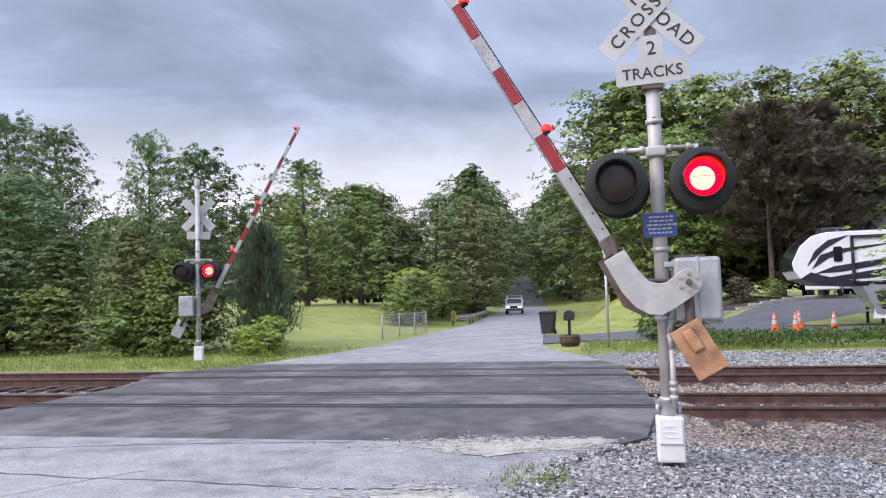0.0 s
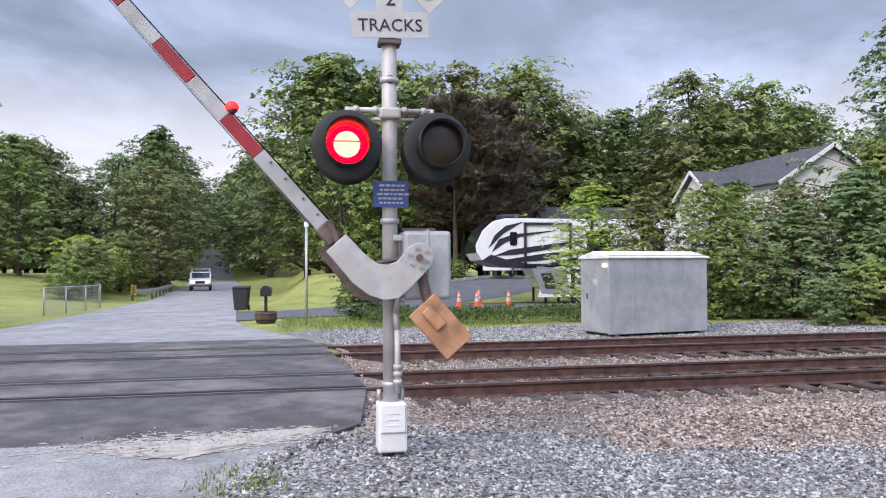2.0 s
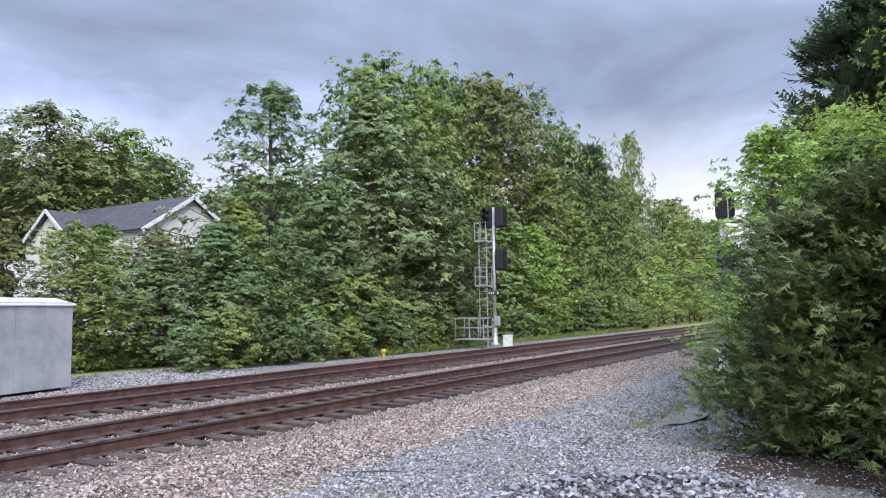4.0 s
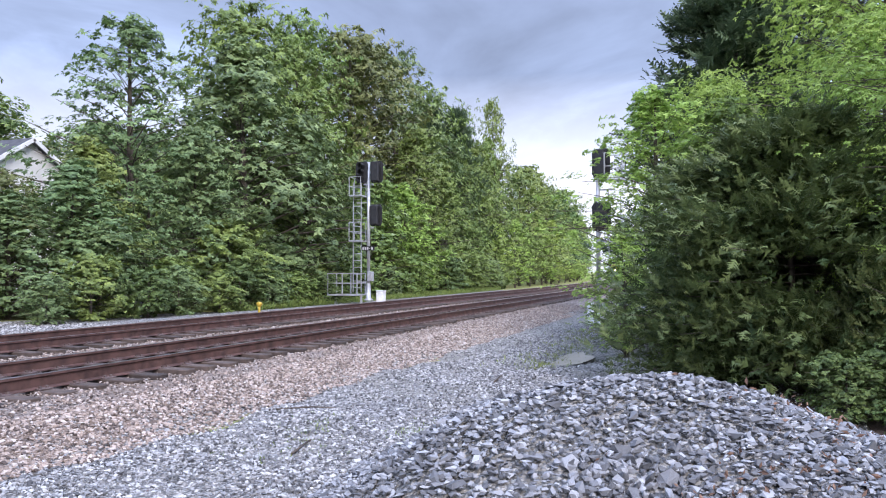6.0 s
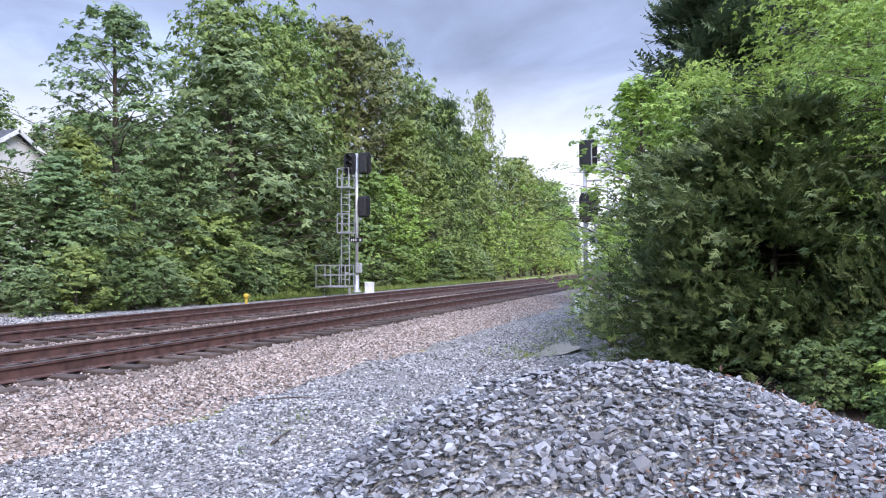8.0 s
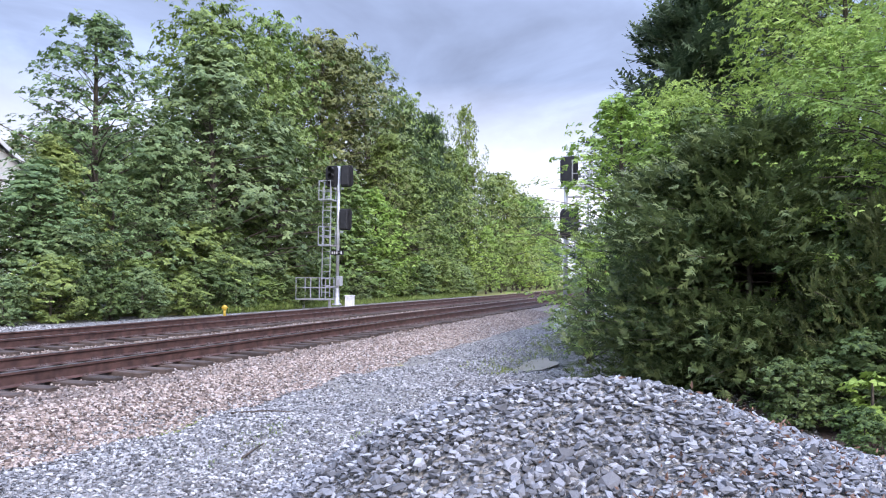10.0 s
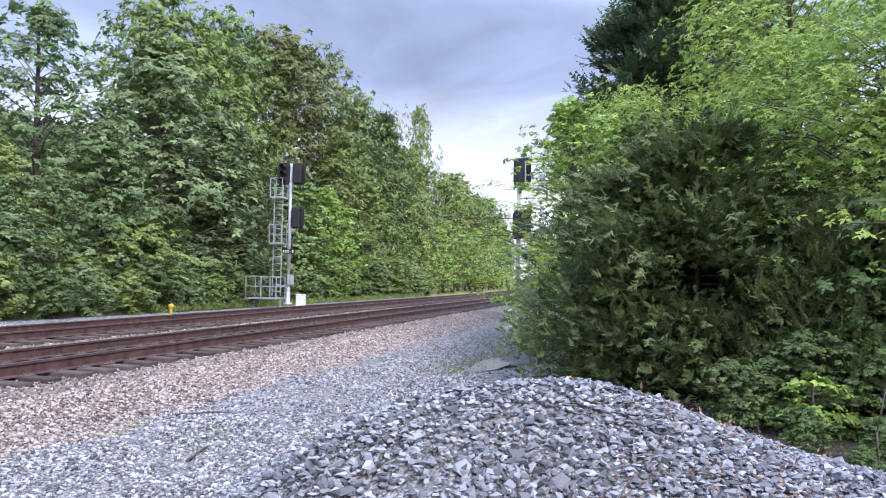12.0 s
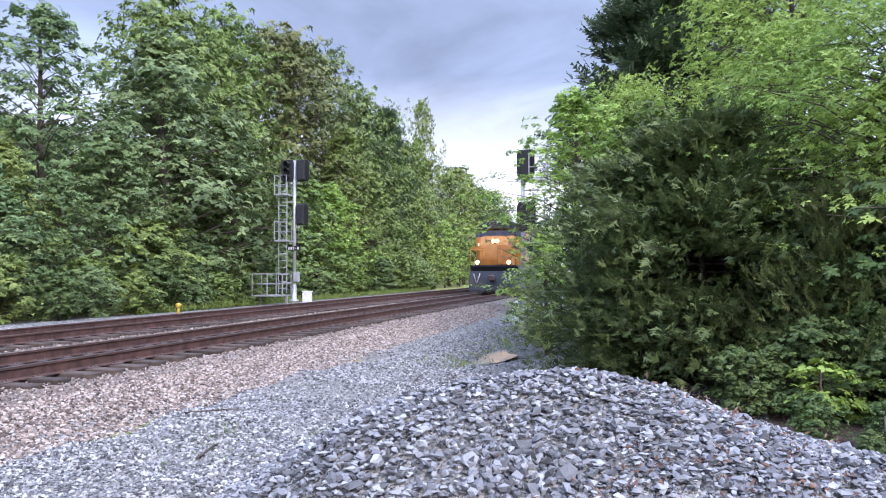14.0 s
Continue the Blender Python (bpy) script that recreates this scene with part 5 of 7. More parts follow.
dw = band("driveway", np.arange(-2.9, 45, 0.5), lambda x: np.interp(x, (-3, -1.5, 2, 6, 45), (15.6, 16.8, 17.6, 19.5, 20.5)), lambda x: np.interp(x, (-3, -1.5, 2, 8, 14, 45), (22.5, 21.5, 25.5, 32.3, 38.2, 40)), 0.03, M["asphalt_far"], 14)
tagged(dw, "dark asphalt driveway leading to the camper", "driveway", kind="structure")
is_ = band("grass_island", np.arange(8.0, 20, 0.5), lambda x: 25.5 + 0 * x, lambda x: np.interp(x, (8, 12, 20), (26.5, 29.5, 30)), 0.06, M["grass"], 6)
tagged(is_, "strip of mown grass between the driveway lanes", "grass", kind="structure")
bedm = band("planting_bed", np.arange(4.5, 15, 0.4), lambda x: np.interp(x, (4.5, 8, 15), (30.5, 32.4, 38.5)), lambda x: np.interp(x, (4.5, 8, 15), (33, 38, 42)), 0.12, M["mulch"], 8)
tagged(bedm, "mulched planting bed behind a pale kerb", "planting bed", kind="structure")
kerb = bmesh.new()
kx = np.arange(4.5, 15.2, 0.7)
for a, b in zip(kx, kx[1:]):
    ya, yb = np.interp(a, (4.5, 8, 15), (30.5, 32.4, 38.5)), np.interp(b, (4.5, 8, 15), (30.5, 32.4, 38.5))
    za = float(ground_height(a, ya)) + 0.13
    ang = math.degrees(math.atan2(yb - ya, b - a))
    add_box(kerb, (math.hypot(b - a, yb - ya) - 0.01, 0.16, 0.2), pose((a + b) / 2, (ya + yb) / 2, za, 0, 0, ang), 0.02, 1)
kt = part("kerb", kerb, M["concrete"])
tagged(kt, "pale concrete kerb round the planting bed", "kerb", kind="structure")


def plate(points, y, depth, material, parent, name, label=""):
    bm = prism(points, depth)
    bm.transform(pose(0, y, 0))
    return part(name, bm, material, parent, label)


def camper():
    t = thing("camper", pose(7.9, 24.2, -0.36), "white fifth-wheel camper with black swooping stripes on the driveway", "camper")
    prof = [(0.30, 2.35), (0.05, 2.75), (0.02, 3.05), (0.35, 3.75), (0.85, 4.20), (1.5, 4.36), (10.6, 4.36), (10.75, 4.25), (10.75, 0.95), (3.6, 0.95), (3.0, 1.95), (1.2, 2.05)]
    body = prism(prof, 2.5, 0.03)
    body.transform(pose(0, 1.25, 0))
    b = part("body", body, M["gel"], t, "white camper body")
    nose = [(0.02, 2.72), (-0.01, 3.05), (0.32, 3.77), (0.84, 4.24), (0.95, 4.20), (0.48, 3.68), (0.20, 3.02), (0.24, 2.62)]
    plate(nose, 1.25, 2.36, M["glass"], t, "nose_cap", "dark glossy nose cap")
    plate([(0.30, 2.33), (1.2, 2.03), (3.0, 1.93), (3.05, 2.10), (1.6, 2.35), (0.75, 2.62)], 1.25, 2.54, M["decal"], t, "under_nose")
    y = -0.012
    stripes = [[(0.62, 2.9), (0.95, 3.55), (1.5, 4.0), (2.4, 4.2), (2.0, 3.98), (1.35, 3.6), (0.95, 3.2)],
               [(0.8, 2.75), (1.15, 3.35), (1.9, 3.6), (4.2, 3.8), (2.2, 3.45), (1.5, 3.2)],
               [(0.9, 2.55), (1.7, 2.85), (3.2, 3.05), (6.6, 3.45), (3.6, 2.85), (2.0, 2.6)],
               [(1.4, 2.36), (3.0, 2.6), (6.8, 3.05), (9.0, 3.2), (6.0, 2.75), (3.2, 2.3), (2.2, 2.25)],
               [(3.0, 2.05), (5.2, 2.5), (7.6, 2.75), (5.4, 2.25), (3.8, 1.98)],
               [(4.6, 3.3), (6.4, 3.75), (7.2, 3.8), (5.8, 3.45)]]
    for k, s in enumerate(stripes):
        plate(s, y, 0.02, M["decal"] if k != 5 else M["decal_grey"], t, "stripe", "black swoosh stripe" if k != 5 else "grey swoosh stripe")
    plate([(1.75, 3.05), (2.0, 3.05), (2.05, 3.1), (2.05, 3.65), (2.0, 3.7), (1.75, 3.7), (1.7, 3.65), (1.7, 3.1)], -0.02, 0.03, M["glass"], t, "window", "small dark window")
    so = bmesh.new()
    for sz, at in (((0.12, 0.1, 2.05), (2.45, -0.05, 3.1)), ((0.12, 0.1, 2.05), (4.75, -0.05, 3.1)), ((2.4, 0.1, 0.12), (3.6, -0.05, 4.1)), ((2.4, 0.1, 0.10), (3.6, -0.05, 2.12))):
        add_box(so, sz, pose(*at), 0.01)
    part("slide_out_frame", so, M["decal"], t, "dark frame of the slide-out")
    plate([(5.6, 2.7), (6.8, 2.7), (6.8, 3.75), (5.6, 3.75)], -0.02, 0.03, M["glass"], t, "window", "large dark window")
    plate([(9.0, 2.1), (9.7, 2.1), (9.7, 3.9), (9.0, 3.9)], -0.02, 0.03, M["glass"], t, "door", "dark glazed door")
    skirt = prism([(3.1, 0.55), (3.35, 1.95), (10.7, 1.95), (10.7, 0.55)], 0.06)
    skirt.transform(pose(0, -0.02, 0))
    part("skirt", skirt, M["gel"], t)
    plate([(3.25, 0.75), (2.75, 1.95), (3.6, 1.98), (4.5, 1.9), (4.65, 0.7)], -0.06, 0.05, M["decal_grey"], t, "front_locker", "grey slanted front locker")
    plate([(3.45, 0.95), (3.2, 1.7), (3.75, 1.7), (4.0, 0.95)], -0.09, 0.02, M["decal"], t, "locker_door")
    for x in (4.95, 5.6):
        plate([(x, 0.85), (x + 0.5, 0.85), (x + 0.5, 1.75), (x, 1.75)], -0.055, 0.02, M["gel"], t, "hatch")
    plate([(4.75, 0.6), (10.6, 0.6), (10.6, 1.9), (4.75, 1.9)], -0.045, 0.02, M["decal"], t, "lower_panel", "black lower panel")
    for x in (3.55, 4.9):
        for y in (0.25, 2.2):
            part("landing_leg", box((0.11, 0.11, 1.0), (x, y, 0.48), bevel=0.01), M["black"], t)
            part("foot_pad", box((0.36, 0.36, 0.06), (x, y, 0.03), bevel=0.01), M["darksteel"], t)
    for x in (7.2, 8.2):
        for y in (0.18, 2.3):
            w = part("wheel", lathe([(0.18, -0.11), (0.36, -0.12), (0.39, -0.07), (0.39, 0.07), (0.36, 0.12), (0.18, 0.11)], 24, "y"), M["rubber"], t)
            w.location = (x, y, 0.42)
            r = part("rim", lathe([(0.0, 0.08), (0.1, 0.08), (0.2, 0.10), (0.19, -0.10), (0.0, -0.06)], 18, "y"), M["alu"], w)
    for x in (2.0, 6.2):
        part("roof_unit", box((1.1, 0.9, 0.26), (x, 1.25, 4.48), bevel=0.08, segs=3), M["decal"], t, "black rooftop air conditioner")
    part("roof_rail", box((9.2, 0.06, 0.05), (6.0, 0.05, 4.38)), M["decal"], t)


camper()


def house():
    t = thing("house", pose(26.9, 28.2, -0.4), "cream two-storey house with dark shingle roof behind trees", "house")
    W, D, E, P = 6.6, 12.0, 6.9, 9.0
    gable = prism([(0, 0), (W, 0), (W, E), (W / 2, P), (0, E)], 0.2)
    gw = part("gable_wall", gable, M["siding"], t, "cream lapped siding gable")
    z, k = 2.0, 0
    board = {}
    while z < P - 0.25:
        half = W / 2 if z < E else (P - z) / (P - E) * W / 2
        bm = box((2 * half - 0.06, 0.03, 0.175), (W / 2, -0.112, z), (6, 0, 0))
        part("siding_board", bm, M["siding"], gw)
        z += 0.18
    for x in (0.1, W - 0.1):
        part("side_wall", box((0.2, D - 0.2, E), (x, D / 2, E / 2)), M["siding"], t)
    part("back_wall", prism([(0, 0), (W, 0), (W, E), (W / 2, P), (0, E)], 0.2), M["siding"], t).location = (0, D, 0)
    sl = math.atan2(P - E, W / 2)
    ln = math.hypot(P - E, W / 2) + 0.45
    for s in (-1, 1):
        bm = box((ln, D + 0.9, 0.14))
        o = part("roof", bm, M["shingle"], t, "dark grey shingle roof")
        o.matrix_basis = pose(W / 2 + s * (W / 4 + 0.16), D / 2, (P + E) / 2 + 0.02, 0, s * math.degrees(sl), 0)
        tr = box((ln, 0.06, 0.22))
        q = part("rake_board", tr, M["white"], t)
        q.matrix_basis = pose(W / 2 + s * (W / 4 + 0.16), -0.48, (P + E) / 2 - 0.02, 0, s * math.degrees(sl), 0)
    # cross gable on the near side, further back
    g2 = prism([(-2.1, 0), (2.1, 0), (2.1, 6.6), (0, 8.2), (-2.1, 6.6)], 3.2)
    g2.transform(pose(0.3, 7.0, 0, 0, 0, 90))
    part("wing", g2, M["siding"], t, "gabled wing")
    for s in (-1, 1):
        bm = box((2.95, 3.7, 0.12))
        bm.transform(Matrix.Rotation(radians(90), 4, "Z") @ Matrix.Identity(4))
        bm2 = box((3.7, 2.95, 0.12))
        bm.free()
        o = part("wing_roof", bm2, M["shingle"], t)
        o.matrix_basis = pose(0.15, 7.0 + s * 1.17, 7.45, -s * 37.3, 0, 0)
        tr = part("wing_rake", box((0.06, 2.95, 0.20)), M["white"], t)
        tr.matrix_basis = pose(-1.7, 7.0 + s * 1.17, 7.43, -s * 37.3, 0, 0)
    low = box((7.5, 4.5, 0.15))
    o = part("porch_roof", low, M["shingle"], t)
    o.matrix_basis = pose(W / 2 + 3.6, 1.5, 4.35, 0, 14, 0)
    part("porch_wall", box((7.0, 4.0, 3.7), (W / 2 + 3.8, 1.7, 1.85)), M["siding"], t)
    win = part("window", box((0.9, 0.08, 1.4), (W / 2, -0.15, 5.4), bevel=0.01), M["white"], t)
    part("pane", box((0.74, 0.03, 1.22), (W / 2, -0.20, 5.4)), M["glass"], win)


house()


def hip_roof_neighbour():
    t = thing("garage", pose(17.5, 40, 0.2), "low garage with a dark shingle roof beyond the camper", "garage")
    part("wall", box((9, 7, 3.6), (4.5, 3.5, 1.8)), M["siding"], t)
    for s in (-1, 1):
        o = part("roof", box((9.8, 4.6, 0.14)), M["shingle"], t)
        o.matrix_basis = pose(4.5, 3.5 + s * 1.9, 4.75, -s * 32, 0, 0)
    for x in (0.0, 9.0):
        g = prism([(-3.5, 3.6), (3.5, 3.6), (0, 5.8)], 0.15)
        g.transform(pose(x, 3.5, 0, 0, 0, 90))
        part("gable", g, M["siding"], t)


hip_roof_neighbour()


def cone(x, y, tilt=0.0):
    z = float(ground_height(x, y)) + 0.03
    t = thing("traffic_cone", pose(x, y, z, tilt), "orange traffic cone with a white band", "traffic cone", "cones on the driveway")
    part("base", box((0.38, 0.38, 0.04), (0, 0, 0.02), bevel=0.008), M["cone"], t)
    part("body", lathe([(0.15, 0.04), (0.11, 0.28), (0.085, 0.45), (0.035, 0.74), (0.0, 0.75)], 20), M["cone"], t)
    part("band", lathe([(0.112, 0.30), (0.087, 0.46)], 20), M["sheet"], t, "white reflective band")
    part("band", lathe([(0.076, 0.53), (0.058, 0.64)], 20), M["sheet"], t)


for x, y in ((6.45, 21.2), (7.2, 21.0), (8.55, 20.8), (8.0, 24.0), (13.6, 22.2)):
    cone(x, y)


def mailbox():
    t = thing("mailbox", pose(-1.35, 14.75, -0.12), "black mailbox on a post in a wooden half barrel", "mailbox")
    part("barrel", lathe([(0.30, 0.0), (0.36, 0.18), (0.34, 0.36), (0.30, 0.36), (0.28, 0.25), (0.0, 0.25)], 18), M["barrel"], t, "half barrel planter")
    for z in (0.10, 0.28):
        part("hoop", lathe([(0.345, z - 0.018), (0.362, z - 0.015), (0.362, z + 0.015), (0.345, z + 0.018)], 18), M["black"], t)
    part("post", box((0.10, 0.10, 0.75), (0, 0, 0.6), bevel=0.008), M["black"], t)
    pts = [(-0.17, 0.86), (0.17, 0.86)] + [(0.17 * math.cos(a), 1.03 + 0.17 * math.sin(a)) for a in np.linspace(0, math.pi, 9)]
    bx = prism(pts, 0.55, 0.008)
    part("box", bx, M["black"], t)
    part("flag", box((0.02, 0.05, 0.2), (0.185, 0.1, 1.06)), M["red"], t)


mailbox()
wb = thing("wheeled_bin", pose(-2.75, 22.6, float(ground_height(-2.75, 22.6)) + 0.04, 0, 0, -8), "black wheeled rubbish bin at the driveway", "rubbish bin")
bn = prism([(-0.24, 0.06), (0.24, 0.06), (0.33, 0.98), (-0.33, 0.98)], 0.62, 0.02)
part("body", bn, M["rubber"], wb)
part("lid", box((0.70, 0.70, 0.06), (0, 0, 1.01), (4, 0, 0), 0.02), M["rubber"], wb)
for s in (-1, 1):
    w = part("wheel", lathe([(0.0, 0.03), (0.12, 0.03), (0.12, -0.03), (0.0, -0.03)], 16, "y"), M["black"], wb)
    w.matrix_basis = pose(0.25 * s, 0.33, 0.12, 0, 0, 90)


def guardrail():
    t = thing("guardrail", Matrix(), "galvanised guardrail curving along the road", "guardrail")
    ys = np.linspace(37.5, 62, 15)
    pts = [(float(road_left(y)) - 0.15 - 2.3 * max(0.0, (41 - y) / 3.5) ** 1.5 * 0.35, float(y)) for y in ys]
    v, f = [], []
    sec = ((0, 0.42), (-0.05, 0.50), (0.03, 0.57), (-0.05, 0.64), (0, 0.72))
    for x, y in pts:
        g = float(ground_height(x, y))
        for dx, dz in sec:
            v.append((x + 0.05 + dx, y, g + dz))
    k = len(sec)
    for i in range(len(pts) - 1):
        for j in range(k - 1):
            f.append((i * k + j, i * k + j + 1, (i + 1) * k + j + 1, (i + 1) * k + j))
    b = part("beam", mesh_arrays("beam", v, f, [M["alu"]]), None, t)
    sol = b.modifiers.new("thickness", "SOLIDIFY")
    sol.thickness = 0.012
    for x, y in pts[::2]:
        part("post", box((0.12, 0.16, 0.9), (x - 0.1, y, float(ground_height(x, y)) + 0.3)), M["darksteel"], t)
    hz = part("hazard_board", box((0.30, 0.02, 0.62), (pts[0][0], pts[0][1] - 0.15, 0.45)), M["yellow"], t, "yellow board with black diagonal bars")
    for q in range(4):
        bm = box((0.30, 0.01, 0.07), (pts[0][0], pts[0][1] - 0.165, 0.24 + 0.14 * q), (0, -35, 0))
        part("bar", bm, M["black"], hz)


guardrail()


def chain_fence():
    t = thing("chain_link_fence", Matrix(), "grey chain-link fence at the lawn's edge", "fence")
    pts = [(-10.2, 21.5), (-10.0, 23.6), (-9.8, 25.7), (-9.9, 28.5)]
    for x, y in pts:
        g = float(ground_height(x, y))
        part("post", tube((x, y, g - 0.1), (x, y, g + 1.15), 0.03, n=10), M["galv"], t)
    for (x0, y0), (x1, y1) in zip(pts, pts[1:]):
        g0, g1 = float(ground_height(x0, y0)), float(ground_height(x1, y1))
        part("top_rail", tube((x0, y0, g0 + 1.12), (x1, y1, g1 + 1.12), 0.02, n=8), M["galv"], t)
        mesh = bmesh.new()
        n = 14
        for k in range(-n, n + 1):
            for s in (-1, 1):
                a, b = (k / n, 0.0), (k / n + 0.5, 1.0)
                if s < 0:
                    a, b = (b[0], 0.0), (a[0], 1.0)
                lo, hi = max(0, min(1, a[0])), max(0, min(1, b[0]))
                if abs(b[0] - a[0]) < 1e-6 or lo == hi:
                    continue
                za, zb = (lo - a[0]) / (b[0] - a[0]), (hi - a[0]) / (b[0] - a[0])
                p = (x0 + (x1 - x0) * lo, y0 + (y1 - y0) * lo, g0 + 0.05 + 1.05 * za)
                q = (x0 + (x1 - x0) * hi, y0 + (y1 - y0) * hi, g0 + 0.05 + 1.05 * zb)
                add_tube(mesh, p, q, 0.006, n=3, caps=False)
        part("mesh_panel", mesh, M["galv"], t)


chain_fence()


def utility_pole(x, y, h, label):
    z = float(ground_height(x, y))
    t = thing("utility_pole", pose(x, y, z), label, "utility pole")
    part("pole", tube((0, 0, -0.3), (0, 0, h), 0.15, 0.11, 12), M["bark"], t)
    part("cross_arm", box((1.6, 0.1, 0.12), (0, -0.15, h - 0.6)), M["bark"], t)
    part("transformer", tube((0.25, -0.2, h - 1.9), (0.25, -0.2, h - 1.2), 0.16, n=14), M["galv"], t)


utility_pole(-24.6, 54.0, 7.6, "brown wooden utility pole before the trees")
wire = thing("overhead_wire", Matrix(), "thin overhead wire crossing above the road", "wire")
pa, pb = Vector((-24.6, 54, 5.9)), Vector((4.0, 44.0, 7.6))
wm = bmesh.new()
prev = None
for i in range(17):
    u = i / 16
    p = pa.lerp(pb, u) - Vector((0, 0, 1.2 * 4 * u * (1 - u) * 0.6))
    if prev is not None:
        add_tube(wm, prev, p, 0.022, n=5, caps=False)
    prev = p
part("wire", wm, M["rubber"], wire)
lp = thing("lamp_post", pose(-0.05, 13.6, -0.15), "slim grey post with a small fitting behind the signal", "post")
part("post", tube((0, 0, 0), (0, 0, 3.1), 0.045, 0.04, 12), M["galv"], lp)
part("fitting", box((0.14, 0.10, 0.18), (0.0, 0, 3.16), bevel=0.02), M["white"], lp)


def vehicle(m, label, pickup):
    """A light road vehicle seen from the front or back, x forward."""
    t = thing("pickup_truck" if pickup else "car", m, label, "truck" if pickup else "car")
    prof = [(-2.5, 0.45), (-2.5, 1.05), (-0.9, 1.1), (-0.6, 1.72), (0.5, 1.75), (1.15, 1.15), (2.3, 1.02), (2.5, 0.8), (2.5, 0.42)] if pickup else [(-2.2, 0.4), (-2.25, 0.95), (-1.8, 1.10), (-1.2, 1.45), (0.4, 1.47), (1.1, 1.0), (2.1, 0.85), (2.2, 0.4)]
    w = 1.9 if pickup else 1.8
    bd = prism(prof, w, 0.06)
    part("body", bd, M["carpaint"], t, "white bodywork")
    top = max(z for _, z in prof)
    sc = prism([(0.56, top - 0.1), (0.62, top - 0.08), (1.17, 1.22), (1.10, 1.18)], w - 0.3)
    part("windscreen", sc, M["glass"], t)
    rear = prism([(prof[3][0] - 0.1, prof[3][1] - 0.08), (prof[3][0] - 0.04, prof[3][1] - 0.06), (prof[2][0] + 0.02, prof[2][1] + 0.05), (prof[2][0] - 0.06, prof[2][1] + 0.03)], w - 0.35)
    part("rear_window", rear, M["glass"], t)
    for s in (-1, 1):
        part("side_window", box((1.2, 0.02, 0.38), (-0.05, s * (w / 2 + 0.003), top - 0.34), bevel=0.004), M["glass"], t)
        part("headlamp", box((0.10, 0.42, 0.16), (prof[-2][0] - 0.0, s * (w / 2 - 0.32), 0.80), bevel=0.03), M["dim_lamp"] if pickup else M["alu"], t, "lit headlamp" if pickup else "")
        part("tail_lamp", box((0.08, 0.36, 0.16), (prof[1][0] - 0.01, s * (w / 2 - 0.26), 0.90), bevel=0.02), M["taillight"], t)
        part("mirror", box((0.12, 0.22, 0.16), (0.75, s * (w / 2 + 0.12), 1.22), bevel=0.03), M["black"], t)
        for x in (-1.5, 1.5):
            wh = part("wheel", lathe([(0.16, -0.10), (0.31, -0.11), (0.35, -0.06), (0.35, 0.06), (0.31, 0.11), (0.16, 0.10)], 22, "y"), M["rubber"], t)
            wh.location = (x, s * (w / 2 - 0.10), 0.35)
            part("rim", lathe([(0.0, 0.06), (0.17, 0.09), (0.17, -0.09), (0.0, -0.06)], 16, "y"), M["alu"], wh)
    part("grille", box((0.06, 0.95, 0.24), (prof[-2][0] + 0.0, 0, 0.80), bevel=0.01), M["black"], t)
    part("bumper", box((0.14, w - 0.05, 0.20), (prof[-1][0] + 0.02, 0, 0.50), bevel=0.03), M["darksteel"] if pickup else M["carpaint"], t)
    if pickup:
        rack = bmesh.new()
        for x in (-0.5, 0.6, -2.2):
            add_box(rack, (0.05, 1.7, 0.05), pose(x, 0, 2.02))
            for s in (-1, 1):
                add_box(rack, (0.05, 0.05, 1.0 if x < -1 else 0.35), pose(x, s * 0.8, 1.55 if x < -1 else 1.88))
        for s in (-1, 1):
            add_box(rack, (3.2, 0.05, 0.05), pose(-0.8, s * 0.8, 2.04))
        part("ladder_rack", rack, M["white"], t, "white ladder rack")
    return t


M["dim_lamp"] = glow("lit_headlamp", (1.0, 0.95, 0.85), 1.6)
vehicle(pose(12.9, 37.0, float(ground_height(12.9, 37.0)) + 0.15, 0, 0, 60), "white saloon car parked beside the camper", False)
pickup = vehicle(pose(-11.3, 80, -0.35, 0, 0, -81), "white pickup with a ladder rack coming down the road", True)
PICKUP_ROWS = []
for tt, y in ((0, 71), (0.5, 69), (1, 67), (1.5, 65), (2, 63), (2.5, 61.2), (4, 56), (8, 43), (14, 26)):
    x = float(road_left(y)) * 0.62 + float(road_right(y)) * 0.38
    x2 = float(road_left(y - 3)) * 0.62 + float(road_right(y - 3)) * 0.38
    PICKUP_ROWS.append((tt, pose(x, y, float(road_height(y)) + 0.01, 0, 0, math.degrees(math.atan2(-3, x2 - x)))))
KEYED.append((pickup, PICKUP_ROWS))


# ---- locomotive ----
M["loco_yellow"] = weathered("loco_yellow", (0.52, 0.21, 0.04), (0.40, 0.15, 0.03), 2.0, 0.45, stain=(0.35, 0.18, 0.06), stain_scale=0.9, grain=30, bump=0.05)
M["loco_dark"] = weathered("loco_dark_blue", (0.020, 0.026, 0.038), (0.012, 0.016, 0.024), 2.0, 0.5, stain=(0.045, 0.042, 0.04), stain_scale=1.2, grain=30, bump=0.05)


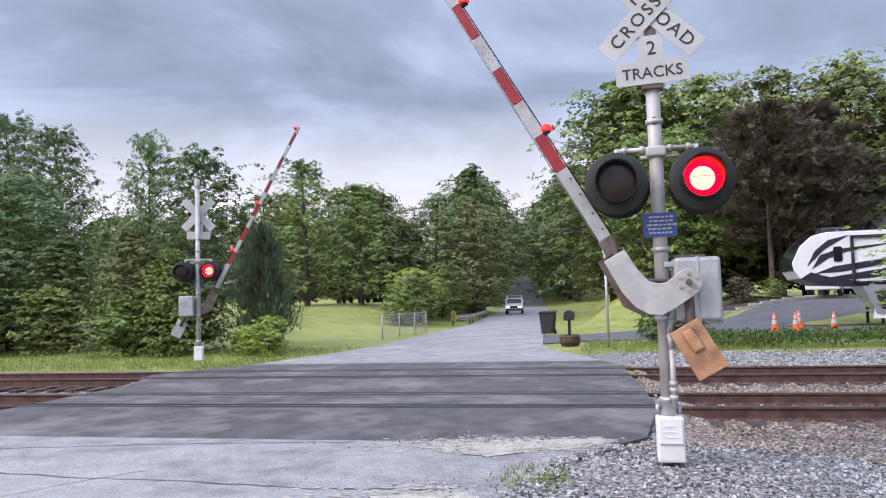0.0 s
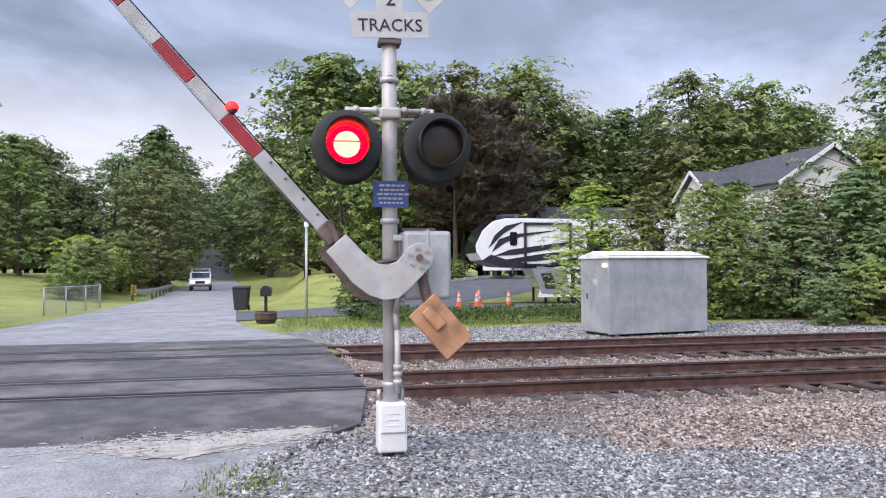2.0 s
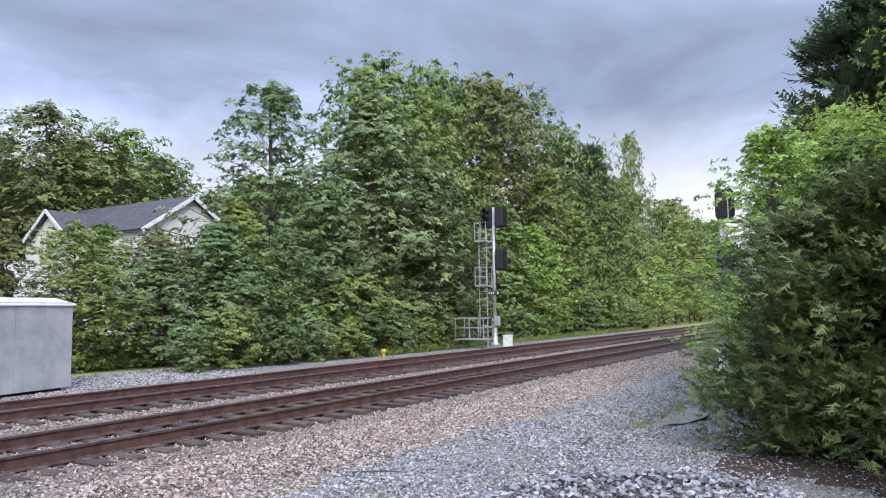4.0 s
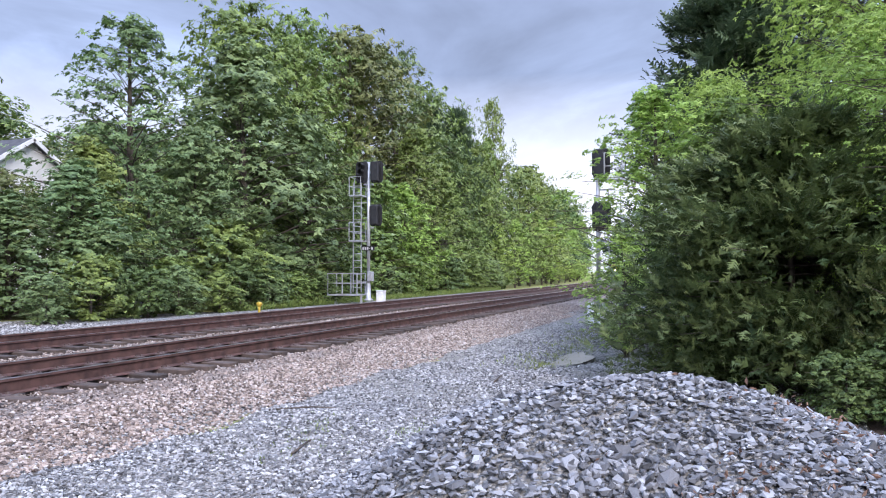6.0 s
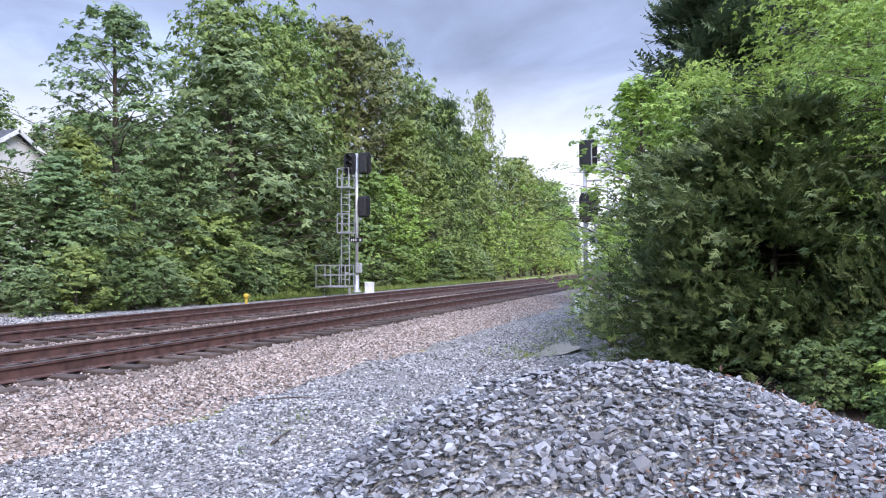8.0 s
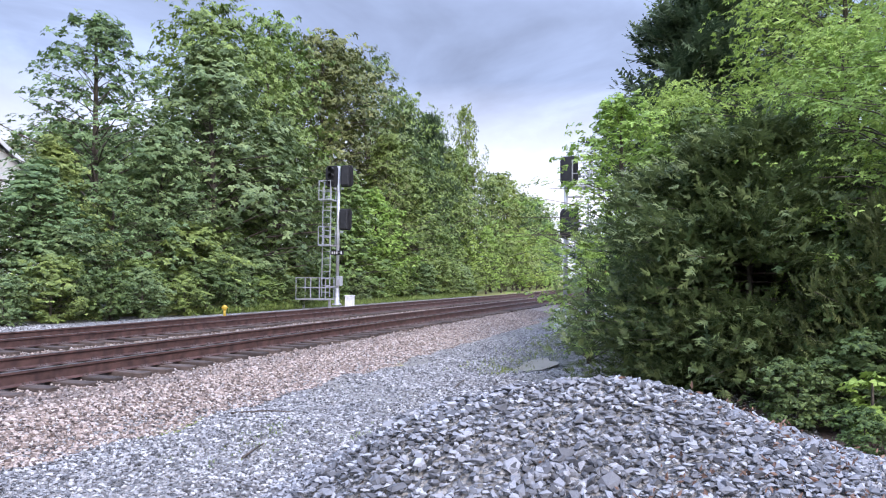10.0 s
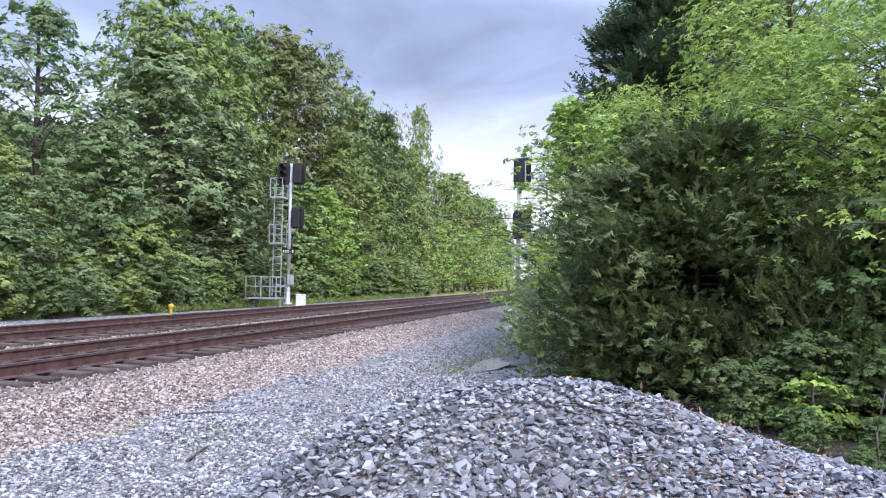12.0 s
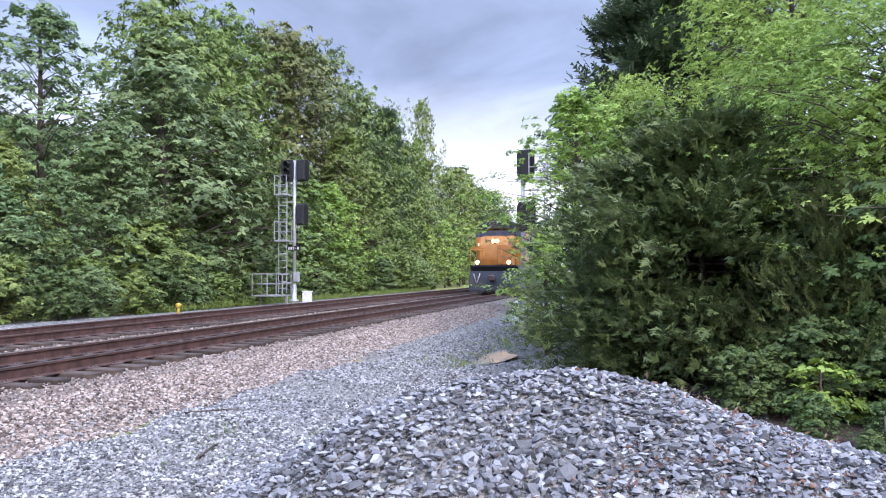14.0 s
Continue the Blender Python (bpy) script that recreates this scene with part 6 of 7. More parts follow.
def locomotive():
    """Front at x = 0, body towards +x, rail tops at z = 0."""
    t = thing("locomotive", pose(46, 0.7175, 0), "orange and dark blue diesel locomotive with lit headlight", "locomotive")
    part("frame", box((21.5, 3.0, 0.32), (11.3, 0, 1.45), bevel=0.03), M["loco_dark"], t)
    plow = prism([(-0.25, 0.12), (0.35, 0.12), (0.75, 0.55), (0.75, 1.32), (0.1, 1.32), (-0.05, 0.9)], 2.9, 0.03)
    pl = part("snow_plow", plow, M["loco_dark"], t, "dark pilot plough")
    for s in (-1, 1):
        part("step_well", box((0.5, 0.22, 0.95), (0.75, s * 1.42, 0.85), bevel=0.02), M["loco_dark"], t)
        for z in (0.5, 0.85, 1.2):
            part("step", box((0.35, 0.3, 0.04), (0.5, s * 1.38, z)), M["galv"], t)
        part("hose", tube((-0.12, s * 0.75, 1.2), (-0.22, s * 0.95, 0.55), 0.03, n=8), M["alu"], t)
        part("hose", tube((-0.22, s * 0.95, 0.55), (-0.12, s * 1.15, 1.15), 0.03, n=8), M["alu"], t)
    part("coupler", box((0.7, 0.3, 0.32), (-0.35, 0, 0.92), bevel=0.06), M["darksteel"], t)
    part("deck", box((1.1, 2.9, 0.08), (0.6, 0, 1.64)), M["loco_dark"], t)
    nose = prism([(0.95, 1.62), (0.85, 2.1), (0.95, 2.95), (1.25, 3.45), (2.6, 3.62), (2.6, 1.62)], 2.1, 0.10)
    part("nose", nose, M["loco_yellow"], t, "orange short hood")
    part("nose_door", box((0.06, 0.6, 1.25), (0.86, -0.45, 2.35), bevel=0.02), M["loco_yellow"], t)
    for s in (-1, 1):
        part("cab_shoulder", box((0.5, 0.55, 1.85), (2.4, s * 1.22, 2.55), bevel=0.04), M["loco_yellow"], t)
        part("side_band", box((0.06, 0.62, 0.14), (0.92, s * 1.22, 2.75)), M["loco_yellow"], t)
        part("number_board", box((0.10, 0.62, 0.20), (2.12, s * 1.02, 3.02), bevel=0.01), M["board_lit"], t, "lit board with no legible marks")
        r = bmesh.new()
        for x, y in ((0.12, 1.4 * s), (0.12, 0.55 * s)):
            add_tube(r, (x, y, 1.6), (x, y, 2.62), 0.022, n=8)
        add_tube(r, (0.12, 1.4 * s, 2.62), (0.12, 0.55 * s, 2.62), 0.022, n=8)
        add_tube(r, (0.12, 1.4 * s, 2.62), (2.4, 1.42 * s, 2.62), 0.022, n=8)
        part("handrail", r, M["loco_yellow"], t)
        dl = part("ditch_light_box", box((0.16, 0.26, 0.26), (0.25, s * 0.98, 1.85), bevel=0.03), M["loco_dark"], t)
        part("ditch_light", lathe([(0.0, 0.02), (0.09, 0.01), (0.10, 0.0)], 18, "y"), M["headlight"], dl, "glowing ditch light").matrix_basis = pose(0.165, s * 0.98, 1.85, 0, 0, -90)
    cab = prism([(2.15, 3.0), (2.45, 3.95), (2.55, 4.05), (5.2, 4.10), (5.2, 1.62), (2.3, 1.62)], 3.0, 0.05)
    part("cab", cab, M["loco_yellow"], t)
    for s in (-1, 1):
        wdw = box((0.04, 1.05, 0.52), (2.27, s * 0.72, 3.58), (0, 17.5, 0), 0.01)
        part("windscreen", wdw, M["glass"], t, "dark cab window")
    part("window_band", box((0.05, 3.0, 0.70), (2.29, 0, 3.58), (0, 17.5, 0)), M["loco_dark"], t)
    rf = [( -1.5, 4.02), (1.5, 4.02), (1.45, 4.16), (0.85, 4.50), (-0.85, 4.50), (-1.45, 4.16)]
    roof = prism(rf, 3.0, 0.04)
    roof.transform(pose(3.75, 0, 0, 0, 0, 90))
    part("cab_roof", roof, M["loco_dark"], t, "dark blue cab roof")
    hl = part("headlight_box", box((0.2, 0.55, 0.3), (1.02, 0, 3.18), bevel=0.05), M["loco_yellow"], t)
    for s in (-1, 1):
        part("headlight", lathe([(0.0, 0.02), (0.095, 0.012), (0.11, 0.0)], 18, "y"), M["headlight"], hl, "glowing headlight").matrix_basis = pose(0.915, s * 0.125, 3.18, 0, 0, -90)
    hood = prism([(-0.9, 1.62), (0.9, 1.62), (0.9, 4.3), (0.6, 4.5), (-0.6, 4.5), (-0.9, 4.3)], 16.2, 0.04)
    hood.transform(pose(13.4, 0, 0, 0, 0, 90))
    part("long_hood", hood, M["loco_dark"], t)
    part("radiator", box((5.0, 3.0, 1.1), (18.5, 0, 3.9), bevel=0.06), M["loco_dark"], t)
    part("fuel_tank", box((6.0, 2.7, 0.85), (11.2, 0, 0.75), bevel=0.15, segs=3), M["loco_dark"], t)
    for bx in (3.6, 18.9):
        for s in (-1, 1):
            part("truck_frame", box((4.9, 0.16, 0.42), (bx, s * 1.05, 0.62), bevel=0.05), M["darksteel"], t)
        for ax in (-1.9, 0.0, 1.9):
            for s in (-1, 1):
                w = part("wheel", lathe([(0.0, 0.05), (0.40, 0.05), (0.52, 0.06), (0.53, -0.05), (0.40, -0.03), (0.0, -0.04)], 28, "y"), M["rail_head"], t)
                w.location = (bx + ax, s * 0.745, 0.525)
    return t


M["board_lit"] = glow("lit_board", (1.0, 0.80, 0.45), 1.3)
loco = locomotive()
LOCO_ROWS = []
for tt in (0, 2, 4, 4.2, 5, 6, 7, 8, 9, 10, 11, 12, 12.5, 13, 13.25, 13.5, 13.75, 14):
    x = 44.0 + 22.5 * (14 - tt)
    a, b = float(track_shift(x)), float(track_shift(x + 21))
    LOCO_ROWS.append((tt, pose(x, 0.7175 + a, 0, 0, 0, math.degrees(math.atan2(b - a, 21)))))
KEYED.append((loco, LOCO_ROWS))


# ---- stones, pile, weeds and litter ----
def rock_soup(rng, pts, sizes, flat=0.65):
    """Angular stones: jittered octahedral lumps of 8 to 12 faces, all in one mesh."""
    n = len(pts)
    base = np.array([(1, 0.15, 0), (-1, -0.1, 0.1), (0.1, 1, 0), (-0.1, -1, 0.1), (0.45, 0.35, 0.8), (-0.4, -0.3, 0.85), (0.3, -0.2, -0.9), (-0.35, 0.4, -0.8)])
    tri = np.array([(0, 2, 4), (2, 1, 5), (2, 5, 4), (1, 3, 5), (3, 0, 4), (3, 4, 5), (0, 6, 2), (2, 6, 7), (2, 7, 1), (1, 7, 3), (3, 7, 6), (3, 6, 0)])
    v = base[None] + rng.normal(0, 0.20, (n, 8, 3))
    v = v * rng.uniform(0.6, 1.25, (n, 1, 3)) * np.array([1, 0.8, flat])
    a = rng.uniform(0, 2 * np.pi, n)
    tl = rng.normal(0, 0.45, n)
    ca, sa, ct, st = np.cos(a), np.sin(a), np.cos(tl), np.sin(tl)
    x, y, z = v[..., 0], v[..., 1], v[..., 2]
    y, z = y * ct[:, None] - z * st[:, None], y * st[:, None] + z * ct[:, None]
    x, y = x * ca[:, None] - y * sa[:, None], x * sa[:, None] + y * ca[:, None]
    v = np.stack([x, y, z], -1) * sizes[:, None, None] + pts[:, None, :]
    f = (np.arange(n)[:, None, None] * 8 + tri[None]).reshape(-1, 3)
    return v.reshape(-1, 3), f


def pile_height(x, y):
    x, y = np.asarray(x, dtype=float), np.asarray(y, dtype=float)
    # crest along y, steep towards the road side, long tail behind
    crest = np.interp(y, (-13.2, -11.0, -9.5, -8.8, -8.2, -7.6, -6.9, -6.3, -5.6, -5.0), (0, 0.36, 0.48, 0.66, 0.88, 0.94, 0.95, 0.78, 0.40, 0))
    d = np.abs(x - 4.9 - 0.25 * np.sin(1.3 * y)) / np.where(x < 4.9, 1.85, 2.3)
    h = crest * np.clip(1 - d ** 1.45, 0, 1)
    return h * (1 + 0.07 * np.sin(3.1 * x + 1.3) * np.sin(2.7 * y))


def stone_pile():
    rng = np.random.default_rng(5)
    t = thing("stone_pile", Matrix(), "heap of grey crushed stone beside the tracks", "stone pile")
    core = sheet("mound", np.arange(2.6, 8.2, 0.15), np.arange(-13.6, -4.8, 0.15), -0.03, M["gravel"], height=lambda x, y: ground_height(x, y) + pile_height(x, y))
    core.parent = t
    n = 42000
    px, py = rng.uniform(2.7, 8.0, n), rng.uniform(-13.4, -5.0, n)
    h = pile_height(px, py)
    keep = h > 0.012
    px, py, h = px[keep], py[keep], h[keep]
    size = rng.uniform(0.016, 0.036, len(px)) * (1 + 0.5 * (rng.uniform(0, 1, len(px)) > 0.9))
    pts = np.stack([px, py, ground_height(px, py) + h + size * 0.25 - 0.01 + rng.uniform(-0.015, 0.02, len(px))], -1)
    near = np.argsort((px - 3.9) ** 2 + (py + 7.4) ** 2)[:280]
    rest = np.ones(len(px), dtype=bool); rest[near] = False
    v, f = rock_soup(rng, pts[rest], size[rest], 0.5)
    tagged(part("crushed_stone", mesh_arrays("crushed_stone", v, f, [M["stone_pile"]]), None, t), kind="stuff")
    shapes = []
    for k in range(12):
        v, f = rock_soup(rng, np.zeros((1, 3)), np.array([1.0]))
        shapes.append(mesh_arrays("stone", v, f, [M["stone_pile"]]))
    for k, i in enumerate(near):
        o = part("stone", shapes[k % 12], None, t)
        s = float(size[i]) * 1.15
        o.matrix_basis = pose(*[float(q) for q in pts[i]], rng.uniform(-25, 25), rng.uniform(-25, 25), rng.uniform(0, 360)) @ Matrix.Diagonal((s, s, s, 1))


stone_pile()


def loose_stone():
    rng = np.random.default_rng(8)
    # the grey stone field, thickest near the road and the pile
    n = 56000
    r = rng.uniform(0, 1, n) ** 0.8
    x = -0.8 + 26 * r ** 1.7
    y = rng.uniform(-9.4, -1.55, n)
    ok = (x > road_right(y) - 0.25 + rng.normal(0, 0.12, n)) & (pile_height(x, y) < 0.03) & ~((x > 12) & (y < -6.5)) & (((x - 15.3) / 2.0) ** 2 + ((y + 5.0) / 0.6) ** 2 > 1)
    bare = np.sin(x * 0.8 + 1.0) + np.sin(y * 1.9 + x * 0.35) + rng.normal(0, 0.5, n)
    ok &= ~((bare > 1.25) & (y < -3.8))
    x, y = x[ok], y[ok]
    s = rng.uniform(0.011, 0.027, len(x))
    v, f = rock_soup(rng, np.stack([x, y, ground_height(x, y) + 0.012 + s * 0.2], -1), s)
    ob = new("loose_gravel", mesh_arrays("loose_gravel", v, f, [M["stone"]]))
    tagged(ob, "loose grey crushed stone on the ground", "gravel", kind="stuff")
    # coarser stone between the track and the heap, in windrows
    n = 46000
    x = 2.2 + 21 * rng.uniform(0, 1, n) ** 1.25
    y = rng.uniform(-7.6, -2.2, n)
    thin = np.sin(x * 1.1 + 0.6 * y) + np.sin(y * 2.6 - 0.3 * x + 1.0) + rng.normal(0, 0.55, n)
    ok = (thin < 1.2) & (y < -2.35 - 0.07 * (x - 2.5) + rng.normal(0, 0.22, n)) & (pile_height(x, y) < 0.03) & ~((x > 10) & (y < -6.6)) & ~((x > 11) & (y < -5.2 + rng.normal(0, 0.2, n)))
    x, y = x[ok], y[ok]
    s = rng.uniform(0.014, 0.031, len(x))
    v, f = rock_soup(rng, np.stack([x, y, ground_height(x, y) + 0.012 + s * 0.3], -1), s)
    tagged(new("coarse_gravel", mesh_arrays("coarse_gravel", v, f, [M["stone_grey"]])), "coarse blue-grey crushed stone spread by the track", "gravel", kind="stuff")
    # stones spilled over the ragged edge of the asphalt
    n = 3600
    y = rng.uniform(-9.4, -2.6, n)
    x = road_right(y) + rng.normal(0.03, 0.10, n)
    s = rng.uniform(0.011, 0.027, n)
    v, f = rock_soup(rng, np.stack([x, y, np.maximum(ground_height(x, y), road_height(y) - 0.02) + 0.008 + s * 0.2], -1), s)
    tagged(new("edge_gravel", mesh_arrays("edge_gravel", v, f, [M["stone"]])), "grey stone spilled along the asphalt edge", "gravel", kind="stuff")
    # the brown ballast between and beside the rails
    n = 60000
    x = np.concatenate([0.25 + 34 * rng.uniform(0, 1, n) ** 1.5, -10.2 - 14 * rng.uniform(0, 1, n // 9)])
    y = rng.uniform(-2.6, 7.6, len(x))
    dist = np.min(np.abs(y[:, None] - np.array(RAILS)[None]), 1)
    tie = (np.abs(((x - 0.9 + 0.26) % 0.52) - 0.26) < 0.15) & ((np.abs(y - 0.7175) < 1.3) | (np.abs(y - 4.8975) < 1.3)) & (rng.uniform(0, 1, len(x)) < 0.96)
    ok = (dist > 0.085) & ~tie & ((x > road_right(y) + 0.08) | (x < road_left(y) - 0.1))
    x, y = x[ok], y[ok]
    s = rng.uniform(0.013, 0.028, len(x))
    v, f = rock_soup(rng, np.stack([x, y, ground_height(x, y) + 0.018 + s * 0.2 + 0.015 * (np.abs(y - 2.8) < 4.2)], -1), s)
    ob = new("loose_ballast", mesh_arrays("loose_ballast", v, f, [M["stone_brown"]]))
    tagged(ob, "rust-brown ballast stones round the ties", "ballast", kind="stuff")
    # brown stone shed down the shoulder of the bed
    n = 24000
    x = 3.2 + 25 * rng.uniform(0, 1, n) ** 1.3
    y = -1.35 - 1.3 * rng.uniform(0, 1, n) ** 1.3
    x, y = x[x > road_right(y) + 0.1], y[x > road_right(y) + 0.1]
    s = rng.uniform(0.015, 0.034, len(x))
    v, f = rock_soup(rng, np.stack([x, y, ground_height(x, y) + 0.016 + s * 0.3], -1), s)
    tagged(new("shoulder_ballast", mesh_arrays("shoulder_ballast", v, f, [M["stone_brown"]])), "brown and grey ballast stones on the bed's shoulder", "ballast", kind="stuff")
    # far gravel strip
    n = 9000
    x, y = 0.3 + 16 * rng.uniform(0, 1, n), rng.uniform(7.4, 11.6, n)
    s = rng.uniform(0.02, 0.04, n)
    v, f = rock_soup(rng, np.stack([x, y, ground_height(x, y) + 0.02], -1), s)
    tagged(new("strip_gravel", mesh_arrays("strip_gravel", v, f, [M["stone"]])), "pale grey stone along the far rail", "gravel", kind="stuff")


loose_stone()


litter = sheet("leaf_litter", np.arange(5.8, 34, 0.3), np.arange(-22, -5.8, 0.3), 0.02, M["mulch"], keep=lambda x, y: (y < -9.4) | ((x > 9.6 + 0.3 * np.sin(3 * y)) & (y < -6.9 + 0.2 * np.sin(2 * x))))
tagged(litter, "dark leaf litter under the thicket", "ground", kind="structure")


def tufts(name, rng, x, y, size, per, material, label, category, lift=0.0, slim=0.10):
    c = np.stack([x, y, ground_height(x, y) + lift], -1)
    nrm = np.repeat(np.array([[0, 0, 1.0]]), len(x), 0)
    v, f = sprigs(rng, c, nrm, size, per, -0.3, slim, 0.45)
    return tagged(new(name, mesh_arrays(name, v, f, [M[material]])), label, category, kind="stuff")


rng = np.random.default_rng(17)
n = 3200
x, y = rng.uniform(-24, -8.6, n), 8.2 + 6.5 * rng.uniform(0, 1, n) ** 1.4
ok = x < road_left(y) - 0.1
tufts("lawn_grass", rng, x[ok], y[ok], 0.13, 5, "blade", "tall green grass beside the road", "grass")
n = 1500
x, y = rng.uniform(-0.8, 6, n), rng.uniform(11.3, 15.5, n)
ok = x > road_right(y) + 0.1
tufts("verge_grass", rng, x[ok], y[ok], 0.13, 5, "blade", "short yellow-green grass by the driveway", "grass")
x, y = rng.normal(-0.65, 0.16, 90), rng.normal(-4.15, 0.30, 90)
tufts("weeds", rng, x, y, 0.055, 7, "blade", "small weeds at the edge of the asphalt", "weeds", 0.01, 0.2)
x, y = np.concatenate([rng.normal(7.2, 0.35, 120), rng.normal(6.3, 0.5, 60)]), np.concatenate([rng.normal(-5.0, 0.2, 120), rng.normal(-3.9, 0.25, 60)])
tufts("weeds", rng, x, y, 0.035, 5, "blade", "sparse weeds among the stones", "weeds", 0.01, 0.2)
x, y = rng.uniform(12.5, 22, 400), rng.normal(-4.6, 0.35, 400)
tufts("weeds", rng, x, y, 0.06, 5, "blade", "sparse weeds round the puddle", "weeds", 0.01, 0.2)
x = rng.uniform(24, 60, 1900)
y = 8.8 + rng.uniform(0, 2.0, 1900) + track_shift(x)
tufts("trackside_grass", rng, x, y, 0.22, 5, "blade", "rough grass between the track and the wood", "grass")
x, y = rng.uniform(1.8, 16, 2600), rng.uniform(12.2, 14.6, 2600)
c = np.stack([x, y, ground_height(x, y) + 0.05 + 0.38 * np.sqrt(np.clip(1 - ((y - 13.4) / 1.3) ** 2, 0, 1)) * rng.uniform(0.4, 1, len(x))], -1)
v, f = sprigs(rng, c, np.repeat(np.array([[0, -0.4, 0.8]]), len(x), 0), 0.11, 6, 0.0, 0.55)
tagged(new("ground_cover", mesh_arrays("ground_cover", v, f, [M["leaf_dark"]])), "low leafy ground cover in front of the driveway", "ground cover", kind="stuff")
# dead leaves caught on the pile
n = 420
x, y = rng.normal(3.75, 0.35, n), rng.normal(-8.9, 0.55, n)
x2, y2 = rng.normal(5.0, 0.35, 70), rng.normal(-8.7, 0.35, 70)
x, y = np.concatenate([x, x2]), np.concatenate([y, y2])
M["dead_leaf"] = leaf_material("dead_leaf", (0.11, 0.055, 0.038), (0.27, 0.16, 0.115), 0.15)
c = np.stack([x, y, ground_height(x, y) + pile_height(x, y) + 0.035], -1)
v, f = sprigs(rng, c, np.repeat(np.array([[0, 0, 0.15]]), len(x), 0), 0.045, 2, 0.0, 0.5, 1.0)
tagged(new("dead_leaves", mesh_arrays("dead_leaves", v, f, [M["dead_leaf"]])), "reddish dead leaves on the stone heap", "leaves", kind="stuff")


# ---- marks on the road ----
def patch(name, outline, lift, material, label, category):
    cx, cy = np.mean([p[0] for p in outline]), np.mean([p[1] for p in outline])
    rr = random.Random(int(abs(cx) * 100))
    ring = []
    for (x0, y0), (x1, y1) in zip(outline, outline[1:] + outline[:1]):
        for k in range(8):
            u = k / 8
            ring.append((x0 + (x1 - x0) * u + rr.uniform(-0.05, 0.05), y0 + (y1 - y0) * u + rr.uniform(-0.035, 0.035)))
    v = [(cx, cy, float(road_height(cy)) + lift)] + [(x, y, float(road_height(y)) + lift) for x, y in ring]
    f = [(0, 1 + i, 1 + (i + 1) % len(ring)) for i in range(len(ring))]
    return tagged(new(name, mesh_arrays(name, v, f, [material])), label, category, kind="structure")


patch("sand_patch", [(-1.9, -2.75), (-1.2, -2.95), (-0.5, -2.75), (0.15, -2.35), (-0.2, -2.3), (-0.9, -2.5), (-1.7, -2.55)], 0.006, M["sand"], "pale sand washed onto the asphalt", "sand")
patch("sand_patch", [(-1.5, -3.25), (-1.2, -2.9), (-0.7, -2.95), (-0.9, -3.15), (-1.15, -3.3)], 0.008, M["sand"], "pale sand washed onto the asphalt", "sand")
patch("sand_patch", [(-2.1, -5.05), (-1.3, -4.75), (-0.95, -4.85), (-1.1, -5.6), (-1.6, -6.2), (-2.0, -5.8)], 0.006, M["sand"], "pale sand along the road edge", "sand")


def scattered_sand():
    rng = np.random.default_rng(71)
    n = 2600
    pick = rng.uniform(0, 1, n)
    x = np.where(pick < 0.72, rng.normal(-0.95, 0.62, n), rng.normal(-1.6, 0.42, n))
    y = np.where(pick < 0.72, -2.68 + 0.10 * (x + 0.9) + rng.normal(0, 0.20, n), rng.normal(-5.2, 0.38, n))
    ok = (x < road_right(y) - 0.15) & (y < -2.2)
    x, y = x[ok], y[ok]
    r = rng.uniform(0.008, 0.034, len(x))
    a = np.linspace(0, 2 * np.pi, 6, endpoint=False)[None] + rng.uniform(0, 1, (len(x), 1))
    rr = r[:, None] * rng.uniform(0.6, 1.3, (len(x), 6))
    z = np.repeat((road_height(y) + rng.uniform(0.003, 0.006, len(x)))[:, None], 6, 1)
    v = np.stack([x[:, None] + rr * np.cos(a) * 1.4, y[:, None] + rr * np.sin(a), z], -1).reshape(-1, 3)
    f = np.arange(len(x))[:, None, None] * 6 + np.array([(0, 1, 2), (0, 2, 3), (0, 3, 4), (0, 4, 5)])[None]
    tagged(new("scattered_sand", mesh_arrays("scattered_sand", v, f.reshape(-1, 3), [M["sand"]])), "pale sand specks scattered on the asphalt", "sand", kind="stuff")


scattered_sand()
rng = np.random.default_rng(23)
x, y = np.concatenate([rng.normal(-1.2, 0.55, 700), rng.normal(-1.4, 0.35, 300)]), np.concatenate([rng.normal(-2.6, 0.22, 700), rng.normal(-5.3, 0.4, 300)])
ok = x < road_right(y) + 0.05
v, f = rock_soup(rng, np.stack([x[ok], y[ok], road_height(y[ok]) + 0.004], -1), rng.uniform(0.006, 0.016, int(ok.sum())))
tagged(new("road_grit", mesh_arrays("road_grit", v, f, [M["stone"]])), "scattered grit on the road", "grit", kind="stuff")


def crack(points, width, label):
    rr = random.Random(len(points))
    v, f = [], []
    path = []
    for (x0, y0), (x1, y1) in zip(points, points[1:]):
        for k in range(10):
            u = k / 10
            path.append((x0 + (x1 - x0) * u + rr.uniform(-0.02, 0.02), y0 + (y1 - y0) * u + rr.uniform(-0.025, 0.025)))
    for x, y in path:
        w = width * rr.uniform(0.5, 1.3)
        z = float(road_height(y)) + 0.003
        v += [(x, y - w, z), (x, y + w, z)]
    for i in range(len(path) - 1):
        f.append((2 * i, 2 * i + 2, 2 * i + 3, 2 * i + 1))
    tagged(new("crack", mesh_arrays("crack", v, f, [M["asphalt_dark"]])), label, "crack", kind="structure")


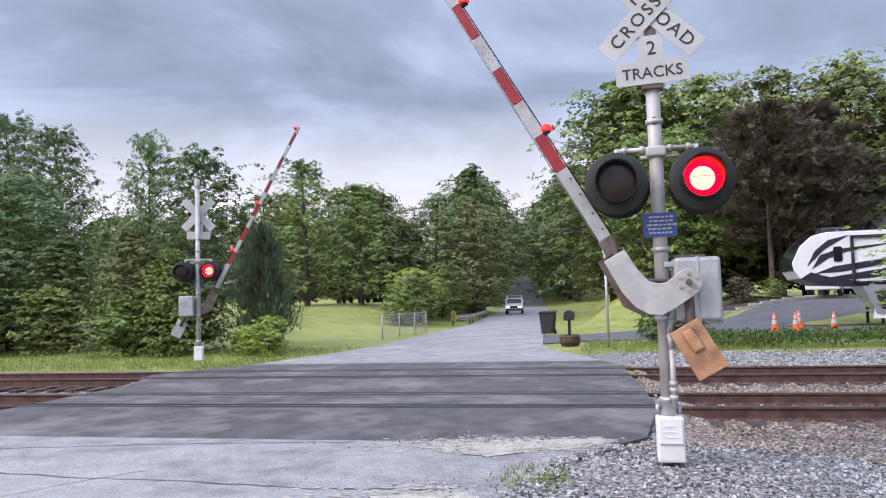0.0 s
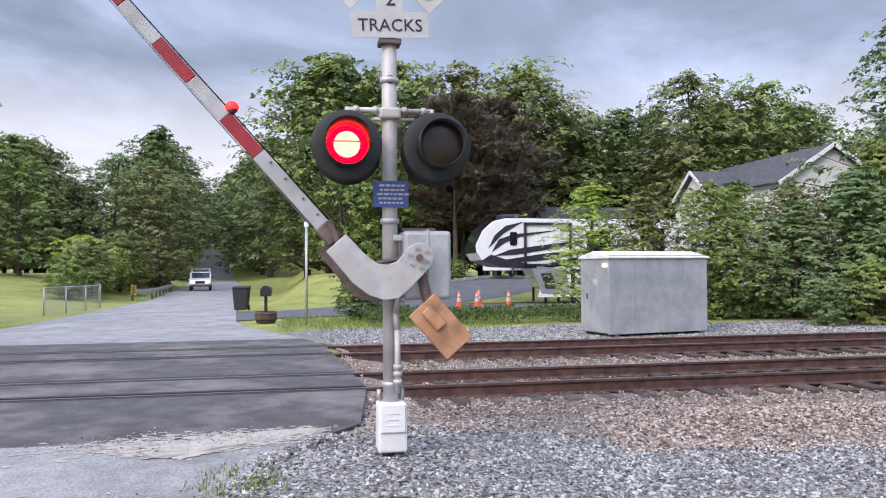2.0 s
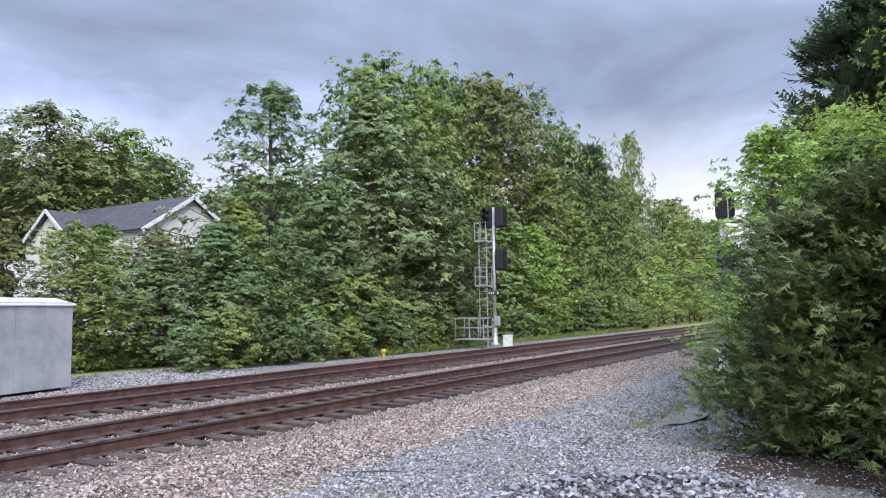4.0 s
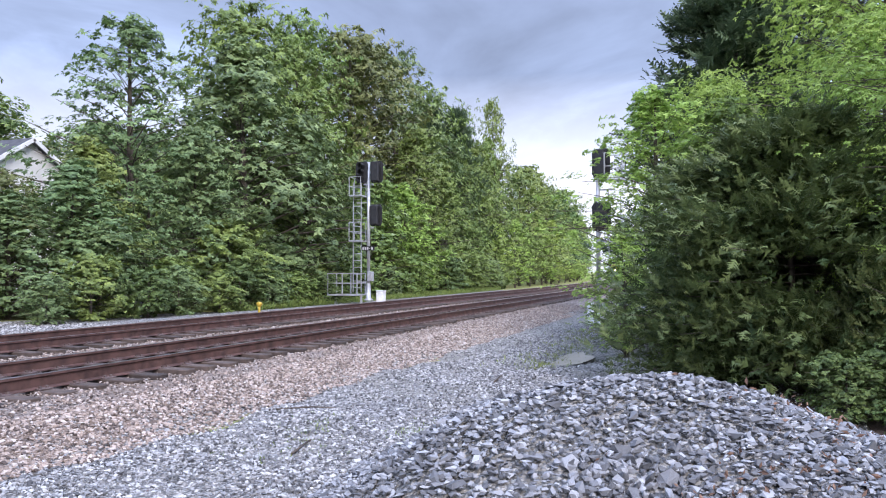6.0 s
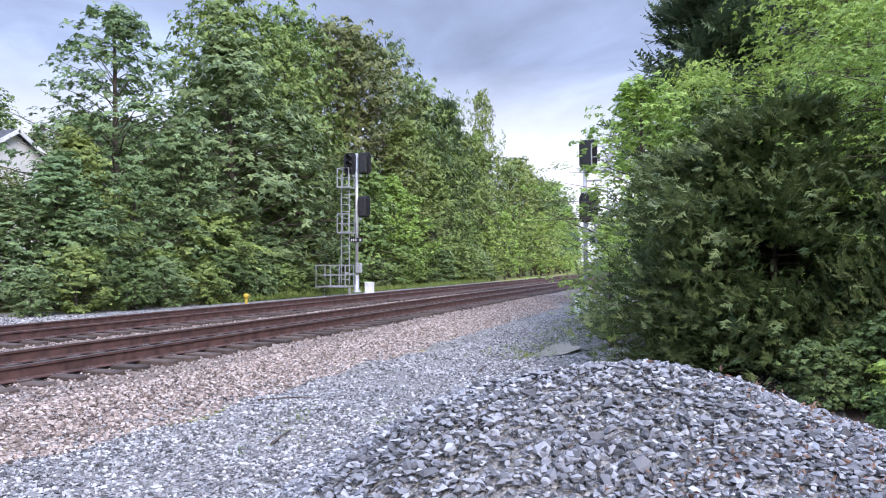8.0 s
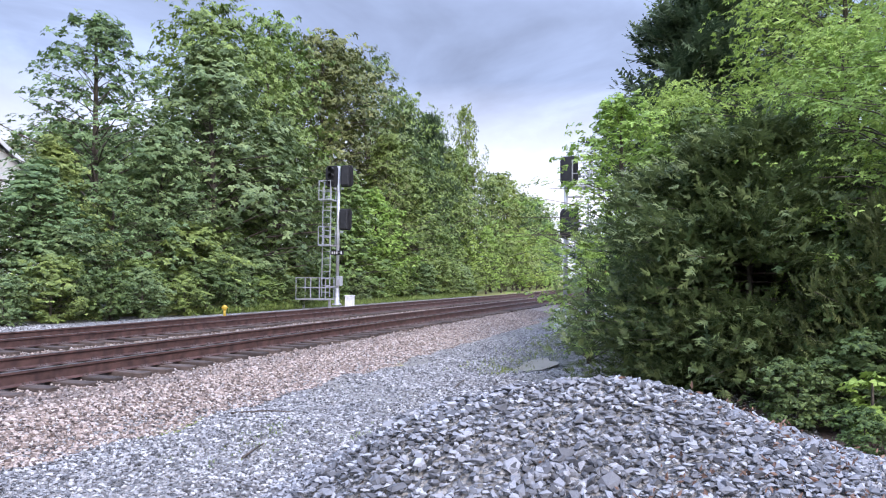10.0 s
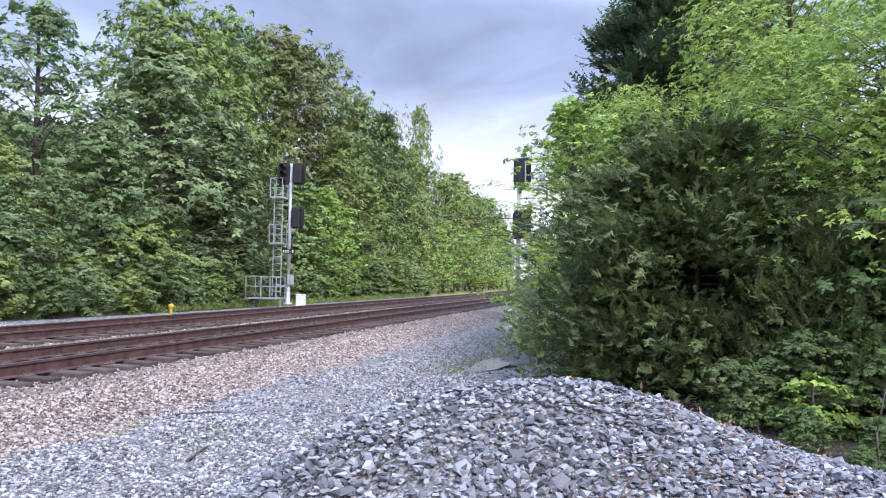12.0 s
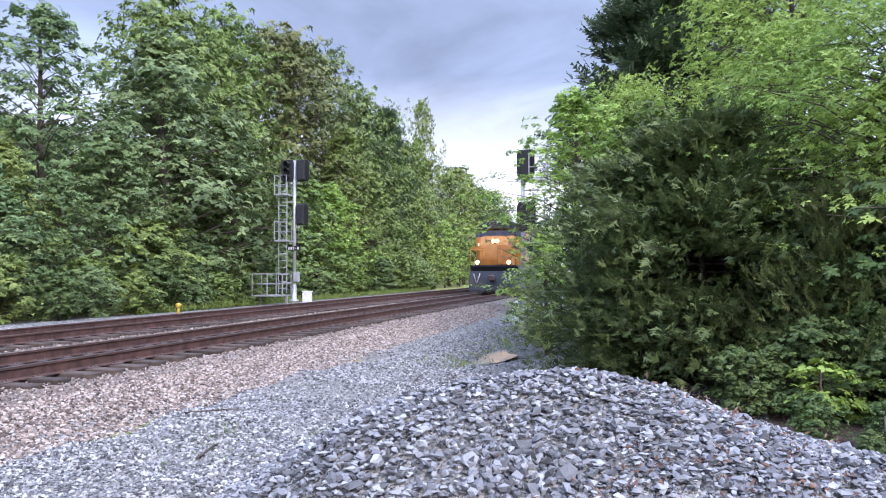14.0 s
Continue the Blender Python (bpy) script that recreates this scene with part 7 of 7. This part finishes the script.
crack([(-8.5, -4.2), (-5.2, -4.55), (-3.6, -4.62), (-2.4, -4.72), (-1.2, -4.65)], 0.018, "dark crack across the old asphalt")
crack([(-5.6, -5.9), (-4.9, -4.7), (-4.4, -4.1)], 0.012, "thin branching crack in the asphalt")
crack([(-7.5, -3.4), (-5.0, -2.9), (-2.6, -2.62)], 0.012, "ragged seam at the edge of the patch")
M["water"] = weathered("puddle_water", (0.26, 0.22, 0.17), (0.18, 0.15, 0.115), 2, 0.28, grain=8, bump=0.02)
pd = []
for k in range(40):
    a = 2 * math.pi * k / 40
    q = 1 + 0.18 * math.sin(3 * a) + 0.1 * math.sin(5 * a + 1)
    pd.append((15.4 + 1.3 * q * math.cos(a), -5.0 + 0.34 * q * math.sin(a), -0.585))
tagged(new("puddle", mesh_arrays("puddle", [(15.4, -5.0, -0.585)] + pd, [(0, 1 + i, 1 + (i + 1) % 40) for i in range(40)], [M["water"]])), "muddy shallow puddle in the gravel", "puddle", kind="structure")


def twig(x, y, ln, ang, label="dry broken stick lying on the stones"):
    z = float(ground_height(x, y)) + float(pile_height(x, y)) + 0.035
    t = thing("stick", pose(x, y, z, 0, 0, ang), label, "stick")
    part("stem", tube((-ln / 2, 0, 0), (ln * 0.1, 0.02, 0.012), 0.012, 0.010, 7), M["bark"], t)
    part("stem", tube((ln * 0.1, 0.02, 0.012), (ln / 2, -0.02, 0.0), 0.010, 0.005, 7), M["bark"], t)


for a in ((0.45, -4.9, 0.32, 25), (6.2, -4.05, 0.8, 10), (11.2, -4.6, 0.9, 5), (7.6, -3.2, 0.7, -60)):
    twig(*a)
# young vine stem before the bush
vs = thing("bare_vine", pose(6.9, -10.0, float(ground_height(6.9, -10.0))), "thin bare vine stem before the dark bush", "vine")
part("stem", tube((0, 0, 0), (0.05, 0.0, 0.45), 0.010, 0.008, 6), M["bark"], vs)
part("stem", tube((0.05, 0, 0.45), (0.0, -0.06, 0.85), 0.008, 0.005, 6), M["bark"], vs)


def motions():
    for ob, rows in KEYED:
        walk(ob, rows)


motions()
